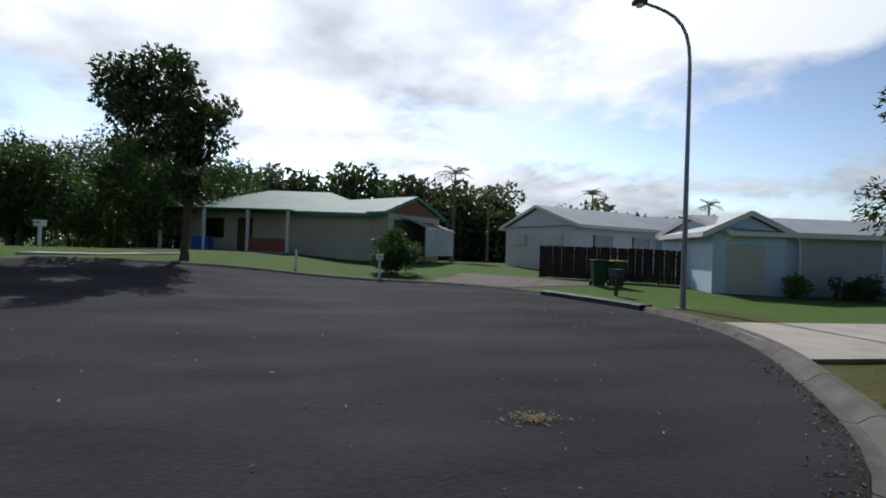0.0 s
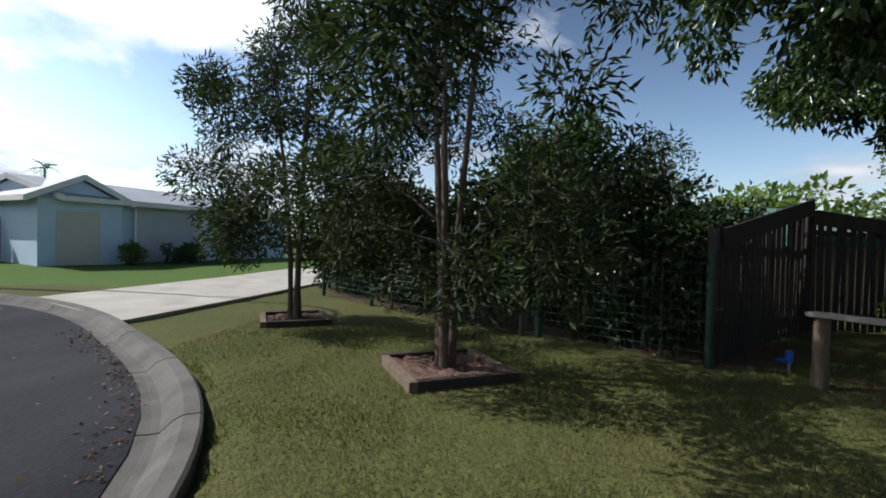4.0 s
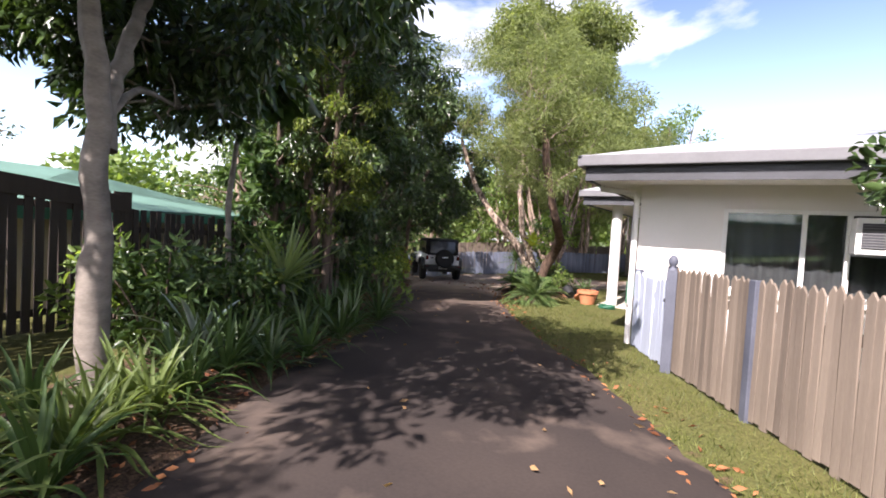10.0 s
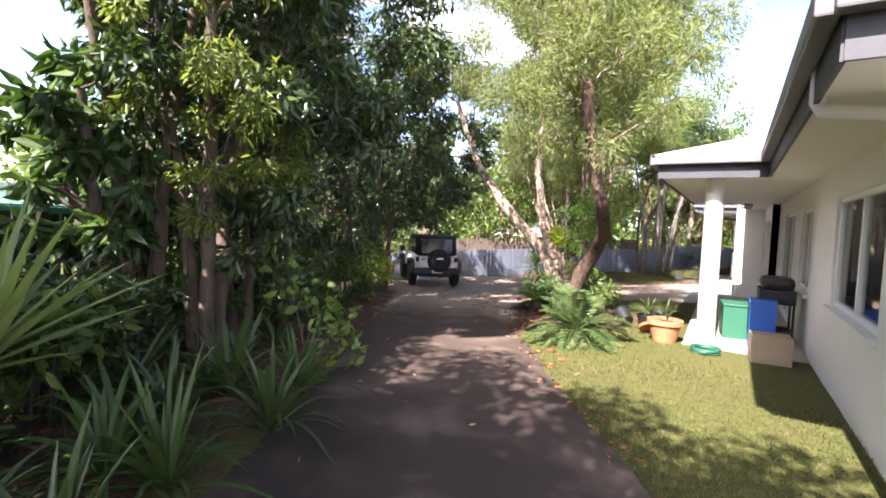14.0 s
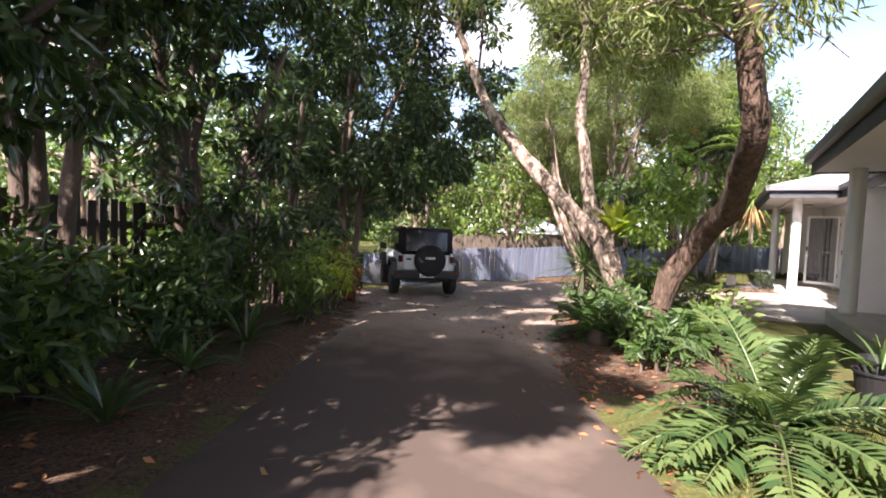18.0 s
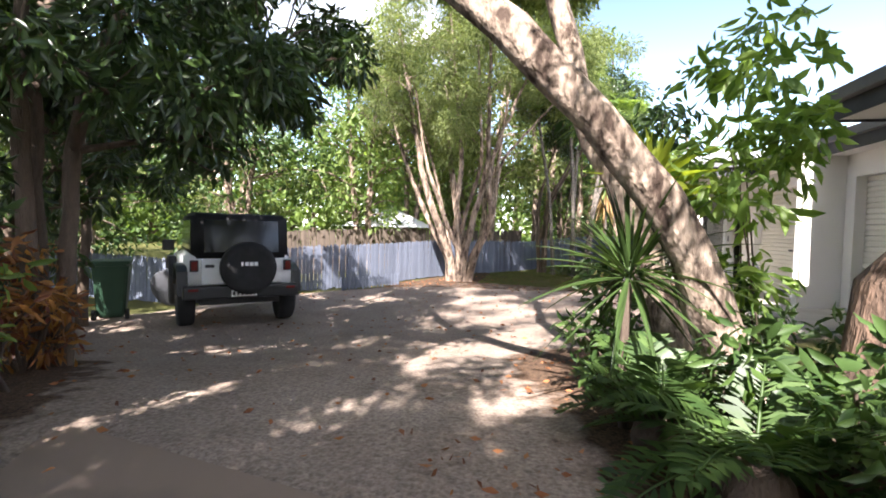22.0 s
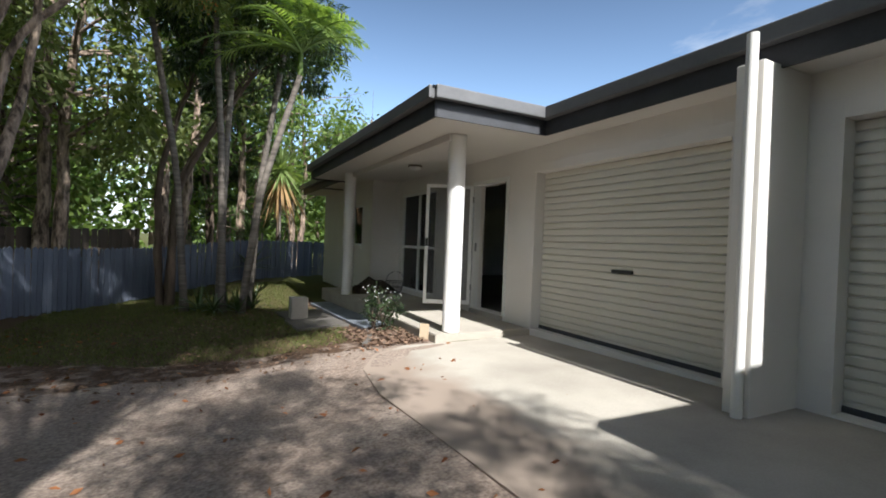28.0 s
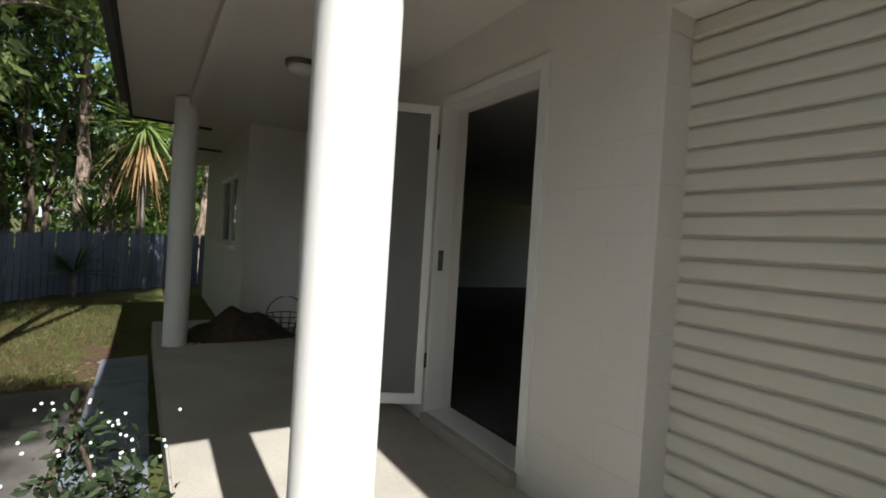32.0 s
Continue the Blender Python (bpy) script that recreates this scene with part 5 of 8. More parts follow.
# dense dark trees along the boundary
def dense_tree(x, y, tall, rad, low, seed, count, label, mat=None, length=0.165, aspect=0.34, skew=(0, 0), n=80):
    rng = np.random.default_rng(seed)
    z = ground_at(x, y)
    c = (x + skew[0], y + skew[1], z + (tall + low) / 2)
    cl = crown_clumps(c, (rad, rad, (tall - low) / 2), n, rad * 0.15, rng, 0.3)
    st = []
    for k in range(3):
        a = k * 2.2 + seed
        st.append(([(x + 0.1 * math.cos(a), y + 0.1 * math.sin(a), z - 0.05), (x + 0.25 * math.cos(a), y + 0.25 * math.sin(a), z + tall * 0.35), (x + 0.9 * math.cos(a) + skew[0], y + 0.9 * math.sin(a) + skew[1], z + tall * 0.8)], 0.085, 0.03))
    return tree("mango_tree", label, st, cl, count, length, aspect, mat or LEAF_DARK, BARK_DARK, droop=0.8, seed=seed, shell=0.4)


dense_tree(10.0, -10.4, 7.0, 2.0, 0.5, 31, 19000, "dense dark evergreen tree overhanging the driveway", skew=(-0.05, 0.0), n=110)
dense_tree(12.6, -13.6, 7.8, 2.6, 4.0, 32, 14000, "dense dark evergreen tree by the paling fence", skew=(-0.5, -0.4), n=80)
dense_tree(13.4, -17.6, 7.6, 2.9, 2.0, 33, 24000, "tall dark evergreen tree shading the yard", skew=(-0.3, -0.7), n=95)
# added tree, its crown mostly above the view, placed to shade the drive
dense_tree(9.9, -9.2, 7.0, 1.75, 4.7, 37, 12500, "leafy crown added over the driveway to shade it", skew=(-1.15, 0.5), n=44)
dense_tree(10.15, -9.0, 3.3, 0.95, 1.0, 38, 2600, "large-leaved evergreen pressing against the paling fence", LEAF_MID, 0.2, 0.42, n=44)
dense_tree(11.7, -11.9, 6.2, 1.8, 2.3, 36, 7000, "dark evergreen tree crowding the paling fence", n=70)
for k, (x, y, tall, r) in enumerate(((12.3, -13.8, 4.6, 1.25), (13.5, -16.0, 4.4, 1.25), (14.9, -18.1, 4.6, 1.4))):
    dense_tree(x, y, tall, r, 0.3, 140 + k, 3000, "bushy evergreen filling the boundary bed", n=60)
dense_tree(9.35, -9.6, 5.6, 1.3, 0.9, 34, 9000, "narrow lime-green climber-covered tree", LEAF_LIME, 0.10, 0.3, n=70)
dense_tree(15.9, -20.0, 7.0, 2.4, 2.0, 35, 12000, "dark evergreen tree behind the parked car")

dense_tree(7.6, -39.0, 7.5, 2.0, 1.0, 39, 9000, "dark weeping evergreen behind the back fence", length=0.19, aspect=0.2, n=80)
dense_tree(8.6, -33.0, 7.6, 2.0, 4.5, 44, 9500, "narrow-leaved evergreen over the palm clump", length=0.19, aspect=0.2, skew=(-1.6, 0.6), n=70)

# leaning paperbarks in the middle of the yard
rng = np.random.default_rng(41)
gz = ground_at(7.7, -17.0)
cl = crown_clumps((9.6, -17.4, 6.0), (2.6, 2.4, 2.0), 34, 0.42, rng, 0.25) + crown_clumps((7.2, -15.6, 5.2), (1.9, 2.0, 2.2), 34, 0.42, rng, 0.25) + crown_clumps((8.4, -18.6, 6.6), (2.2, 2.0, 2.0), 24, 0.42, rng) + crown_clumps((9.3, -20.0, 8.2), (2.6, 2.6, 1.4), 40, 0.5, rng) + crown_clumps((6.75, -15.0, 4.3), (1.9, 1.5, 1.9), 60, 0.38, rng, 0.15) + crown_clumps((6.0, -16.2, 5.6), (1.4, 1.4, 1.4), 16, 0.42, rng)
tree("paperbark_tree", "leaning paperbark trees with peeling pale bark and feathery foliage",
     [([(7.55, -16.95, gz - 0.05), (7.95, -16.7, 0.65), (8.35, -16.65, 1.25), (8.95, -16.5, 1.85), (10.0, -17.0, 2.95), (11.0, -17.6, 4.7)], 0.135, 0.055),
      ([(7.80, -17.28, gz - 0.05), (8.0, -17.45, 0.5), (8.13, -17.48, 0.85), (8.26, -17.5, 1.16), (8.42, -17.53, 1.45), (8.60, -17.7, 2.0), (8.75, -17.9, 2.9), (8.9, -18.4, 5.2)], 0.125, 0.05),
      ([(7.45, -16.45, gz - 0.05), (7.2, -16.5, 0.55), (6.9, -16.4, 1.05), (6.55, -15.6, 1.5), (6.5, -14.8, 1.95), (6.65, -14.5, 3.2), (6.9, -14.4, 5.0)], 0.155, 0.07, BARK_RED_SHADED)],
     cl, 84000, 0.115, 0.15, LEAF_LIGHT, BARK_PALE, droop=0.5, twigs=5, limb=0.028, seed=5, shell=0.15)

# its highest crowns, added overhead out of view to shade the porch lawn
over = bpy.data.objects["paperbark_tree"]
rng = np.random.default_rng(45)
shade_clumps = crown_clumps((8.9, -20.6, 8.7), (2.5, 3.3, 1.3), 70, 0.55, rng, 0.1)
high_shade_crown = leaf_cloud("crown", shade_clumps, 36000, 0.16, 0.34, LEAF_LIGHT, rng, 0.6, over, 0.2)
high_shade_crown.location = [-float(v) for v in over.location]
shade_clumps += crown_clumps((9.2, -23.0, 6.3), (2.5, 2.3, 0.8), 60, 0.5, rng, 0.1)
low_shade_crown = leaf_cloud("crown", shade_clumps[70:], 22000, 0.15, 0.34, LEAF_LIGHT, rng, 0.6, over, 0.2)
low_shade_crown.location = high_shade_crown.location
q = Quads()
for c in shade_clumps[::3]:
    q.add(*tube(smooth_line([(8.9, -18.4, 5.2), ((8.9 + c[0]) / 2, (-18.4 + c[1]) / 2, c[2] - 1.2), c[:3]], 8), np.linspace(0.03, 0.01, 8), 5))
limbs = mesh_part("branching", q.mesh("branching", BARK_PALE), over)
limbs.location = high_shade_crown.location

# multi-stemmed paperbark at the back of the yard
rng = np.random.default_rng(51)
bx, by = 11.15, -28.5
bz = ground_at(bx, by)
stems = []
for k, (dx, dy, top) in enumerate(((1.7, 0.5, 7.6), (0.7, -1.0, 8.5), (-0.7, 0.4, 8.0), (-1.8, 0.1, 6.6), (0.2, 1.1, 7.5), (2.4, -0.4, 6.2), (-1.3, -0.8, 7.8), (1.1, 0.9, 5.6), (-0.2, -0.3, 8.8), (-2.3, 0.6, 5.2), (1.9, -0.9, 7.0))):
    bend = rng.normal(size=(3, 2)) * (0.12, 0.12)
    stems.append(([(bx + dx * 0.14, by + dy * 0.14, bz - 0.05), (bx + dx * 0.22 + bend[0, 0], by + dy * 0.25 + bend[0, 1], bz + 0.7), (bx + dx * 0.42 + 2 * bend[1, 0], by + dy * 0.45 + 2 * bend[1, 1], bz + 1.9), (bx + dx * 0.66 - 2 * bend[2, 0], by + dy * 0.7 - 2 * bend[2, 1], bz + 3.6), (bx + dx * 1.15, by + dy * 1.2, bz + top)], 0.15 - 0.009 * k, 0.025))
# the last two clump groups are added high up to shade lawn and fence
cl = crown_clumps((bx, by, 5.9), (3.8, 3.2, 2.8), 96, 0.55, rng, 0.2) + crown_clumps((8.0, -29.6, 6.9), (2.2, 2.8, 1.6), 16, 0.55, rng, 0.1) + crown_clumps((9.6, -26.3, 7.7), (2.4, 2.0, 1.3), 10, 0.5, rng, 0.1)
tree("paperbark_tree", "old multi-stemmed paperbark with peeling bark beside the back fence", stems, cl, 95000, 0.12, 0.2, LEAF_LIGHT, BARK_OLD, droop=0.7, twigs=5, limb=0.035, seed=6, shell=0.15)

# trees over the back fence and beyond
def backdrop_tree(x, y, tall, rad, low, seed, count, mat, label, length=0.25, aspect=0.42, bark=None, n=48):
    rng = np.random.default_rng(seed + 900)
    z = ground_at(x, y) if math.hypot(x - 5, y + 8) < 60 else 0.0
    cl = crown_clumps((x, y, z + (tall + low) / 2), (rad, rad, (tall - low) / 2), n, rad * 0.3, rng, 0.3)
    st = [([(x + 0.15 * k, y, z - 0.1), (x + 0.3 * k + rng.normal() * 0.2, y + rng.normal() * 0.2, z + tall * 0.4), (x + 0.8 * k + rng.normal() * 0.4, y + rng.normal() * 0.4, z + tall * 0.85)], 0.16, 0.04) for k in (-1, 1)]
    return tree("gum_tree", label, st, cl, count, length, aspect, mat, bark or BARK_OLD, droop=0.6, seed=seed, twigs=1, shell=0.25, sides=5)


BEHIND = "leafy green tree rising behind the back fence"
for k, (x, y, tall, rad, low, mat) in enumerate([(15.5, -31.5, 9, 3.2, 1.6, LEAF_BRIGHT), (19.5, -29.5, 8, 3.0, 0.8, LEAF_MID), (23.5, -27.0, 8.5, 3.2, 0.6, LEAF_MID), (28, -24.0, 8, 3.2, 0.4, LEAF_BRIGHT),
                                                 (12.5, -36.5, 9.5, 3.4, 1.2, LEAF_LIGHT), (8.5, -40.5, 10, 3.3, 1.5, LEAF_BRIGHT), (4.2, -43.0, 9.5, 3.2, 1.0, LEAF_BRIGHT), (-0.5, -44.5, 9, 3.4, 0.8, LEAF_BRIGHT),
                                                 (17.5, -37.0, 9, 3.6, 0.5, LEAF_BRIGHT), (23, -34.0, 9, 3.6, 0.5, LEAF_LIGHT), (14.0, -41.5, 9, 3.8, 0.2, LEAF_BRIGHT), (6.5, -47, 9, 4, 0.2, LEAF_MID), (29, -31, 9, 4, 0.3, LEAF_BRIGHT), (21.0, -16.0, 9, 3.4, 0.8, LEAF_MID), (25.0, -20.0, 9, 3.6, 0.6, LEAF_BRIGHT), (20.5, -22.3, 6.5, 2.2, 1.2, LEAF_LIGHT), (11.0, -34.5, 11.5, 2.8, 3.0, LEAF_LIGHT), (8.8, -36.8, 12.0, 2.6, 3.2, LEAF_LIGHT), (6.6, -38.8, 11.5, 2.4, 3.5, LEAF_BRIGHT), (14.2, -33.5, 11.0, 2.8, 3.5, LEAF_LIGHT)]):
    backdrop_tree(x, y, tall, rad, low, k, 4300, mat, BEHIND)

# palm clump beside the porch lawn
for k, (x, y, tall, lx, ly) in enumerate(((7.06, -31.4, 5.2, -0.5, 0.2), (7.55, -31.0, 6.0, 0.3, -0.2), (8.2, -31.7, 5.6, 0.7, 0.1), (7.61, -31.5, 6.4, -0.2, -0.3), (7.25, -30.75, 4.6, -0.9, 0.3))):
    palm(x, y, ground_at(x, y), tall, k, "slender grey-trunked palm in a clump beside the lawn", 15, 2.0, (lx, ly), 0.075, LEAF_BRIGHT, k == 1)
palm(-0.6, -8.3, 0.0, 4.7, 9, "palm behind the picket fence", 14, 2.4, (0.2, 0.4), 0.11, LEAF_DARK)

# hibiscus over the picket fence
rng = np.random.default_rng(61)
shrub("hibiscus", "dark green hibiscus bush with red flowers over the fence", 0.35, -7.55, 0.0, [(*p[:2], p[2], p[3]) for p in crown_clumps((0, 0, 2.0), (1.0, 1.0, 1.2), 44, 0.38, rng, 0.2)], 7500, 0.11, 0.55, LEAF_DARK, 1, flowers=14)

# clipped hedge behind the wire fence
def hedge(points, wide, tall, count, label, seed, mat):
    rng = np.random.default_rng(seed)
    t = thing("hedge", label, "hedge", ga(*points[0]))
    line = smooth_line(points, 40)
    cl = []
    for p in line:
        for _ in range(5):
            cl.append((p[0] - points[0][0] + rng.normal() * wide * 0.35, p[1] - points[0][1] + rng.normal() * wide * 0.35, rng.uniform(0.15, tall - 0.3) + 0.12 * math.sin(p[0] * 3), 0.42))
    q = Quads()
    for c in cl[::4]:
        q.add(*tube([(c[0], c[1], -0.05), (c[0], c[1], c[2])], [0.03, 0.012], 5))
    mesh_part("stemwork", q.mesh("stemwork", BARK_DARK), t)
    leaf_cloud("foliage", cl, count, 0.11, 0.5, mat, rng, 0.2, t, 0.3)
    return t


hedge([(12.2, 4.4), (9.6, 1.3), (7.2, -1.55)], 0.9, 2.45, 34000, "tall dense dark hedge behind the wire fence", 71, LEAF_HEDGE)
hedge([(8.0, -1.2), (9.6, -3.4)], 0.7, 2.1, 7000, "dark hedge continuing behind the paling fence", 72, LEAF_HEDGE)
backdrop_tree(12.5, -0.8, 4.4, 1.5, 1.8, 60, 5000, LEAF_MID, "tree rising behind the hedge", 0.16)
backdrop_tree(27.5, -7.5, 7.2, 2.4, 3.0, 61, 2600, LEAF_FAR, "sparse tree beyond the neighbouring roof", 0.2)

# planting along the left of the driveway
rng = np.random.default_rng(81)
for k, (x, y) in enumerate([(5.15, -3.75), (5.55, -4.15), (5.0, -3.35), (5.9, -4.9), (5.55, -3.5), (5.84, -3.6), (6.1, -4.0), (5.4, -3.95), (6.0, -4.5), (6.25, -5.0), (5.75, -4.55)]):
    strap_plant("clivia", "clump of arching strap leaves at the driveway edge", *ga(x, y), 40, 0.68, 0.036, STRAP if k % 3 else LEAF_MID, k, droop=0.75, spread=(0.35, 1.35))
BED = [(6.6, -5.9), (7.0, -6.6), (7.5, -7.2), (7.7, -8.1), (8.3, -8.8), (8.7, -9.6), (9.3, -10.5), (7.3, -5.8), (7.9, -6.5), (8.3, -7.4), (8.9, -8.2), (9.8, -11.6), (10.5, -12.6), (11.0, -13.6), (11.7, -14.8), (12.2, -15.8), (10.2, -11.0), (11.2, -12.4), (12.0, -13.8)]
for k, (x, y) in enumerate(BED):
    strap_plant("bromeliad", "spiky strap-leaved plant in the leafy bed", *ga(x + rng.normal() * 0.1, y + rng.normal() * 0.1), 26, rng.uniform(0.45, 0.7), 0.045, LEAF_DARK if k % 3 else LEAF_MID, 20 + k, droop=0.45, spread=(0.3, 1.2))
strap_plant("yucca", "large yucca rosette with stiff pointed leaves", *ga(7.9, -7.4), 38, 0.95, 0.062, YUCCA, 50, droop=0.16, stem=0.62, stiff=True, spread=(0.05, 1.3))
strap_plant("agave", "blue-grey agave with curling leaves", *ga(6.95, -5.6), 16, 0.9, 0.06, leaf_material("agave_leaf", (0.10, 0.15, 0.13), (0.24, 0.30, 0.28), 0.15), 51, droop=0.6, spread=(0.5, 1.2))
for k in range(30):
    s = k / 29
    x, y = 7.0 + 5.4 * s + rng.normal() * 0.3 + 0.6, -5.1 - 9.8 * s + rng.normal() * 0.3
    shrub("understorey_shrub", "leafy green shrub in the shady bed", *ga(x, y), [(*p[:2], max(p[2], 0.12), p[3]) for p in crown_clumps((0, 0, 0.62), (0.5, 0.5, 0.6), 13, 0.22, rng, 0.1)], 650, 0.12, 0.4, (LEAF_MID, LEAF_DARK, LEAF_BRIGHT)[k % 3], 30 + k)
for k, (x, y, m) in enumerate(((11.9, -15.6, LEAF_YELLOW), (12.7, -16.6, LEAF_CROTON), (11.7, -14.9, LEAF_BRIGHT), (13.3, -17.4, LEAF_CROTON), (12.3, -16.1, LEAF_BRIGHT))):
    shrub("croton", "colourful variegated croton bush in the bed", *ga(x, y), [(*p[:2], max(p[2], 0.15), p[3]) for p in crown_clumps((0, 0, 0.6), (0.4, 0.4, 0.5), 12, 0.2, rng, 0.1)], 420, 0.13, 0.3, m, 130 + k, droop=0.3)
# low branch that leans out over the drive
shrub("low_shrub", "bright large-leaved shrub leaning over the driveway edge", *ga(8.25, -9.95), [(-0.55, 0.15, 0.55, 0.22), (-0.75, 0.2, 0.35, 0.2), (-0.3, 0.1, 0.8, 0.25), (-0.15, -0.2, 0.6, 0.3), (0.1, 0.1, 0.9, 0.3), (-0.5, -0.2, 0.3, 0.25)], 150, 0.11, 0.55, LEAF_BRIGHT, 77, droop=0.15)
# thin bare-stemmed tree by the neighbour's fence
tree("papaya_tree", "thin-stemmed papaya tree with a tuft of drooping leaves", [([ga(8.75, -7.15), (8.8, -7.1, 1.6), (8.65, -7.2, 3.3)], 0.05, 0.03)], crown_clumps((8.65, -7.2, 3.45), (0.7, 0.7, 0.25), 10, 0.3, rng), 260, 0.34, 0.6, LEAF_DARK, BARK_GREY, droop=0.6, seed=88)

# planting round the leaning paperbarks
cycad(6.35, -13.35, ground_at(6.35, -13.35), 1, "spreading green cycad with arching feather fronds", 30, 0.86, CYCAD)
for k, (x, y, l) in enumerate(((7.9, -16.1, 0.75), (8.15, -16.55, 0.62), (7.05, -15.9, 0.6))):
    cycad(x, y, ground_at(x, y), 5 + k, "ferny green cycad at the foot of the leaning trees", 16, l, LEAF_MID)
strap_plant("dracaena", "spiky dark-green dracaena rosette by the leaning trunk", *ga(8.30, -16.80), 90, 0.6, 0.028, LEAF_DARK, 60, stem=0.85, stiff=True, spread=(-0.9, 1.4), droop=0.5, bark=BARK_DARK, stem_r=0.028)
strap_plant("nest_fern", "yellow-green nest fern growing on the trunk", 8.05, -17.5, 0.98, 46, 0.5, 0.085, LEAF_YELLOW, 61, droop=0.25, spread=(0.2, 1.4), stem=0.05)
rng = np.random.default_rng(91)
for k, (x, y, r, m) in enumerate([(7.5, -15.9, 0.3, LEAF_MID), (7.8, -16.4, 0.3, LEAF_BRIGHT), (6.9, -17.1, 0.4, LEAF_MID), (7.3, -17.7, 0.4, LEAF_MID), (8.3, -17.3, 0.3, LEAF_BRIGHT), (7.7, -18.2, 0.35, LEAF_MID), (6.7, -16.3, 0.35, LEAF_BRIGHT), (7.1, -15.2, 0.3, LEAF_BRIGHT)]):
    shrub("garden_shrub", "leafy green shrub round the leaning trees", *ga(x, y), [(*p[:2], max(p[2], 0.1), p[3]) for p in crown_clumps((0, 0, 0.38), (r, r, 0.36), 9, 0.17, rng, 0.1)], 380, 0.10, 0.36, m if m is LEAF_MID else LEAF_MID if k % 3 else LEAF_BRIGHT, 50 + k)
shrub("tall_shrub", "tall thin shrub with large pointed leaves near the porch", *ga(7.35, -17.6), [(*p[:2], p[2], p[3]) for p in crown_clumps((0, 0, 1.7), (0.55, 0.6, 1.1), 26, 0.2, rng, 0.2)], 900, 0.14, 0.34, LEAF_SUN, 70, droop=0.5, stem_r=0.009, stems=3)
shrub("tall_shrub", "sparse shrub with hanging heart-shaped leaves over the path", *ga(8.1, -18.25), [(0.0, 0.0, 1.9, 0.28), (0.3, -0.1, 2.15, 0.25), (-0.3, 0.0, 2.0, 0.3), (0.2, -0.45, 2.2, 0.28), (-0.25, 0.45, 1.3, 0.25), (0.15, 0.3, 0.9, 0.22), (-0.4, -0.4, 2.3, 0.3), (0.0, 0.4, 0.55, 0.2), (-0.5, -0.8, 2.3, 0.25), (-0.33, -1.26, 1.78, 0.12), (-0.42, -1.24, 1.80, 0.12), (-0.55, -1.18, 1.80, 0.16)], 620, 0.105, 0.42, LEAF_MID, 71, droop=0.9, stem_r=0.007, stems=2)
# flowering bush and stones by the porch column
shrub("flowering_bush", "small sprawling bush with white button flowers by the porch", *ga(5.62, -27.5), [(*p[:2], max(p[2], 0.1), p[3]) for p in crown_clumps((0, 0, 0.34), (0.34, 0.4, 0.3), 16, 0.11, rng, 0.1)], 620, 0.05, 0.45, LEAF_GREY, 72)
bm = bmesh.new()
for _ in range(40):
    a, r = rng.random() * 6.28, 0.08 + 0.26 * rng.random()
    bmesh.ops.create_icosphere(bm, subdivisions=1, radius=0.007, matrix=Matrix.Translation((r * math.cos(a), r * math.sin(a), 0.42 + 0.24 * rng.random())))
part("blossom", bm, WHITE, bpy.data.objects["flowering_bush"], "white button flowers")
strap_plant("yucca", "tall shaggy yucca rising behind the back fence", *ga(5.6, -38.0), 130, 1.15, 0.065, YUCCA, 64, stem=3.6, stiff=True, spread=(-1.0, 1.3), droop=0.35, stem_r=0.09)
strap_plant("dead_leaf_skirt", "hanging skirt of dry tan yucca leaves", 5.63, -37.92, ground_at(5.6, -38.0), 34, 1.6, 0.065, LEAF_DEAD, 65, droop=0.5, spread=(-1.4, -0.7), stem=3.4, bark=BARK_DARK)
for k, (x, y, stem) in enumerate(((6.6, -36.5, 0.4), (6.1, -38.2, 1.5), (6.5, -38.0, 1.3))):
    strap_plant("garden_yucca", "dark spiky plant beside the back fence", *ga(x, y), 34, 0.85, 0.05, LEAF_DARK, 66 + k, stem=stem, stiff=True, spread=(0, 1.3), droop=0.3)

rng = np.random.default_rng(95)
for k, (x, y) in enumerate(((7.3, -30.6), (7.7, -30.75), (7.95, -31.3), (7.45, -31.2), (7.0, -31.0))):
    strap_plant("undergrowth_plant", "dark leafy sucker at the foot of the palms", *ga(x, y), 20, 0.55, 0.04, LEAF_DARK, 200 + k, droop=0.5, spread=(0.4, 1.4))
for k, (x, y) in enumerate(((6.25, -6.35), (6.65, -7.25), (6.95, -7.95), (7.3, -8.75), (7.65, -9.35), (6.05, -5.85), (6.15, -5.35), (6.45, -5.75), (6.75, -6.35), (7.2, -7.05), (7.45, -7.75), (7.9, -8.4), (8.15, -9.1), (6.9, -5.5), (7.4, -6.4), (8.5, -8.5))):
    strap_plant("lily_clump", "dense clump of dark arching leaves in the bed", *ga(x + rng.normal() * 0.08, y + rng.normal() * 0.08), 34, rng.uniform(0.6, 0.85), 0.038, LEAF_DARK if k % 2 else LEAF_MID, 220 + k, droop=0.7, spread=(0.4, 1.4))

# ---- fences ----


def along(points, step):
    """Points every step metres along a line, each with its heading."""
    P = np.asarray(points, float)
    t = np.r_[0, np.cumsum(np.linalg.norm(np.diff(P, axis=0), axis=1))]
    s = np.arange(step / 2, t[-1], step)
    xy = np.stack([np.interp(s, t, P[:, k]) for k in (0, 1)], -1)
    k = np.clip(np.searchsorted(t, s) - 1, 0, len(P) - 2)
    d = P[k + 1] - P[k]
    return xy, np.degrees(np.arctan2(d[:, 1], d[:, 0])), s / t[-1]


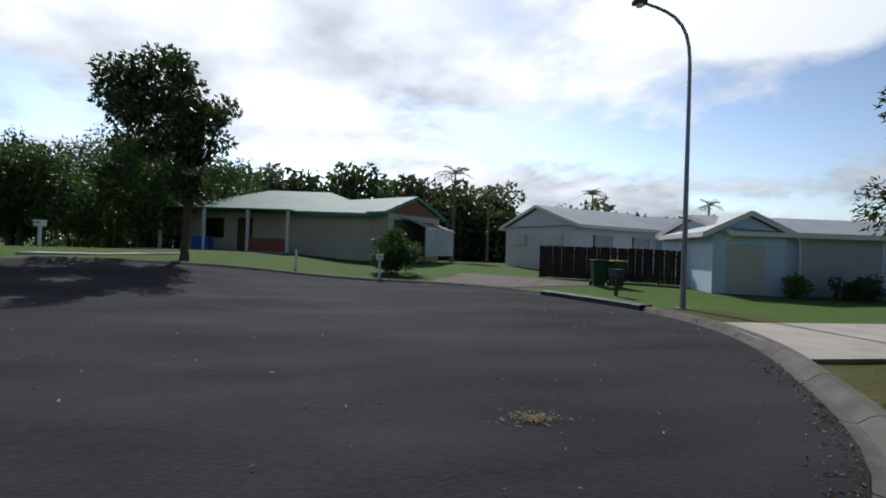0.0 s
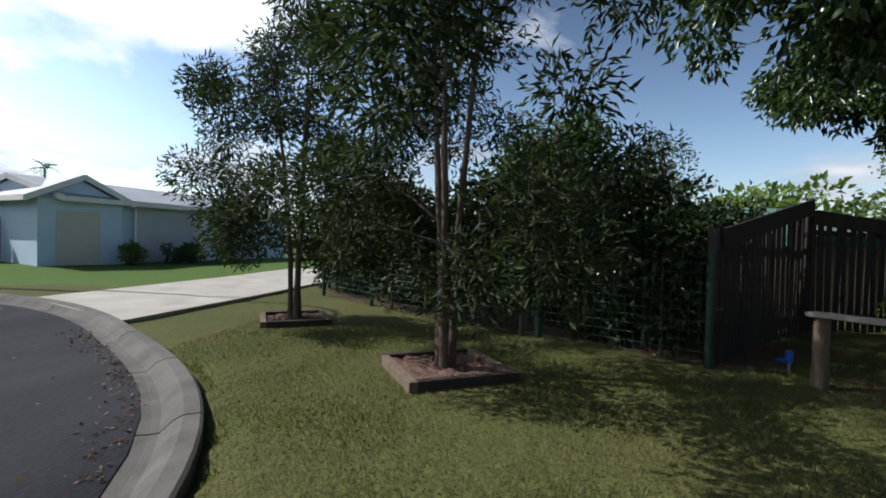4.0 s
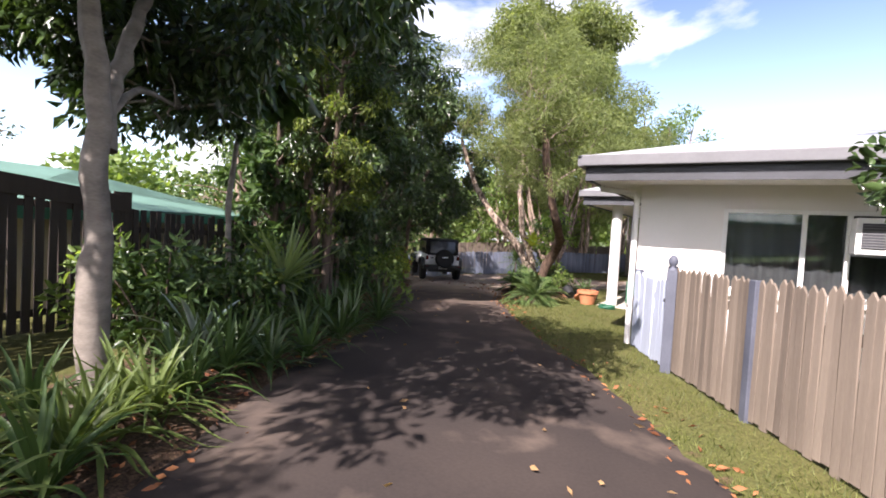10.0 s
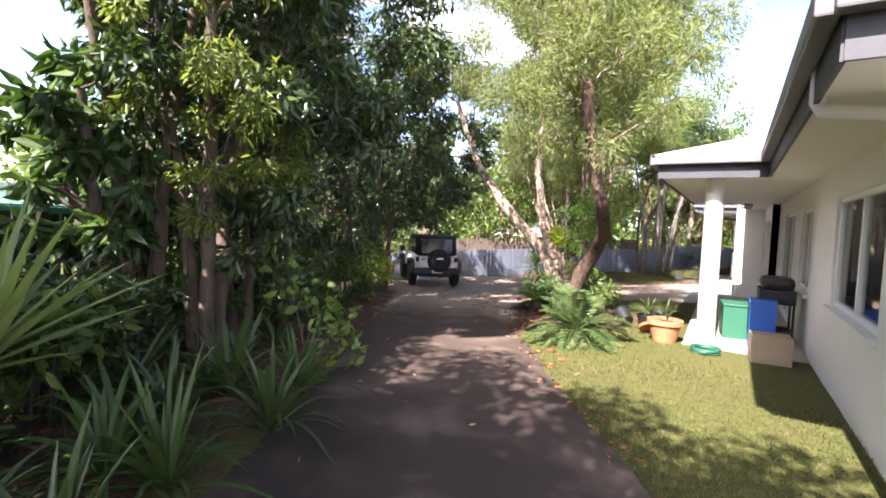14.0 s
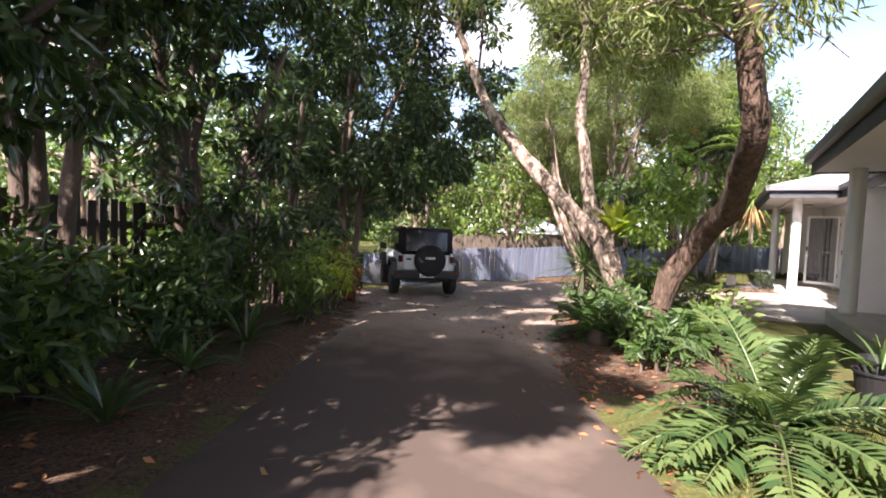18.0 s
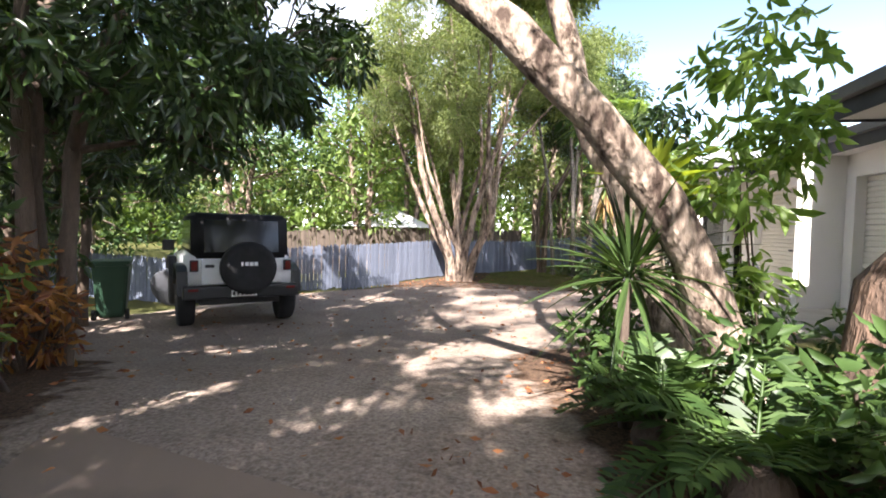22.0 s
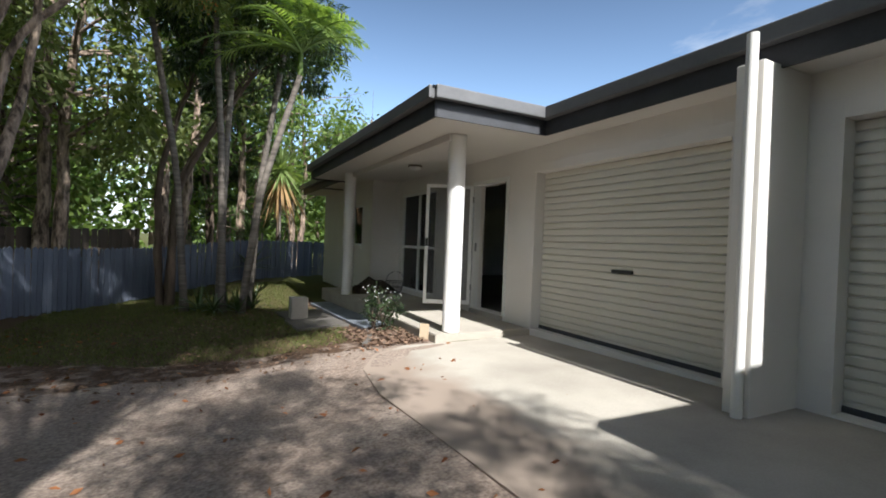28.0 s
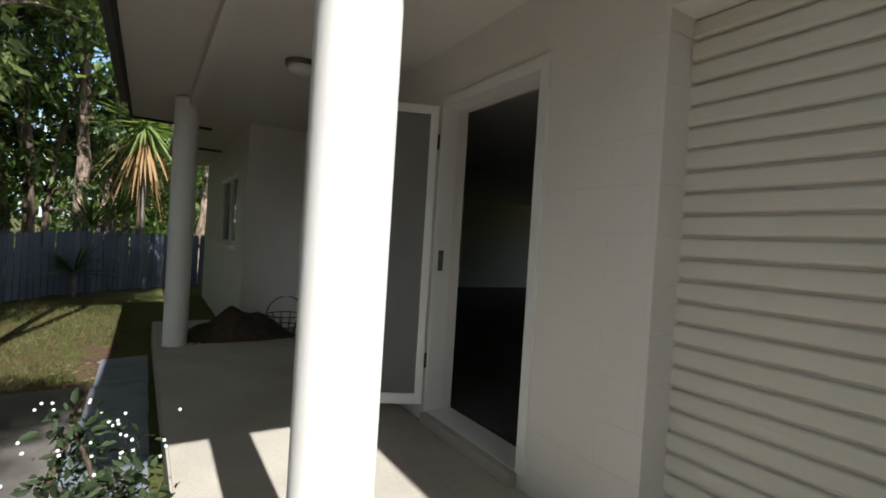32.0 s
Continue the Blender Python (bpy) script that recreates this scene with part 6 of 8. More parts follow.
def paling_mesh(name, width, tall, thick, mat, point=0.0):
    """One board, square or pointed at the top."""
    bm = bmesh.new()
    w = width / 2
    out = [(-w, 0), (w, 0), (w, tall - point), (0, tall), (-w, tall - point)] if point else [(-w, 0), (w, 0), (w, tall), (-w, tall)]
    a = [bm.verts.new((x, -thick / 2, z)) for x, z in out]
    b = [bm.verts.new((x, thick / 2, z)) for x, z in out]
    bm.faces.new(a), bm.faces.new(b)
    for k in range(len(a)):
        bm.faces.new((a[k], a[(k + 1) % len(a)], b[(k + 1) % len(a)], b[k]))
    bmesh.ops.recalc_face_normals(bm, faces=bm.faces[:])
    me = bpy.data.meshes.new(name)
    bm.to_mesh(me)
    bm.free()
    me.materials.append(mat)
    return me


def board_fence(name, label, points, width, gap, tall, mat, point=0.0, posts=2.4, post=0.09, post_tall=0.05, post_mat=None, rails=(0.3, 0.85), part_name="paling", drop=0.0, rise=0.0, post_side=0.05, wob=0.012, rail_mat=None, seed=0, rail_side=None):
    """Upright boards nailed to rails between posts, following the ground."""
    rng = np.random.default_rng(seed + 33)
    f = thing(name, label, "fence", ga(*points[0]))
    base = f.matrix_world.inverted()
    me = paling_mesh(part_name, width, tall, 0.018, mat, point)
    xy, head, s = along(points, width + gap)
    for k, ((x, y), h, u) in enumerate(zip(xy, head, s)):
        b = new(part_name, me)
        b.parent = f
        b.matrix_local = base @ pose(x, y, ground_at(x, y) + 0.03 + drop + rng.normal() * wob, rng.normal() * 0.6, rng.normal() * 0.5, h) @ Matrix.Diagonal((rng.uniform(0.94, 1.04), 1, 1 + rise * u, 1))
    q = Quads()
    P = np.asarray(points, float)
    for a, b in zip(P, P[1:]):
        d = (b - a) / np.linalg.norm(b - a)
        across = np.array([-d[1], d[0]])
        side = across * post_side
        rail_off = across * (post_side if rail_side is None else rail_side)
        n = max(1, int(round(np.linalg.norm(b - a) / posts)))
        for k in range(n + 1):
            p = a + (b - a) * k / n + side
            z = ground_at(*p)
            o = new_box(-post / 2, post / 2, -post / 2, post / 2, -0.1, tall + post_tall, bevel=0.008)
            o.transform(base @ pose(p[0], p[1], z, 0, 0, math.degrees(math.atan2(d[1], d[0]))))
            part("post", o, post_mat or mat, f)
        for r in rails:
            za, zb = ground_at(*a) + r * tall, ground_at(*b) + r * tall
            ln = float(np.linalg.norm(b - a))
            o = new_box(0, ln, -0.02, 0.02, -0.04, 0.04)
            o.transform(base @ Matrix.Translation((a[0] + rail_off[0] * 0.55, a[1] + rail_off[1] * 0.55, za)) @ Vector((b[0] - a[0], b[1] - a[1], zb - za)).to_track_quat("X", "Z").to_matrix().to_4x4())
            part("rail", o, rail_mat or mat, f)
    return f


PICKET_LINE = [(3.05, -8.88), (1.52, -6.40), (0.72, -4.20), (0.1, -2.3)]
board_fence("picket_fence", "weathered grey timber picket fence with slate-blue posts", PICKET_LINE[:2], 0.072, 0.006, 1.16, PICKET, 0.05, rise=0.06, posts=1.5, post=0.085, post_mat=BLUEPOST, post_side=0.005, rail_side=0.06, rails=(0.25, 0.8), part_name="picket", seed=1)
board_fence("picket_fence", "weathered grey timber picket fence with pointed tops", PICKET_LINE[1:3], 0.072, 0.006, 1.23, PICKET, 0.05, posts=3, post=0.08, post_side=0.06, rail_side=0.06, rails=(0.25, 0.8), part_name="picket", seed=15)
board_fence("picket_fence", "weathered grey timber picket fence running towards the street", PICKET_LINE[2:], 0.072, 0.006, 1.26, PICKET, 0.05, posts=2.2, post=0.08, post_side=0.06, rail_side=0.06, rails=(0.25, 0.8), part_name="picket", seed=16)
gate = board_fence("picket_gate", "closed pale blue picket gate against the house corner", [(3.10, -8.98), (3.60, -9.86)], 0.085, 0.006, 1.02, BLUEGATE, 0.06, posts=5, post=0.09, post_tall=0.06, post_mat=BLUEPOST, post_side=-0.05, rail_side=-0.06, rails=(0.2, 0.78), part_name="picket", seed=2)
part("latch", new_box(-0.02, 0.03, 0.02, 0.05, 0.78, 0.82, bevel=0.004), BLACK, gate, "black gate latch")
fin = thing("gate_post", "slate-blue gate post with a turned ball finial", "post", ga(3.04, -8.80))
part("shaft", new_box(-0.055, 0.055, -0.055, 0.055, -0.1, 1.16, bevel=0.008), BLUEPOST, fin)
part("finial", lathe([(0.0, 1.34), (0.03, 1.33), (0.055, 1.28), (0.045, 1.23), (0.02, 1.205), (0.04, 1.19), (0.06, 1.16), (0.055, 1.15)][::-1], 20), BLUEPOST, fin, smooth=True)

board_fence("paling_fence", "dark-stained gappy paling fence, raking up to the corner", [(6.42, -1.90), (8.95, -4.20)], 0.095, 0.022, 1.36, DARKFENCE, 0, rise=0.42, posts=2.6, post=0.11, rails=(0.22, 0.9), seed=3, post_side=0.06)
board_fence("paling_fence", "dark-stained paling fence along the planted bed", [(9.6, -6.2), (10.6, -8.6), (11.6, -11.0), (12.6, -13.5), (14.0, -16.5), (16.2, -19.2)], 0.095, 0.045, 1.5, DARKFENCE, 0, posts=2.5, post=0.10, rails=(0.15, 0.84), seed=4, post_side=0.06)
board_fence("paling_fence", "dark-stained gappy paling fence beside the tree", [(8.95, -4.20), (9.55, -6.12)], 0.095, 0.04, 1.72, DARKFENCE, 0, posts=2.5, post=0.11, rails=(0.15, 0.88), seed=14, post_side=0.06)
board_fence("back_fence", "blue-grey painted paling fence closing the yard", [(26, -24.0), (20.5, -24.6), (16.6, -25.1), (14.5, -26.0), (13.2, -27.9), (11.6, -30.3), (8.4, -35.4), (4.5, -38.2), (1.5, -39.0)], 0.092, 0.014, 1.22, BACKFENCE, 0.045, posts=2.4, post=0.09, post_tall=-0.05, rails=(0.22, 0.8), seed=5, post_side=0.06)
back = board_fence("low_fence", "low picket edging in front of the back fence", [(13.9, -25.9), (12.8, -27.4)], 0.06, 0.05, 0.34, BACKFENCE, 0.04, posts=1.6, post=0.06, post_tall=0, rails=(0.3, 0.75), part_name="picket", seed=6)

# capping boards along the tops of the raking fence
for (xa, ya, ha), (xb, yb, hb), owner in (((6.42, -1.90, 1.30), (8.95, -4.20, 1.90), 0), ((8.95, -4.20, 1.74), (9.55, -6.12, 1.6), 2)):
    f = [o for o in bpy.data.objects if o.name.startswith("paling_fence")][owner]
    a, b = Vector(ga(xa, ya, ha)), Vector(ga(xb, yb, hb))
    d = b - a
    o = new_box(0, d.length, -0.045, -0.015, -0.11, 0.11, bevel=0.006)
    o.transform(f.matrix_world.inverted() @ Matrix.Translation(a) @ d.to_track_quat("X", "Z").to_matrix().to_4x4())
    part("capping_board", o, DARKFENCE, f, "wide dark capping board")

# green wire fence before the hedge
wire = thing("wire_fence", "green steel post and wire mesh fence", "fence", ga(6.22, -1.73))
wb = wire.matrix_world.inverted()
WL = [(6.22, -1.73), (7.45, -0.13), (8.64, 1.38), (10.94, 4.2)]
for a in [(6.22, -1.73), (7.45, -0.13), (8.64, 1.38), (9.8, 2.8), (10.94, 4.2)]:
    o = cylinder(bmesh.new(), wb @ Vector(ga(*a, -0.1)), wb @ Vector(ga(*a, 1.18)), 0.038, sides=12)
    part("post", o, LEAFGREEN_WIRE, wire, "green steel fence post")
q = Quads()
line = smooth_line(WL, 80)
line3 = np.concatenate([line, height(line[:, 0], line[:, 1])[:, None]], 1) - np.array(wire.location)
for z in np.linspace(0.05, 1.05, 11):
    q.add(*tube(line3[::4] + (0, 0, z), 0.004, 4))
for p in line3[:]:
    q.add(*tube([p + (0, 0, 0.03), p + (0, 0, 1.06)], 0.0035, 4))
tagged(mesh_part("wire_mesh", q.mesh("wire_mesh", LEAFGREEN_WIRE), wire, "welded wire mesh"), kind="stuff")

# log rail at the drive
rail = thing("log_rail", "low log barrier with a silvered plank on two posts", "barrier", ga(5.70, -2.40))
rb = rail.matrix_world.inverted()
for p in ((5.74, -2.46), (5.10, -2.96)):
    o = cylinder(bmesh.new(), (0, 0, -0.1), (0, 0, 0.62), 0.066, 0.060, 14)
    bmesh.ops.bevel(o, geom=[e for e in o.edges if min(v.co.z for v in e.verts) > 0.6], offset=0.01, segments=2, affect="EDGES")
    o.transform(rb @ Matrix.Translation(ga(*p)))
    part("post", o, TIMBER, rail, "round log post")
d = Vector((5.04 - 5.80, -3.0 + 2.41, 0))
o = new_box(-0.02, d.length + 0.02, -0.08, 0.08, 0.62, 0.66, bevel=0.008)
o.transform(rb @ Matrix.Translation(ga(5.80, -2.41)) @ d.to_track_quat("X", "Z").to_matrix().to_4x4())
part("plank", o, RAILTOP, rail, "weathered silver-grey plank")

# garden tap with a blue handle
tap = thing("garden_tap", "garden tap with a blue plastic hose fitting", "tap", ga(6.2, -2.46))
part("pipe", cylinder(bmesh.new(), (0, 0, -0.1), (0, 0, 0.15), 0.014), GALV, tap)
o = cylinder(bmesh.new(), (-0.02, 0, 0.12), (0.16, 0.02, 0.08), 0.028, 0.02)
cylinder(o, (0, 0, 0.14), (0, 0, 0.22), 0.035, 0.03)
part("fitting", o, BLUEP, tap, "blue plastic hose fitting")

# ---- the parked four-wheel drive ----
JX, JY = 13.42, -20.72
jeep = thing("four_wheel_drive", "white boxy four-wheel drive with black hardtop and spare wheel, parked", "car", (JX, JY, ground_at(JX, JY)), turn=math.degrees(math.atan2(-0.72, 0.69)) - 90)
# local: y ahead, x right; the tail is at y = 0


def side_shape(outline, x0, x1, bevel=0.03):
    bm = bmesh.new()
    a = [bm.verts.new((x0, y, z)) for y, z in outline]
    b = [bm.verts.new((x1, y, z)) for y, z in outline]
    bm.faces.new(a), bm.faces.new(b)
    for k in range(len(a)):
        bm.faces.new((a[k], a[(k + 1) % len(a)], b[(k + 1) % len(a)], b[k]))
    bmesh.ops.recalc_face_normals(bm, faces=bm.faces[:])
    if bevel:
        bmesh.ops.bevel(bm, geom=bm.edges[:], offset=bevel, segments=2, affect="EDGES")
    return bm


part("body", side_shape([(0.08, 0.62), (0.08, 1.14), (2.3, 1.16), (2.5, 1.12), (3.75, 1.06), (3.8, 0.62)], -0.78, 0.78, 0.04), CARWHITE, jeep, "white steel body tub and bonnet", True)
part("hardtop", side_shape([(0.06, 1.12), (0.16, 1.80), (0.26, 1.84), (1.9, 1.84), (2.05, 1.80), (2.42, 1.15)], -0.72, 0.72, 0.05), HARDTOP, jeep, "textured black hardtop", True)
part("rear_window", side_shape([(0.052, 1.22), (0.132, 1.73), (0.15, 1.73), (0.07, 1.22)], -0.56, 0.56, 0.006), DARKGLASS, jeep, "tinted rear window")
for sx in (-1, 1):
    part("side_window", side_shape([(0.3, 1.24), (0.36, 1.72), (1.8, 1.72), (2.1, 1.24)], sx * 0.722, sx * 0.732, 0.003), DARKGLASS, jeep, "tinted side window")
    part("tail_light", new_box(sx * 0.70 - 0.06, sx * 0.70 + 0.06, 0.02, 0.075, 0.92, 1.10, bevel=0.01), BLACK, jeep, "black-framed square tail light")
    part("lens", new_box(sx * 0.70 - 0.042, sx * 0.70 + 0.042, 0.008, 0.022, 0.94, 1.08, bevel=0.006), LAMPRED, jeep, "red tail-light lens")
    part("flare", side_shape([(0.05, 0.55), (0.12, 0.92), (0.35, 1.0), (0.95, 1.0), (1.2, 0.62), (1.12, 0.62), (0.9, 0.93), (0.4, 0.93), (0.22, 0.85), (0.14, 0.55)], sx * 0.78, sx * 0.93, 0.012), BLACK, jeep, "black plastic wheel-arch flare")
    part("flare", side_shape([(2.6, 0.62), (2.85, 1.0), (3.4, 1.0), (3.75, 0.72), (3.7, 0.68), (3.38, 0.93), (2.9, 0.93), (2.7, 0.62)], sx * 0.78, sx * 0.93, 0.012), BLACK, jeep, "black plastic wheel-arch flare")
    part("mirror", new_box(sx * 0.95 - 0.1, sx * 0.95 + 0.1, 2.2, 2.28, 1.15, 1.35, bevel=0.03), BLACK, jeep, "black door mirror")
    part("reflector", new_box(sx * 0.72 - 0.07, sx * 0.72 + 0.07, -0.098, -0.09, 0.63, 0.67, bevel=0.003), LAMPRED, jeep, "red bumper reflector")
part("rear_bumper", new_box(-0.86, 0.86, -0.09, 0.12, 0.50, 0.70, bevel=0.03), BLACK, jeep, "black plastic rear bumper")
part("tailgate", new_box(-0.60, 0.60, 0.04, 0.085, 0.72, 1.12, bevel=0.012), CARWHITE, jeep, "white swing tailgate")
part("tailgate_handle", new_box(-0.55, -0.42, 0.018, 0.042, 0.98, 1.03, bevel=0.006), BLACK, jeep)
part("number_plate", new_box(-0.19, 0.19, -0.102, -0.094, 0.53, 0.63, bevel=0.003), WHITE, jeep, "white number plate")
for k in range(6):
    x = -0.15 + k * 0.06
    part("plate_character", new_box(x - 0.016, x + 0.016, -0.106, -0.103, 0.55, 0.61), BLACK, jeep)
part("underbody", new_box(-0.6, 0.6, 0.15, 3.7, 0.38, 0.64), BLACK, jeep)
part("wiper", new_box(-0.03, 0.25, 0.03, 0.045, 1.26, 1.28), BLACK, jeep)


def wheel(x, y, z, r=0.40, wide=0.26, axis="x", cover=False):
    prof = [(r * 0.58, -wide / 2 + 0.01), (r * 0.72, -wide / 2), (r * 0.93, -wide / 2 + 0.01), (r, -wide / 2 + 0.05), (r, wide / 2 - 0.05), (r * 0.93, wide / 2 - 0.01), (r * 0.72, wide / 2), (r * 0.58, wide / 2 - 0.01)]
    w = lathe(prof, 32)
    m = pose(x, y, z) @ (pose(0, 0, 0, 0, 90) if axis == "x" else pose(0, 0, 0, 90))
    w.transform(m)
    tyre = part("wheel", w, RUBBER, jeep, "chunky black tyre on its wheel", True)
    rim = lathe([(0.0, -wide * 0.30), (r * 0.18, -wide * 0.32), (r * 0.3, -wide * 0.22), (r * 0.52, -wide * 0.28), (r * 0.585, -wide * 0.4), (r * 0.585, wide * 0.4), (r * 0.3, wide * 0.25), (0.0, wide * 0.3)], 24)
    rim.transform(m)
    part("rim", rim, BLACK if cover else STEEL, tyre, "spare wheel cover" if cover else "grey alloy rim", True)
    return tyre


for sx in (-1, 1):
    wheel(sx * 0.78, 0.62, 0.40), wheel(sx * 0.78, 3.05, 0.40)
wheel(0.06, -0.10, 0.98, 0.415, 0.25, "y", True)
for k, wdt in enumerate((0.03, 0.055, 0.055, 0.055)):
    x = -0.055 + k * 0.068
    part("emblem", new_box(x - wdt / 2, x + wdt / 2, -0.231, -0.223, 1.02, 1.08, bevel=0.004), WHITE, jeep, "pale raised lettering bar")

# ---- things about the yard ----


def terracotta_pot(x, y, z, r, tall, label, plant=True, seed=0):
    p = thing("flower_pot", label, "flower pot", (x, y, z))
    part("pot", lathe([(r * 0.62, 0), (r * 0.88, tall * 0.78), (r * 0.88, tall * 0.8), (r, tall * 0.8), (r, tall), (r * 0.88, tall), (r * 0.84, tall * 0.85), (0.0, tall * 0.85)], 28), TERRACOTTA, p, smooth=False)
    part("soil", lathe([(0, tall * 0.86), (r * 0.84, tall * 0.86), (r * 0.84, tall * 0.855)], 20), MULCH, p)
    return p


terracotta_pot(*ga(5.28, -13.95), 0.24, 0.32, "terracotta pot with a small plant by the porch")
terracotta_pot(*ga(5.36, -14.55), 0.17, 0.24, "smaller terracotta pot by the porch")
for k, (x, y, r, tall, tilt) in enumerate(((5.62, -14.75, 0.16, 0.26, 0), (5.95, -14.9, 0.14, 0.24, 62), (5.5, -15.25, 0.17, 0.28, 0))):
    b = thing("nursery_pot", "black plastic nursery pot standing beside the porch", "plant pot", ga(x, y, 0.0))
    bm = lathe([(0.0, 0.0), (r * 0.75, 0.0), (r, tall), (r * 1.06, tall), (r * 1.06, tall - 0.02), (r * 0.98, tall - 0.02), (r * 0.72, 0.02), (0.0, 0.02)], 22)
    bm.transform(pose(0, 0, r * 0.8 if tilt else 0, tilt, 0, 40 * k))
    part("shell", bm, BLACK, b)
strap_plant("potted_sprig", "straggly green plant in a black pot", 5.62, -14.75, ground_at(5.62, -14.75) + 0.2, 16, 0.4, 0.025, LEAF_MID, 92, spread=(0.5, 1.4), droop=0.5)
saucer = thing("pot_saucer", "broken terracotta saucer tipped against the pots", "saucer", ga(5.5, -14.4, 0.1), turn=30)
bm = lathe([(0.0, 0.0), (0.19, 0.0), (0.21, 0.035), (0.2, 0.035), (0.18, 0.012), (0.0, 0.012)], 24)
bm.transform(pose(0, 0, 0, 35))
part("dish", bm, TERRACOTTA, saucer)
strap_plant("pot_plant", "grassy plant growing in a terracotta pot", 5.28, -13.95, ground_at(5.28, -13.95) + 0.27, 14, 0.3, 0.02, LEAF_MID, 90, spread=(0.6, 1.4))


def crate(name, label, category, x, y, z, w, d, h, mat, turn=0, lid=False):
    c = thing(name, label, category, (x, y, z), turn=turn)
    t = 0.012
    for b in ((-w / 2, w / 2, -d / 2, -d / 2 + t), (-w / 2, w / 2, d / 2 - t, d / 2), (-w / 2, -w / 2 + t, -d / 2 + t, d / 2 - t), (w / 2 - t, w / 2, -d / 2 + t, d / 2 - t)):
        part("side", new_box(*b, 0, h, bevel=0.003), mat, c)
    part("base", new_box(-w / 2 + t, w / 2 - t, -d / 2 + t, d / 2 - t, 0, 0.015), mat, c)
    if lid:
        part("lid", new_box(-w / 2 - 0.015, w / 2 + 0.015, -d / 2 - 0.015, d / 2 + 0.015, h, h + 0.03, bevel=0.006), mat, c)
    return c


PZ = -0.06
crate("storage_tub", "green plastic storage tub on the porch", "storage tub", 4.40, -15.0, PZ, 0.42, 0.5, 0.48, GREENP, 6, True)
crate("cardboard_box", "open tan cardboard box by the porch edge", "box", 4.06, -13.62, ground_at(4.06, -13.62) + 0.0, 0.42, 0.34, 0.34, CARD, 4)
crate("toolbox", "blue plastic toolbox on the tub", "toolbox", 4.12, -14.5, PZ, 0.3, 0.45, 0.62, BLUEP, 0, True)
grill = thing("kettle_barbecue", "black barbecue with wheels under the porch", "barbecue", (3.95, -14.95, PZ))
for sx, sy in ((-0.2, -0.25), (0.2, -0.25), (-0.2, 0.25), (0.2, 0.25)):
    part("leg", new_box(sx - 0.015, sx + 0.015, sy - 0.015, sy + 0.015, 0, 0.6), BLACK, grill)
part("firebox", new_box(-0.22, 0.22, -0.32, 0.32, 0.58, 0.78, bevel=0.02), BLACK, grill)
part("hood", new_box(-0.2, 0.2, -0.3, 0.3, 0.785, 0.95, bevel=0.07), BLACK, grill)
part("shelf", new_box(-0.2, 0.2, -0.28, 0.28, 0.18, 0.2), BARK_DARK, grill)
part("handle", cylinder(bmesh.new(), (0.22, -0.2, 0.88), (0.22, 0.2, 0.88), 0.012), STEEL, grill)
hose = thing("garden_hose", "loose coil of green garden hose on the grass", "hose", ga(4.75, -13.55))
q = Quads()
s = np.linspace(0, 5 * 2 * math.pi, 160)
q.add(*tube(np.stack([(0.16 + 0.02 * np.sin(s * 0.7)) * np.cos(s), (0.16 + 0.02 * np.cos(s * 0.9)) * np.sin(s), 0.02 + 0.012 * (s / 6.28)], -1), 0.011, 6))
mesh_part("coil", q.mesh("coil", GREENP), hose)

ac = thing("air_conditioner", "white window air conditioner above the fence", "air conditioner", (1.10, -9.97, 1.45))
part("case", new_box(-0.22, 0.24, -0.1, 0.30, 0.0, 0.40, bevel=0.012), WHITE, ac)
part("grille", new_box(-0.17, 0.19, 0.302, 0.31, 0.06, 0.34), FASCIA, ac, "dark grille")
for k in range(9):
    part("fin", new_box(-0.17, 0.19, 0.311, 0.318, 0.07 + k * 0.03, 0.08 + k * 0.03), GUTTER, ac)
part("bracket", new_box(-0.2, 0.22, 0.0, 0.25, -0.03, -0.004), GALV, ac)

block = thing("concrete_block", "pale concrete block standing on the lawn edge", "block", ga(6.42, -29.38, 0.04))
part("body", new_box(-0.14, 0.14, -0.14, 0.14, -0.01, 0.36, bevel=0.02), CONCRETE, block)
stones = np.random.default_rng(5)
for k in range(26):
    x, y = 5.42 + stones.random() * 0.5, -26.55 - stones.random() * 0.95
    bm = bmesh.new()
    bmesh.ops.create_icosphere(bm, subdivisions=2, radius=1.0)
    for v in bm.verts:
        v.co *= 1 + 0.25 * noise.noise(v.co * 1.3 + Vector((k * 3.1, 0, 0)))
    r = 0.022 + 0.035 * stones.random()
    bm.transform(pose(0, 0, r * 0.35, 0, 0, stones.random() * 180) @ Matrix.Diagonal((r, r * 0.8, r * 0.6, 1)))
    s_ = thing("garden_stone", "rounded tan garden stone by the porch", "stone", ga(x, y), "stones by the porch")
    part("stone", bm, STONE, s_, smooth=True)
card = thing("tilted_tile", "pale broken tile leaning on the porch column", "tile", (5.36, -26.52, ground_at(5.36, -26.52) + 0.02), turn=-35)
o = new_box(-0.06, 0.06, -0.008, 0.008, 0, 0.2, bevel=0.003)
o.transform(pose(0, 0, 0, 14))
part("sheet", o, CARD, card)
heap = thing("mulch_heap", "low heap of dark garden mulch at the porch end", "heap", (4.52, -31.12, SLAB_Z))
bm = bmesh.new()
bmesh.ops.create_grid(bm, x_segments=30, y_segments=18, size=1.0)
for v in bm.verts:
    r = min(1.0, math.hypot(v.co.x, v.co.y))
    v.co.z = 0.32 * (1 - r ** 1.6) * (1 + 0.35 * noise.noise(v.co * 3.1)) + 0.012 * noise.noise(v.co * 22)
    v.co.x, v.co.y = v.co.x * 0.62, v.co.y * 0.30
part("mulch", bm, HEAP, heap, smooth=True)
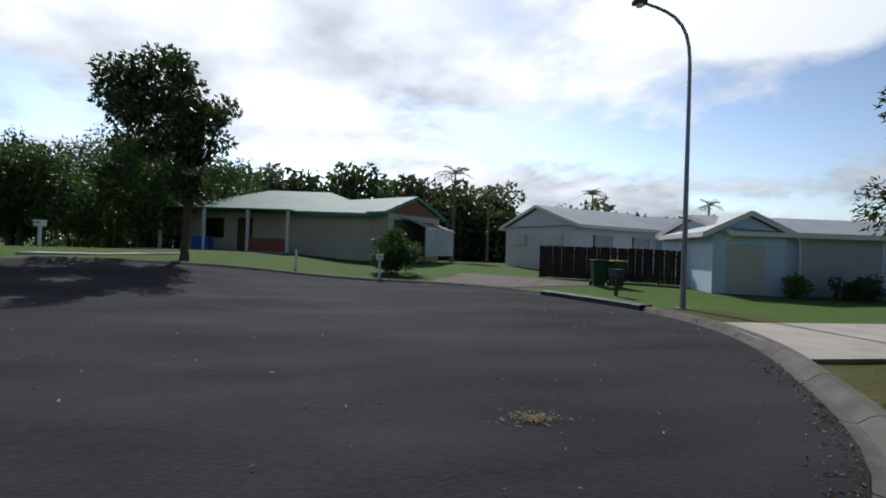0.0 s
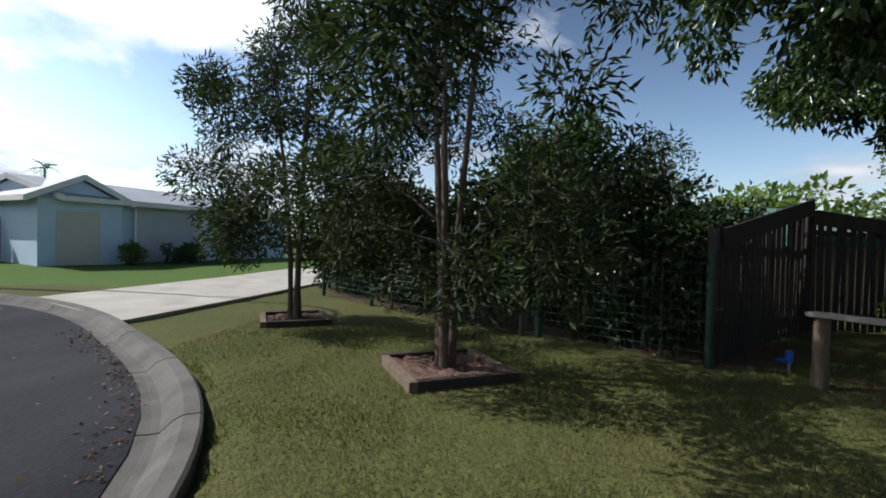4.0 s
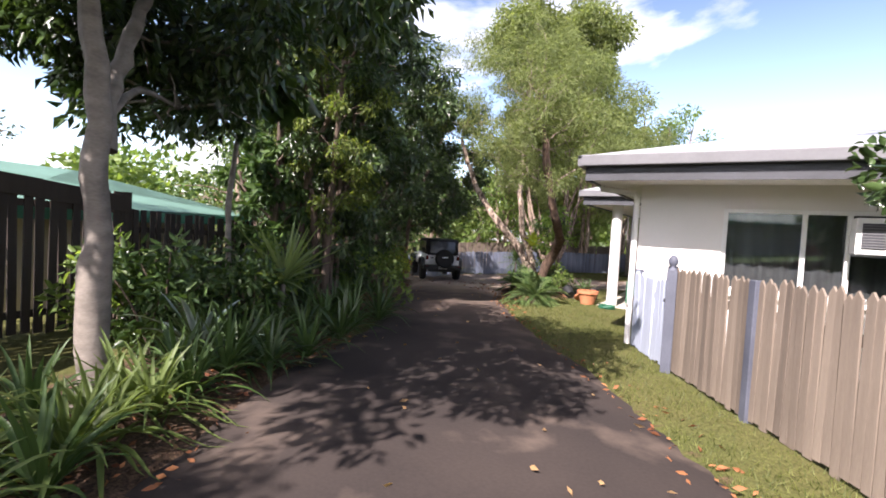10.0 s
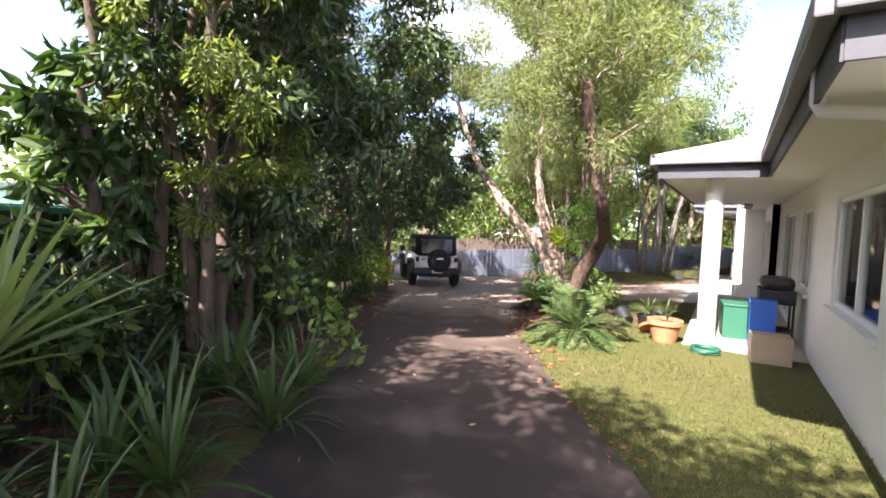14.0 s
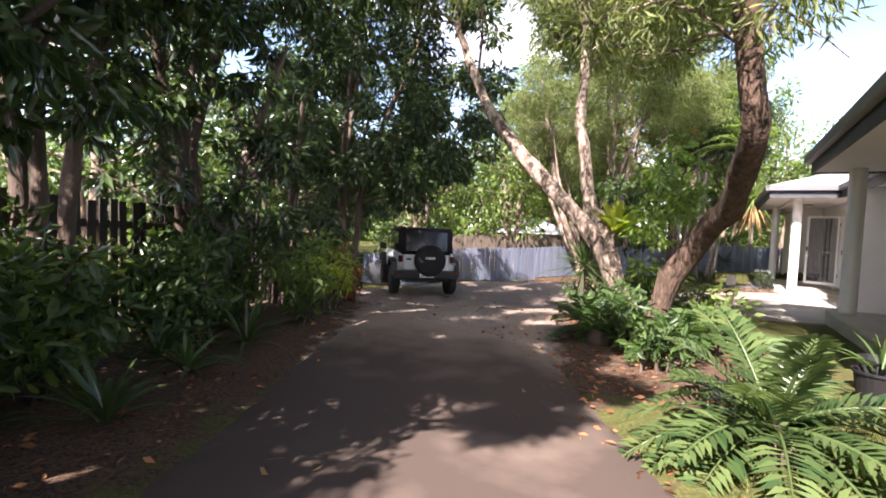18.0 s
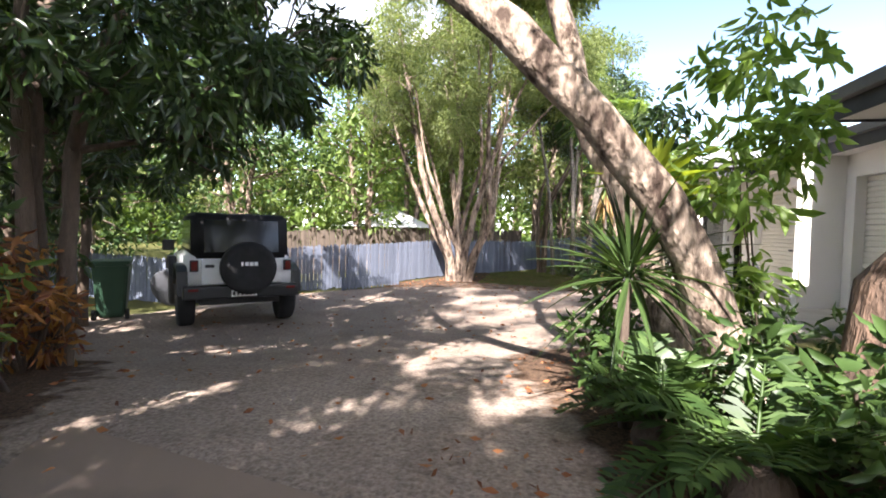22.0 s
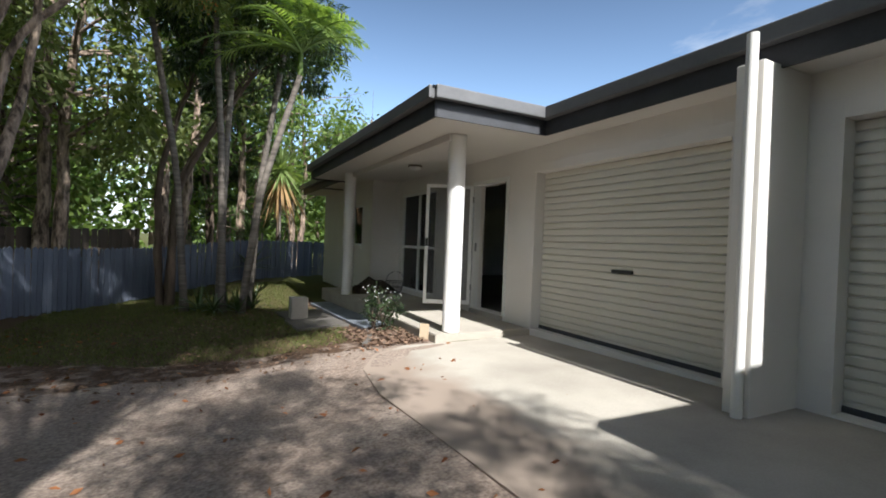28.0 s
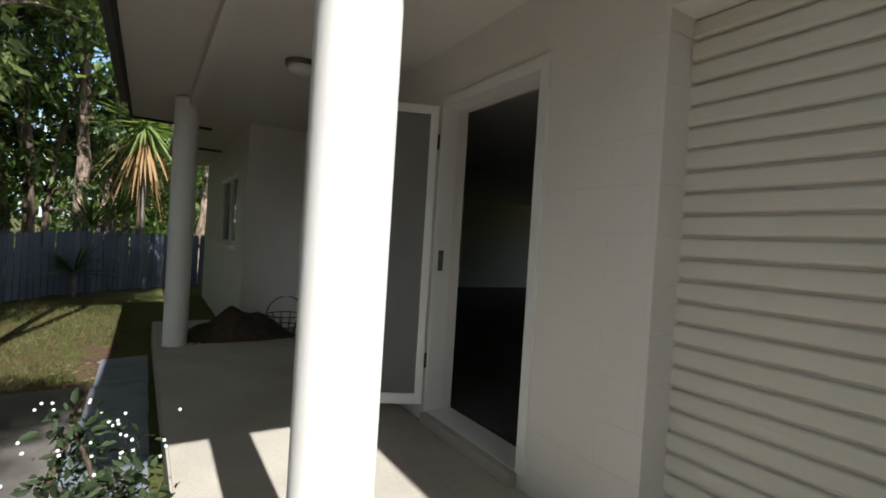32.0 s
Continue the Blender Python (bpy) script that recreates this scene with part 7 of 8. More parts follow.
bowl = thing("basket", "black wire plant basket on the porch end", "basket", (4.02, -31.0, SLAB_Z))
q = Quads()
for k in range(12):
    a = k * math.pi / 6
    q.add(*tube([(0.12 * math.cos(a), 0.12 * math.sin(a), 0.0), (0.22 * math.cos(a), 0.22 * math.sin(a), 0.26)], 0.006, 5))
for r, z in ((0.12, 0.005), (0.17, 0.13), (0.22, 0.26)):
    a = np.linspace(0, 2 * np.pi, 25)
    q.add(*tube(np.stack([r * np.cos(a), r * np.sin(a), np.full(25, z)], -1), 0.007, 5))
a = np.linspace(0, np.pi, 13)
q.add(*tube(np.stack([0.22 * np.cos(a), 0 * a, 0.26 + 0.22 * np.sin(a)], -1), 0.007, 5))
mesh_part("wire", q.mesh("wire", BLACK), bowl)
light = thing("ceiling_light", "round porch ceiling light", "lamp", (4.5, -29.0, SOFFIT_Z))
part("base", lathe([(0.13, 0.0), (0.13, -0.03), (0.11, -0.035)], 24), BARK_GREY, light)
part("shade", lathe([(0.11, -0.035), (0.10, -0.07), (0.05, -0.09), (0.0, -0.095)], 24), WHITE, light, "frosted white shade", True)


def wheelie_bin(x, y, z, turn, lid, label):
    b = thing("wheelie_bin", label, "bin", (x, y, z), turn=turn)
    bm = bmesh.new()
    lo = [(-0.2, -0.22), (0.2, -0.22), (0.2, 0.2), (-0.2, 0.2)]
    hi = [(-0.27, -0.3), (0.27, -0.3), (0.27, 0.3), (-0.27, 0.3)]
    va, vb = [bm.verts.new((*p, 0.04)) for p in lo], [bm.verts.new((*p, 0.98)) for p in hi]
    bm.faces.new(va), bm.faces.new(vb)
    for k in range(4):
        bm.faces.new((va[k], va[(k + 1) % 4], vb[(k + 1) % 4], vb[k]))
    bmesh.ops.recalc_face_normals(bm, faces=bm.faces[:])
    bmesh.ops.bevel(bm, geom=bm.edges[:], offset=0.03, segments=2, affect="EDGES")
    part("body", bm, BINGREEN, b)
    part("lid", new_box(-0.29, 0.29, -0.33, 0.31, 0.985, 1.04, bevel=0.02), lid, b, "hinged lid")
    part("handle", cylinder(bmesh.new(), (-0.25, 0.35, 0.98), (0.25, 0.35, 0.98), 0.016), BINGREEN, b)
    for sx in (-0.24, 0.24):
        part("wheel", cylinder(bmesh.new(), (sx - 0.03, 0.22, 0.1), (sx + 0.03, 0.22, 0.1), 0.1, sides=20), RUBBER, b)
    return b


wheelie_bin(16.2, -21.0, ground_at(16.2, -21.0), 40, BINGREEN, "green wheelie bin beside the car space")
tub = thing("water_tub", "overturned grey tub leaning on the back fence", "tub", ga(18.0, -24.4))
o = lathe([(0.5, 0), (0.52, 0.02), (0.44, 0.5), (0.40, 0.52), (0.0, 0.52)], 28)
o.transform(pose(0, 0, 0.45, 70, 0, 10))
part("shell", o, FASCIA, tub, smooth=True)
part("inner", (lambda b: (b.transform(pose(0, 0, 0.45, 70, 0, 10)), b)[1])(lathe([(0.47, 0.012), (0.4, 0.4), (0.0, 0.42)], 28)), BLACK, tub)

# neighbour's pavilion over the back fence
pav = thing("pavilion", "white-roofed garden pavilion behind the back fence", "pavilion", ga(15.3, -33.5), turn=25)
for sx in (-1.4, 1.4):
    for sy in (-1.4, 1.4):
        part("post", new_box(sx - 0.05, sx + 0.05, sy - 0.05, sy + 0.05, -0.2, 1.75), TIMBER, pav)
o = bmesh.new()
e = [o.verts.new(p) for p in ((-1.8, -1.8, 1.7), (1.8, -1.8, 1.7), (1.8, 1.8, 1.7), (-1.8, 1.8, 1.7))]
t_ = [o.verts.new(p) for p in ((-0.5, -0.3, 2.45), (0.5, -0.3, 2.45), (0.5, 0.3, 2.45), (-0.5, 0.3, 2.45))]
o.faces.new(e), o.faces.new(t_)
for k in range(4):
    o.faces.new((e[k], e[(k + 1) % 4], t_[(k + 1) % 4], t_[k]))
part("roof", o, CANVAS, pav, "white hipped sheet roof")
board_fence("neighbour_fence", "brown timber fence of the property behind", [(17.8, -29.6), (12.6, -33.2), (9.6, -37.4)], 0.11, 0.005, 1.6, OLDFENCE, 0, posts=2.6, rails=(0.2, 0.85), seed=8)

# green-roofed neighbour over the paling fence
def gable_house(name, label, centre, turn, length, deep, wall_h, rise, wall, roof, over=0.5, gable=None, fascia=None, hip=False):
    """A house along its own x: walls, roof, gables, and fascia boards."""
    h = thing(name, label, "house", centre, turn=turn)
    w, d = length / 2, deep / 2
    part("wall", new_box(-w, w, -d, -d + 0.2, -0.6, wall_h), wall, h)
    part("wall", new_box(-w, w, d - 0.2, d, -0.6, wall_h), wall, h)
    for sx in (-1, 1):
        part("wall", new_box(sx * w - (0.2 if sx > 0 else 0), sx * w + (0.2 if sx < 0 else 0), -d + 0.2, d - 0.2, -0.6, wall_h), wall, h)
    bm = bmesh.new()
    W, D = w + (over if hip else 0.14), d + over
    z = wall_h
    inset = D if hip else 0.0
    e = [bm.verts.new(p) for p in ((-W, -D, z), (W, -D, z), (W, D, z), (-W, D, z))]
    r = [bm.verts.new((-W + inset, 0, z + rise)), bm.verts.new((W - inset, 0, z + rise))]
    bm.faces.new((e[0], e[1], r[1], r[0])), bm.faces.new((e[2], e[3], r[0], r[1]))
    if hip:
        bm.faces.new((e[1], e[2], r[1])), bm.faces.new((e[3], e[0], r[0]))
    bm.faces.new((e[3], e[2], e[1], e[0]))
    low = bmesh.ops.extrude_face_region(bm, geom=bm.faces[:])
    for v in [g for g in low["geom"] if isinstance(g, bmesh.types.BMVert)]:
        v.co.z += 0.05
    part("roof", bm, roof, h)
    if not hip:
        for sx in (-1, 1):
            g = bmesh.new()
            v = [g.verts.new((sx * (w - 0.1 * k), y, zz)) for k in (0, 1) for y, zz in ((-d, wall_h), (d, wall_h), (0, wall_h + rise * d / D))]
            g.faces.new(v[:3]), g.faces.new(v[3:])
            for k in range(3):
                g.faces.new((v[k], v[(k + 1) % 3], v[3 + (k + 1) % 3], v[3 + k]))
            part("gable", g, gable or wall, h)
            for sy in (-1, 1):
                a, b = Vector((sx * (W + 0.004), sy * D, wall_h - 0.02)), Vector((sx * (W + 0.004), 0, wall_h + rise - 0.02))
                o = new_box(0, (b - a).length, -0.016, 0.016, -0.11, 0.075)
                o.transform(Matrix.Translation(a) @ (b - a).to_track_quat("X", "Z").to_matrix().to_4x4())
                part("bargeboard", o, fascia or GUTTER, h)
    for sy in (-1, 1):
        part("gutter", new_box(-W, W, sy * D - 0.06, sy * D + 0.06, wall_h - 0.14, wall_h + 0.03, bevel=0.01), fascia or GUTTER, h)
    if hip:
        for sx in (-1, 1):
            part("gutter", new_box(sx * W - 0.06, sx * W + 0.06, -D, D, wall_h - 0.14, wall_h + 0.031, bevel=0.01), fascia or GUTTER, h)
    return h


NB = math.degrees(math.atan2(-4.7, 1.45))
NEAR_EAVE = Matrix.Translation((10.55, -7.05, -0.85)) @ Matrix.Rotation(radians(NB), 4, "Z") @ Vector((0, 4.6, 0))
gable_house("neighbour_house", "cream house with a green metal roof and green gutters", NEAR_EAVE[:], NB, 3.8, 8, 2.3, 0.85, CREAM, GREENROOF, 0.6, fascia=GREENTRIM, hip=True)

# ---- the street ----
STREET = pose(0.63, 0.41, 0, 0, 0, -13.31)


def st(x, y, z=0.0):
    p = STREET @ Vector((x, y, z))
    return (p.x, p.y, p.z)


lamp = thing("street_lamp", "tall galvanised street lamp with a curved arm", "street lamp", ga(9.6, 10.97))
q = Quads()
path = smooth_line([(0, 0, -0.1), (0, 0, 3.2), (0.0, 0, 6.75), (-0.12, 0.02, 7.35), (-0.5, 0.05, 7.7), (-1.3, 0.1, 7.85)], 30)
q.add(*tube(path, np.linspace(0.075, 0.035, 30), 12))
mesh_part("pole", q.mesh("pole", GALV), lamp)
part("flange", cylinder(bmesh.new(), (0, 0, 0), (0, 0, 0.04), 0.17), GALV, lamp)
part("head", (lambda b: (b.transform(pose(-1.45, 0.11, 7.87, 0, 4, 175)), b)[1])(new_box(-0.16, 0.2, -0.1, 0.1, -0.07, 0.06, bevel=0.04)), FASCIA, lamp, "dark lamp head")
part("lens", (lambda b: (b.transform(pose(-1.47, 0.11, 7.78)), b)[1])(lathe([(0.09, 0.02), (0.08, -0.03), (0.0, -0.05)], 16)), WHITE, lamp)


def letterbox(x, y, label, mat, tall=1.0):
    m = thing("letterbox", label, "letterbox", (x, y, ground_at(x, y)))
    part("post", new_box(-0.045, 0.045, -0.045, 0.045, -0.1, tall - 0.22), mat, m)
    part("box", new_box(-0.13, 0.13, -0.2, 0.2, tall - 0.22, tall, bevel=0.012), mat, m)
    part("roof", prism(bmesh.new(), [(-0.16, -0.23), (0.16, -0.23), (0.16, 0.23), (-0.16, 0.23)], tall, tall + 0.03), mat, m)
    part("slot", new_box(-0.09, 0.09, -0.206, -0.202, tall - 0.09, tall - 0.06), BLACK, m)


letterbox(*st(-15.8, 18.5)[:2], "white letterbox on a post by the street", WHITE)
letterbox(*st(-2.6, 19.5)[:2], "white letterbox on a thin post", WHITE)
letterbox(*st(5.75, 15.6)[:2], "dark letterbox with a white number sheet", FASCIA, 0.85)
post = thing("marker_post", "white marker post on the verge", "post", ga(*st(-6.2, 20.0)[:2]))
part("shaft", new_box(-0.05, 0.05, -0.05, 0.05, -0.1, 0.75, bevel=0.01), WHITE, post)
wheelie_bin(*ga(*st(6.75, 18.3)[:2]), -10, YELLOWLID, "green recycling bin with a yellow lid")
wheelie_bin(*ga(*st(6.1, 18.5)[:2]), -14, BINGREEN, "dark green wheelie bin by the fence")

# pale blue garage house
gz = ground_at(*st(13, 18)[:2])
blue = gable_house("blue_house", "pale blue house with a white metal roof and garage", (*st(16.2, 19.8)[:2], gz), -13.3 + 4, 12.0, 4.4, 2.25, 0.75, BLUEWALL, ROOF, 0.45, fascia=COLUMN)
sh = gable_house("blue_garage", "pale blue garage wing with a roller shutter", (*st(11.3, 19.3)[:2], gz), -13.3 + 84, 4.4, 2.5, 2.2, 0.8, BLUEWALL, ROOF, 0.35, fascia=COLUMN)
for k in range(20):
    part("shutter_slat", new_box(-2.23, -2.21, -0.55, 0.75, 0.02 + k * 0.09, 0.10 + k * 0.09, bevel=0.008), ROLLER, sh)
lat = thing("lattice_screen", "white diamond lattice screen on the carport", "lattice", (*st(13.0, 17.2)[:2], gz), turn=-13.3 + 4)
q = Quads()
for k in np.arange(-2.2, 3.4, 0.13):
    for sgn in (-1, 1):
        a0, a1 = max(k, 0.0), min(k + 2.1, 3.2)
        if a1 > a0:
            za, zb = (a0 - k, a1 - k) if sgn > 0 else (2.1 - (a0 - k), 2.1 - (a1 - k))
            q.add(*tube([(a0, 0.01 * sgn, za), (a1, 0.01 * sgn, zb)], 0.018, 4))
mesh_part("lattice", q.mesh("lattice", COLUMN), lat)
part("frame", new_box(-0.05, 3.25, -0.03, 0.03, 2.1, 2.18), COLUMN, lat)
part("frame", new_box(-0.05, 0.02, -0.03, 0.03, 0, 2.1), COLUMN, lat)
part("frame", new_box(3.18, 3.25, -0.03, 0.03, 0, 2.1), COLUMN, lat)

# pale pink house
pz = 0.6
pink = gable_house("pink_house", "pale pink house with a white metal roof and louvred windows", (*st(9.4, 31.2)[:2], pz), -13.3 + 29, 8.4, 6.2, 2.45, 1.3, PINKWALL, ROOF, 0.6, gable=PINKWALL, fascia=COLUMN)
for k, yy in enumerate((-1.6, 1.6)):
    win_ = part("window", new_box(-4.26, -4.215, yy - 0.75, yy + 0.75, 1.3, 2.05), FRAME, pink, "white louvred window")
    for z in np.arange(1.34, 2.0, 0.1):
        part("louvre", new_box(-4.33, -4.265, yy - 0.7, yy + 0.7, z, z + 0.06), COLUMN, win_)
for xx in (-1.8, 1.5):
    win_ = part("window", new_box(xx - 0.8, xx + 0.8, -3.15, -3.105, 1.2, 2.0), DARKGLASS, pink, "louvred side window")
    for z in np.arange(1.24, 1.95, 0.1):
        part("louvre", new_box(xx - 0.75, xx + 0.75, -3.2, -3.155, z, z + 0.05), COLUMN, win_)
gable_house("grey_house", "pale grey house with a metal roof further back", (*st(17.5, 33.0)[:2], 0.4), -13.3 + 10, 9, 6, 2.5, 1.2, BLUEWALL, ROOF, 0.5, fascia=COLUMN)
board_fence("street_fence", "dark timber fence before the pink house", [st(4.6, 22.3)[:2], st(7.2, 20.8)[:2], st(11.2, 19.3)[:2]], 0.14, 0.004, 1.45, DARKFENCE, 0, posts=2.4, rails=(0.2, 0.85), seed=9)

# green-roofed house across the turning head
hz = ground_at(*st(-9, 28)[:2])
green = gable_house("green_house", "low house with a green metal roof and open verandah", (*st(-9.6, 31.5)[:2], hz), -13.3, 11.0, 7.0, 2.45, 1.6, CREAM, GREENROOF, 0.7, fascia=GREENTRIM, hip=True)
wing = gable_house("green_house_wing", "gabled wing with a red brick gable, carport and green roof", (*st(-4.3, 31.0)[:2], hz + 0.1), -13.3 - 35, 6.2, 5.0, 2.45, 1.15, CREAM, GREENROOF, 0.5, gable=BRICKRED, fascia=GREENTRIM)
# flat dark panel on the wall: the carport's shade as colour
part("carport_shade_panel", new_box(3.105, 3.125, -2.0, 1.9, 0.0, 2.1), DARKIN, wing, "dark panel painted as the shaded carport opening")
part("window", new_box(-1.9, -0.7, -2.53, -2.505, 0.9, 1.9), DARKGLASS, wing, "dark window")
part("verandah_roof", new_box(-6.3, 1.2, -5.6, -4.2, 2.38, 2.46), GREENROOF, green)
part("verandah_floor", new_box(-6.2, 1.1, -5.5, -3.5, -0.3, 0.03), CONCRETE, green)
for xx in (-6.0, -3.6, -1.2, 1.0):
    part("post", new_box(xx - 0.07, xx + 0.07, -5.55, -5.41, -0.3, 2.38), COLUMN, green, "white verandah post")
part("window", new_box(-4.6, -3.4, -3.53, -3.505, 0.8, 2.0), DARKGLASS, green, "dark window")
part("door", new_box(-2.6, -1.7, -3.53, -3.505, 0.05, 2.05), BARK_DARK, green, "dark door")
part("half_wall", new_box(-1.1, 1.0, -5.5, -5.4, 0.03, 0.85), BRICKRED, green, "brick half wall")
part("door", new_box(0.6, 1.5, -2.53, -2.505, 0.05, 2.05), BARK_DARK, wing, "dark door")
crate("blue_tub", "blue plastic tub on the verandah", "tub", *st(-13.4, 26.3)[:2], hz + 0.03, 0.9, 0.6, 0.8, BLUEP, -13, True)
tent = thing("shade_tent", "white canvas carport tent beside the house", "tent", (*st(-1.7, 30.5)[:2], hz - 0.2), turn=-13.3 - 20)
for sx in (-1.6, 1.6):
    for sy in (-2.5, 2.5):
        part("pole", cylinder(bmesh.new(), (sx, sy, -0.2), (sx, sy, 2.0), 0.03), GALV, tent)
o = bmesh.new()
v = [o.verts.new(p) for p in ((-1.75, -2.6, 1.95), (0, -2.6, 2.6), (1.75, -2.6, 1.95), (-1.75, 2.6, 1.95), (0, 2.6, 2.6), (1.75, 2.6, 1.95))]
o.faces.new((v[0], v[1], v[4], v[3])), o.faces.new((v[1], v[2], v[5], v[4]))
bmesh.ops.solidify(o, geom=o.faces[:], thickness=0.02)
part("canopy", o, CANVAS, tent, "sagging white canvas canopy")
part("side_cloth", new_box(1.6, 1.62, -2.5, 2.5, 0.3, 1.95), CANVAS, tent)
slab("green_house_driveway", [(-6.9, 18.9), (-8.5, 17.0), (*st(-15.5, 24.5)[:2],), (*st(-8.5, 26.0)[:2],)], CONCRETE, "pale concrete driveway of the green house", "driveway", lift=0.04)
slab("dirt_driveway", [(4.6, 19.2), (7.2, 16.9), (*st(7.0, 19.0)[:2],), (*st(4.0, 21.8)[:2],), (*st(1.0, 23.0)[:2],)], GRAVEL, "brown gravelly driveway crossing", "driveway", lift=0.02)

# kerb inlet of the street drain: a charcoal strip paints its shaded gap
inlet = thing("drain_inlet", "side-entry drain inlet, its shaded gap painted as a dark strip", "drain", (0, 0, 0), kind="structure")
for k in range(8):
    q = Quads()
    a = np.radians(np.linspace(1.5 + k * 3.2, 1.5 + k * 3.2 + 3.1, 4))
    ring_ = lambda r, up: np.stack([CENTRE[0] + (RADIUS + r) * np.cos(a), CENTRE[1] + (RADIUS + r) * np.sin(a), np.array([ground_at(CENTRE[0] + RADIUS * math.cos(v), CENTRE[1] + RADIUS * math.sin(v)) for v in a]) + up], -1)
    rows_ = [ring_(-0.03, -0.036), ring_(-0.02, 0.10), ring_(0.02, 0.115), ring_(0.36, 0.12), ring_(0.36, -0.05)]
    for lo, hi in zip(rows_, rows_[1:]):
        q.add(np.concatenate([lo, hi]), [(u, u + 1, 5 + u, 4 + u) for u in range(3)])
    mesh_part("inlet_length", q.mesh("inlet_length", FASCIA, False), inlet)

# odds and ends on the paving
crack = thing("joint_line", "pale sealed joint running across the driveway", "joint", (0, 0, 0), kind="structure")
q = Quads()
line = smooth_line([(4.55, -3.2), (4.05, -3.72), (3.3, -4.12), (2.7, -4.5)], 24)
line += np.random.default_rng(3).normal(size=line.shape) * 0.012
n_ = len(line)
edge = np.stack([line[:, 0] + 0.01, line[:, 1] + 0.012], -1)
zz = height(line[:, 0], line[:, 1]) + 0.046
s_ = np.clip(edge_distance(line[:, 0], line[:, 1], DRIVE_L) / 1.6, 0, 1)
zz = height(line[:, 0], line[:, 1]) + 0.012 + 0.03 * (1 - (1 - s_) ** 2) + 0.004
k_ = np.arange(n_ - 1)
q.add(np.concatenate([np.c_[line, zz], np.c_[edge, zz]]), np.stack([k_, k_ + 1, n_ + k_ + 1, n_ + k_], -1))
mesh_part("sealant", q.mesh("sealant", KERB), crack)

# street trees and bushes
rng = np.random.default_rng(121)
sx_, sy_ = -4.75, 20.0
sz_ = ground_at(sx_, sy_)
tree("street_tree", "round-crowned dark street tree on the far verge", [([(sx_, sy_, sz_ - 0.05), (sx_ + 0.05, sy_, sz_ + 2.4), (sx_ - 0.3, sy_, sz_ + 5.5)], 0.14, 0.05), ([(sx_ + 0.05, sy_, sz_ + 1.6), (sx_ + 0.4, sy_ + 0.2, sz_ + 3.2), (sx_ + 1.0, sy_ + 0.3, sz_ + 5.5)], 0.09, 0.04)],
     crown_clumps((sx_ - 0.9, sy_, sz_ + 5.6), (2.4, 2.4, 2.0), 60, 0.5, rng, 0.3) + crown_clumps((sx_ + 0.3, sy_, sz_ + 3.2), (1.0, 1.0, 1.0), 14, 0.4, rng), 11000, 0.2, 0.5, LEAF_DARK, BARK_DARK, seed=12, shell=0.4)
shrub("round_bush", "round green garden bush by the gravel driveway", *ga(*st(-2.2, 21.5)[:2]), [(*p[:2], max(p[2], 0.2), p[3]) for p in crown_clumps((0, 0, 1.0), (1.05, 1.05, 0.95), 40, 0.35, rng, 0.3)], 6000, 0.13, 0.45, LEAF_MID, 81)
for k, (x, y, r) in enumerate(((12.4, 16.6, 0.42), (14.0, 16.3, 0.45), (14.7, 16.2, 0.5), (16.0, 15.8, 0.6))):
    shrub("garden_bush", "small rounded shrub against the blue wall", *ga(*st(x, y)[:2]), [(*p[:2], max(p[2], 0.1), p[3]) for p in crown_clumps((0, 0, r), (r, r, r * 0.9), 14, r * 0.4, rng, 0.2)], 900, 0.1, 0.45, (LEAF_BRIGHT, LEAF_DARK, LEAF_MID, LEAF_DARK)[k], 82 + k)
for k, (x, y, tall, rad) in enumerate(((-19.5, 21.5, 4.8, 2.6), (-23.0, 24.0, 6.0, 3.0), (-17.0, 27.0, 6.0, 3.0), (-21, 30, 7.0, 3.5), (-15.2, 33, 6.5, 3.0), (-29, 37, 7.0, 3.8), (-35, 41, 8.0, 4.0))):
    backdrop_tree(*st(x, y)[:2], tall, rad, 0.3, 70 + k, 10000, LEAF_MID, "dark leafy trees at the side of the street", 0.22, bark=BARK_DARK)
for k, (x, y, tall) in enumerate(((0.7, 36, 6.2), (15.0, 48, 6.5), (4.3, 46, 6.0), (-15.0, 40, 6.5), (28.0, 50, 6.0))):
    palm(*st(x, y)[:2], 0.6, tall, 40 + k, "tall palm standing behind the houses", 14, 1.8, (0.1, 0.1), 0.12, LEAF_FAR)

# wooded ridge behind the street: one mass of far trees
def far_woods(name, label, centres, count, length, seed, leaf=None):
    rng = np.random.default_rng(seed)
    t = thing(name, label, "woods", (0, 0, 0), kind="stuff")
    leaf_cloud("foliage", centres, count, length, 0.6, leaf or LEAF_FAR, rng, 0.1, t, 0.5)
    q = Quads()
    for c in centres[::3]:
        q.add(*tube([(c[0], c[1], 0), (c[0], c[1], c[2])], [0.3, 0.1], 5))
    mesh_part("trunks", q.mesh("trunks", BARK_DARK), t)
    return t


rng = np.random.default_rng(131)
cl = []
for k in range(230):
    u = rng.uniform(-46, 62)
    v = rng.uniform(58, 74)
    top = 12.0 if u < -8 else 10.5 if u < 8 else 8.0 if u < 20 else 6.5
    for z in np.arange(0.8, top * rng.uniform(0.7, 1.0), 2.0):
        cl.append((*st(u + rng.normal(), v + rng.normal())[:2], z, 2.0))
far_woods("far_woods", "dark wooded skyline behind the street", cl, 100000, 0.75, 5)
cl = []
for k in range(150):
    a = rng.uniform(radians(150), radians(350))
    r = rng.uniform(42, 58)
    for z in np.arange(0.8, 8.0 * rng.uniform(0.6, 1.0), 2.2):
        cl.append((5 + r * math.cos(a), -12 + r * math.sin(a), z, 2.4))
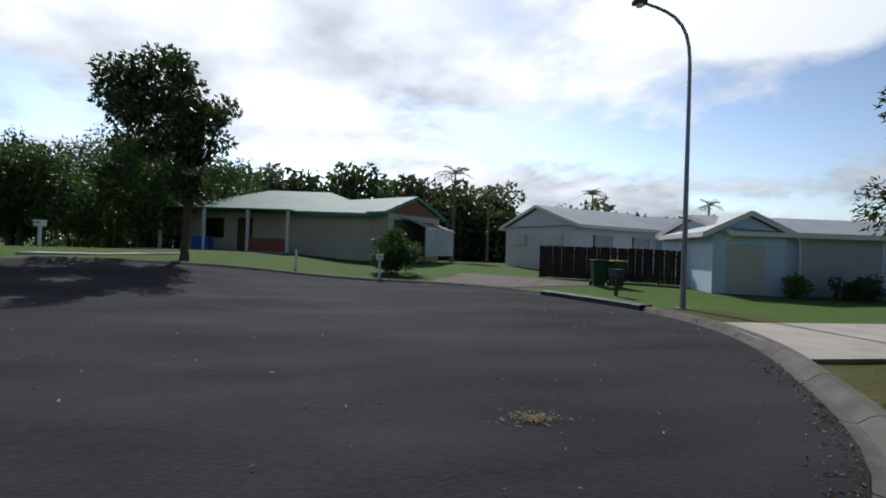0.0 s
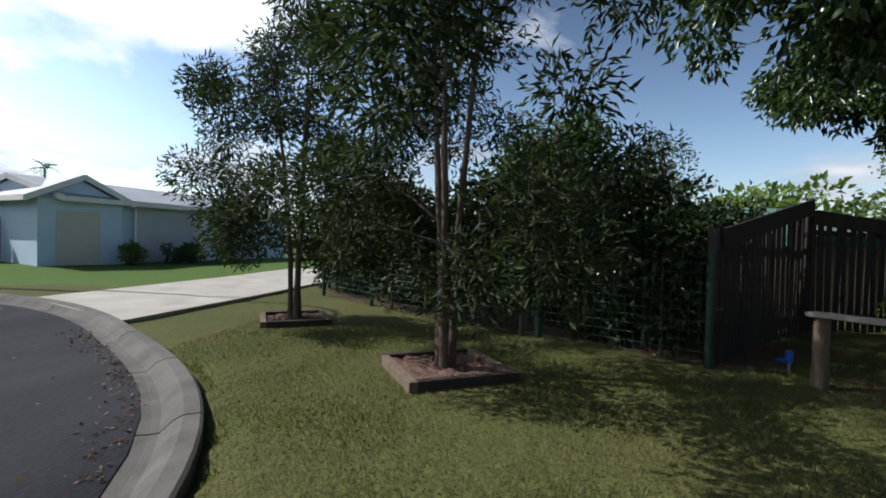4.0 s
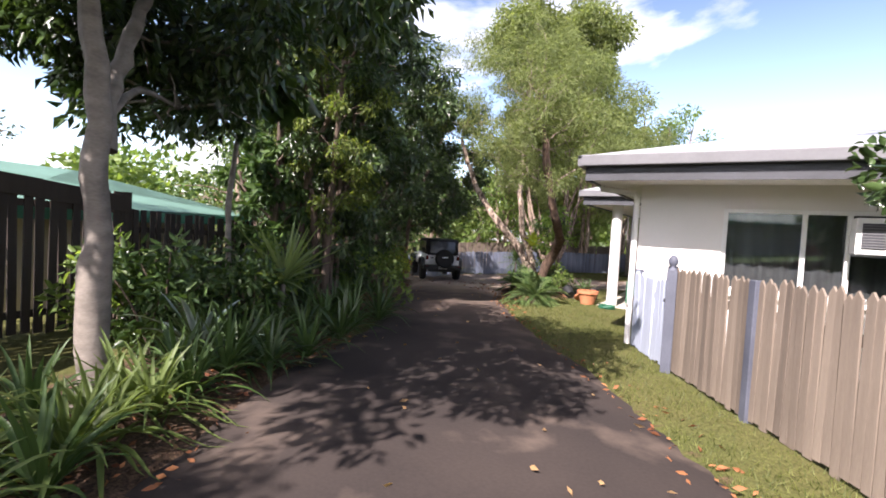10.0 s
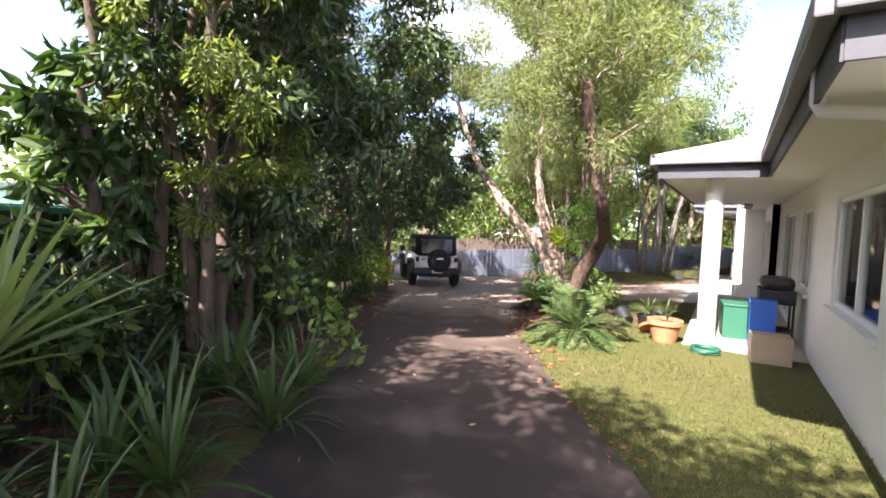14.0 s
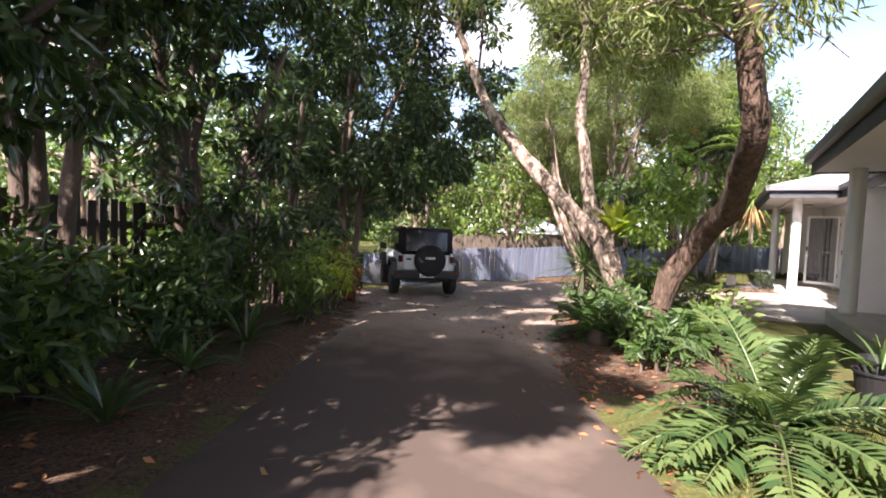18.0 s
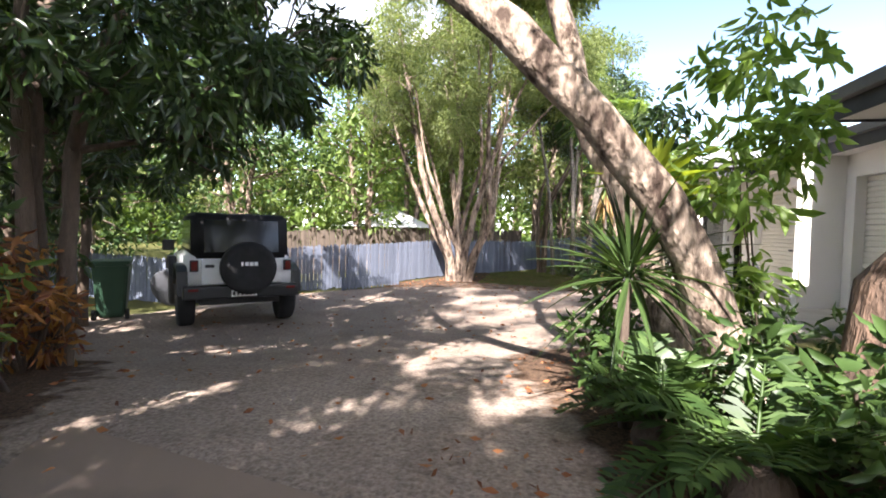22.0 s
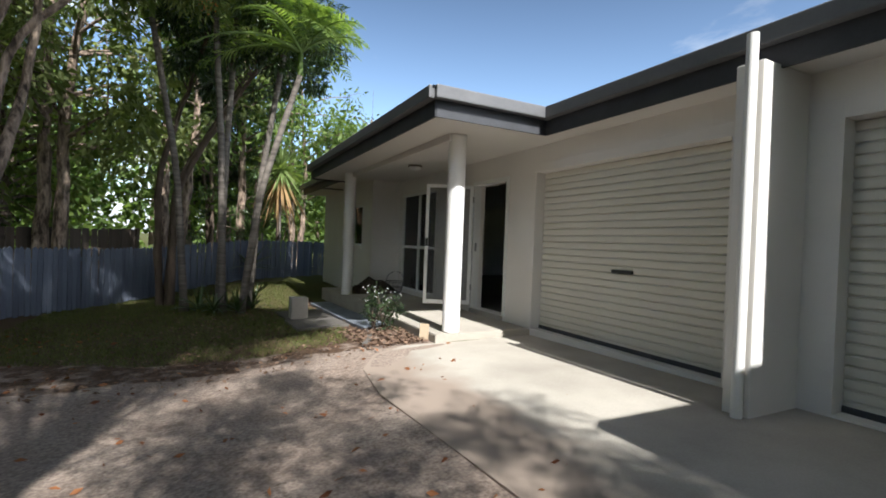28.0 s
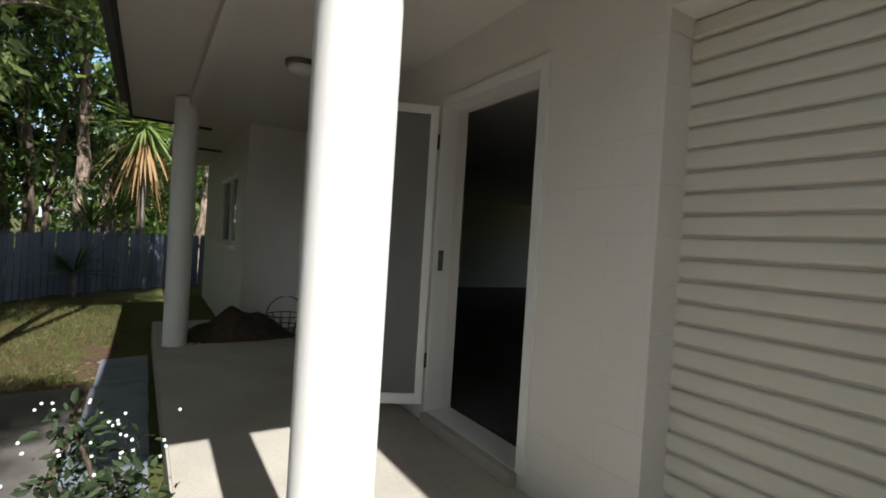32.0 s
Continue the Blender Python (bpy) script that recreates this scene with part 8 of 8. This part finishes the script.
far_woods("far_woods", "green trees closing the view beyond the gardens", cl, 60000, 0.7, 6, LEAF_BRIGHT)

# ---- litter and grass, last ----
rng = np.random.default_rng(151)


def on_ground(n, x0, x1, y0, y1):
    return rng.uniform(x0, x1, n), rng.uniform(y0, y1, n)


def scatter_leaves(name, label, x, y, mat, length, lift=0.012):
    n = len(x)
    z = height(x, y) + lift + rng.random(n) * 0.012
    a = rng.random(n) * 6.28
    ways = np.stack([np.cos(a), np.sin(a), rng.normal(size=n) * 0.18], -1)
    L = length * rng.uniform(0.5, 1.2, n)
    v, f = leaves(np.stack([x, y, z], -1), ways, L, L * 0.42, rng, 0.1, 0.05)
    t = thing(name, label, "leaf litter", (0, 0, 0), kind="stuff")
    mesh_part("fallen_leaves", arrays_mesh("fallen_leaves", v, f, [mat]), t)


x, y = on_ground(60000, 2, 15, -31, 3)
keep = rng.random(60000) < np.clip(np.maximum.reduce([1.0 - edge_distance(x, y, [(5.0, -3.3), (6.6, -5.6), (7.6, -7.6), (9.0, -9.8), (10.4, -12.4)]) / 0.9, 1.0 - edge_distance(x, y, DRIVE_R) / 0.34, 0.9 - edge_distance(x, y, [(6.6, -16.0), (7.6, -17.0), (8.2, -18.2), (7.2, -14.6), (9.0, -15.8)]) / 1.3, 0.9 - edge_distance(x, y, [(11.2, -28.0), (12.6, -27.4), (10.0, -29.0)]) / 1.4, 0.11 * inside(x, y, YARD), 0.3 - edge_distance(x, y, [(10.5, 3.6), (6.4, -1.6)]) / 1.2]), 0, 1) * 0.5
scatter_leaves("leaf_litter", "scattered brown and orange fallen leaves", x[keep], y[keep], LITTER, 0.075)
a_, r_ = rng.random(420) * 6.28, np.abs(rng.normal(size=420)) * 0.11
scatter_leaves("wood_shavings", "spilled pale wood shavings on the asphalt", 2.34 + r_ * np.cos(a_) * 1.6, 4.12 + r_ * np.sin(a_), SHAVING, 0.03, 0.0)
x, y = on_ground(900, 5.38, 6.15, -27.6, -26.4)
scatter_leaves("leaf_litter", "broad dry pinkish-brown leaves heaped by the porch column", x, y, BROWNLEAF, 0.085, 0.03)
x, y = on_ground(1400, 5.6, 9.5, -31.5, -26.3)
scatter_leaves("leaf_litter", "brown leaves and bark flakes over the thin lawn", x, y, BROWNLEAF, 0.07, 0.01)
a_ = rng.uniform(-1.15, -0.62, 700)
r_ = kerb_radius(a_) - 0.12 - np.abs(rng.normal(size=700)) * 0.13
scatter_leaves("gutter_litter", "brown leaves and grit gathered in the gutter", CENTRE[0] + (r_ * np.cos(a_))[::2], CENTRE[1] + (r_ * np.sin(a_))[::2], BROWNLEAF, 0.045, -0.012)
x, y = on_ground(220, -6, 8, 2.2, 13)
scatter_leaves("street_litter", "single pale leaves scattered over the street", x, y, LEAF_DEAD, 0.05, 0.0)
x, y = on_ground(3200, -1, 12, -16, 2)
keep = inside(x, y, DRIVE_AREA) & (rng.random(3200) < 0.08)
scatter_leaves("leaf_litter", "single pale dry leaves lying on the driveway", x[keep], y[keep], LEAF_DEAD, 0.085, 0.05)


def grass(name, label, n, x0, x1, y0, y1, tall, keepers):
    x, y = on_ground(n, x0, x1, y0, y1)
    ok = keepers(x, y) & ~inside(x, y, DRIVE_AREA) & (to_kerb(x, y) > 0.34)
    x, y = x[ok], y[ok]
    n = len(x)
    z = height(x, y) - 0.01
    a = rng.random(n) * 6.28
    h = tall * rng.uniform(0.4, 1.3, n)
    lean = rng.normal(size=(n, 2)) * 0.5
    B = np.stack([x, y, z], -1)
    S = np.stack([np.cos(a), np.sin(a), 0 * a], -1) * 0.0045
    T = B + np.stack([lean[:, 0] * h, lean[:, 1] * h, h], -1)
    v = np.stack([B - S, B + S, T], 1).reshape(-1, 3)
    f = np.arange(3 * n).reshape(-1, 3)
    t = thing(name, label, "grass", (0, 0, 0), kind="stuff")
    mesh_part("blades", arrays_mesh("blades", v, f, [BLADE]), t)


def thinned(line, far):
    return lambda x, y: rng.random(len(x)) < np.clip(edge_distance(x, y, line) / far, 0.15, 1)


grass("lawn_grass", "short patchy lawn grass on the front verge", 120000, 2.0, 8.0, -4.2, 4.0, 0.035, lambda x, y: (edge_distance(x, y, [(5.3, -3.7), (7.6, -7.0)]) > 0.9) & (edge_distance(x, y, [(11.5, 4.0), (6.6, -1.8), (7.4, -3.4)]) > 0.5))
grass("verge_grass", "rough green grass between drive and picket fence", 90000, 0.0, 6.6, -15.0, -2.5, 0.05, lambda x, y: (edge_distance(x, y, DRIVE_R) < 2.1) & ~((x < FRONT_X) & (y < -9.9)) & ~((x < 5.1) & (y < -13.9)))
grass("yard_grass", "thin patchy grass under the palms", 100000, 5.6, 10.5, -36.0, -26.3, 0.055, lambda x, y: ~inside(x, y, YARD) & ~((x < 6.8) & (y > -32.3) & (y < -26.2) & (x < 6.0)))
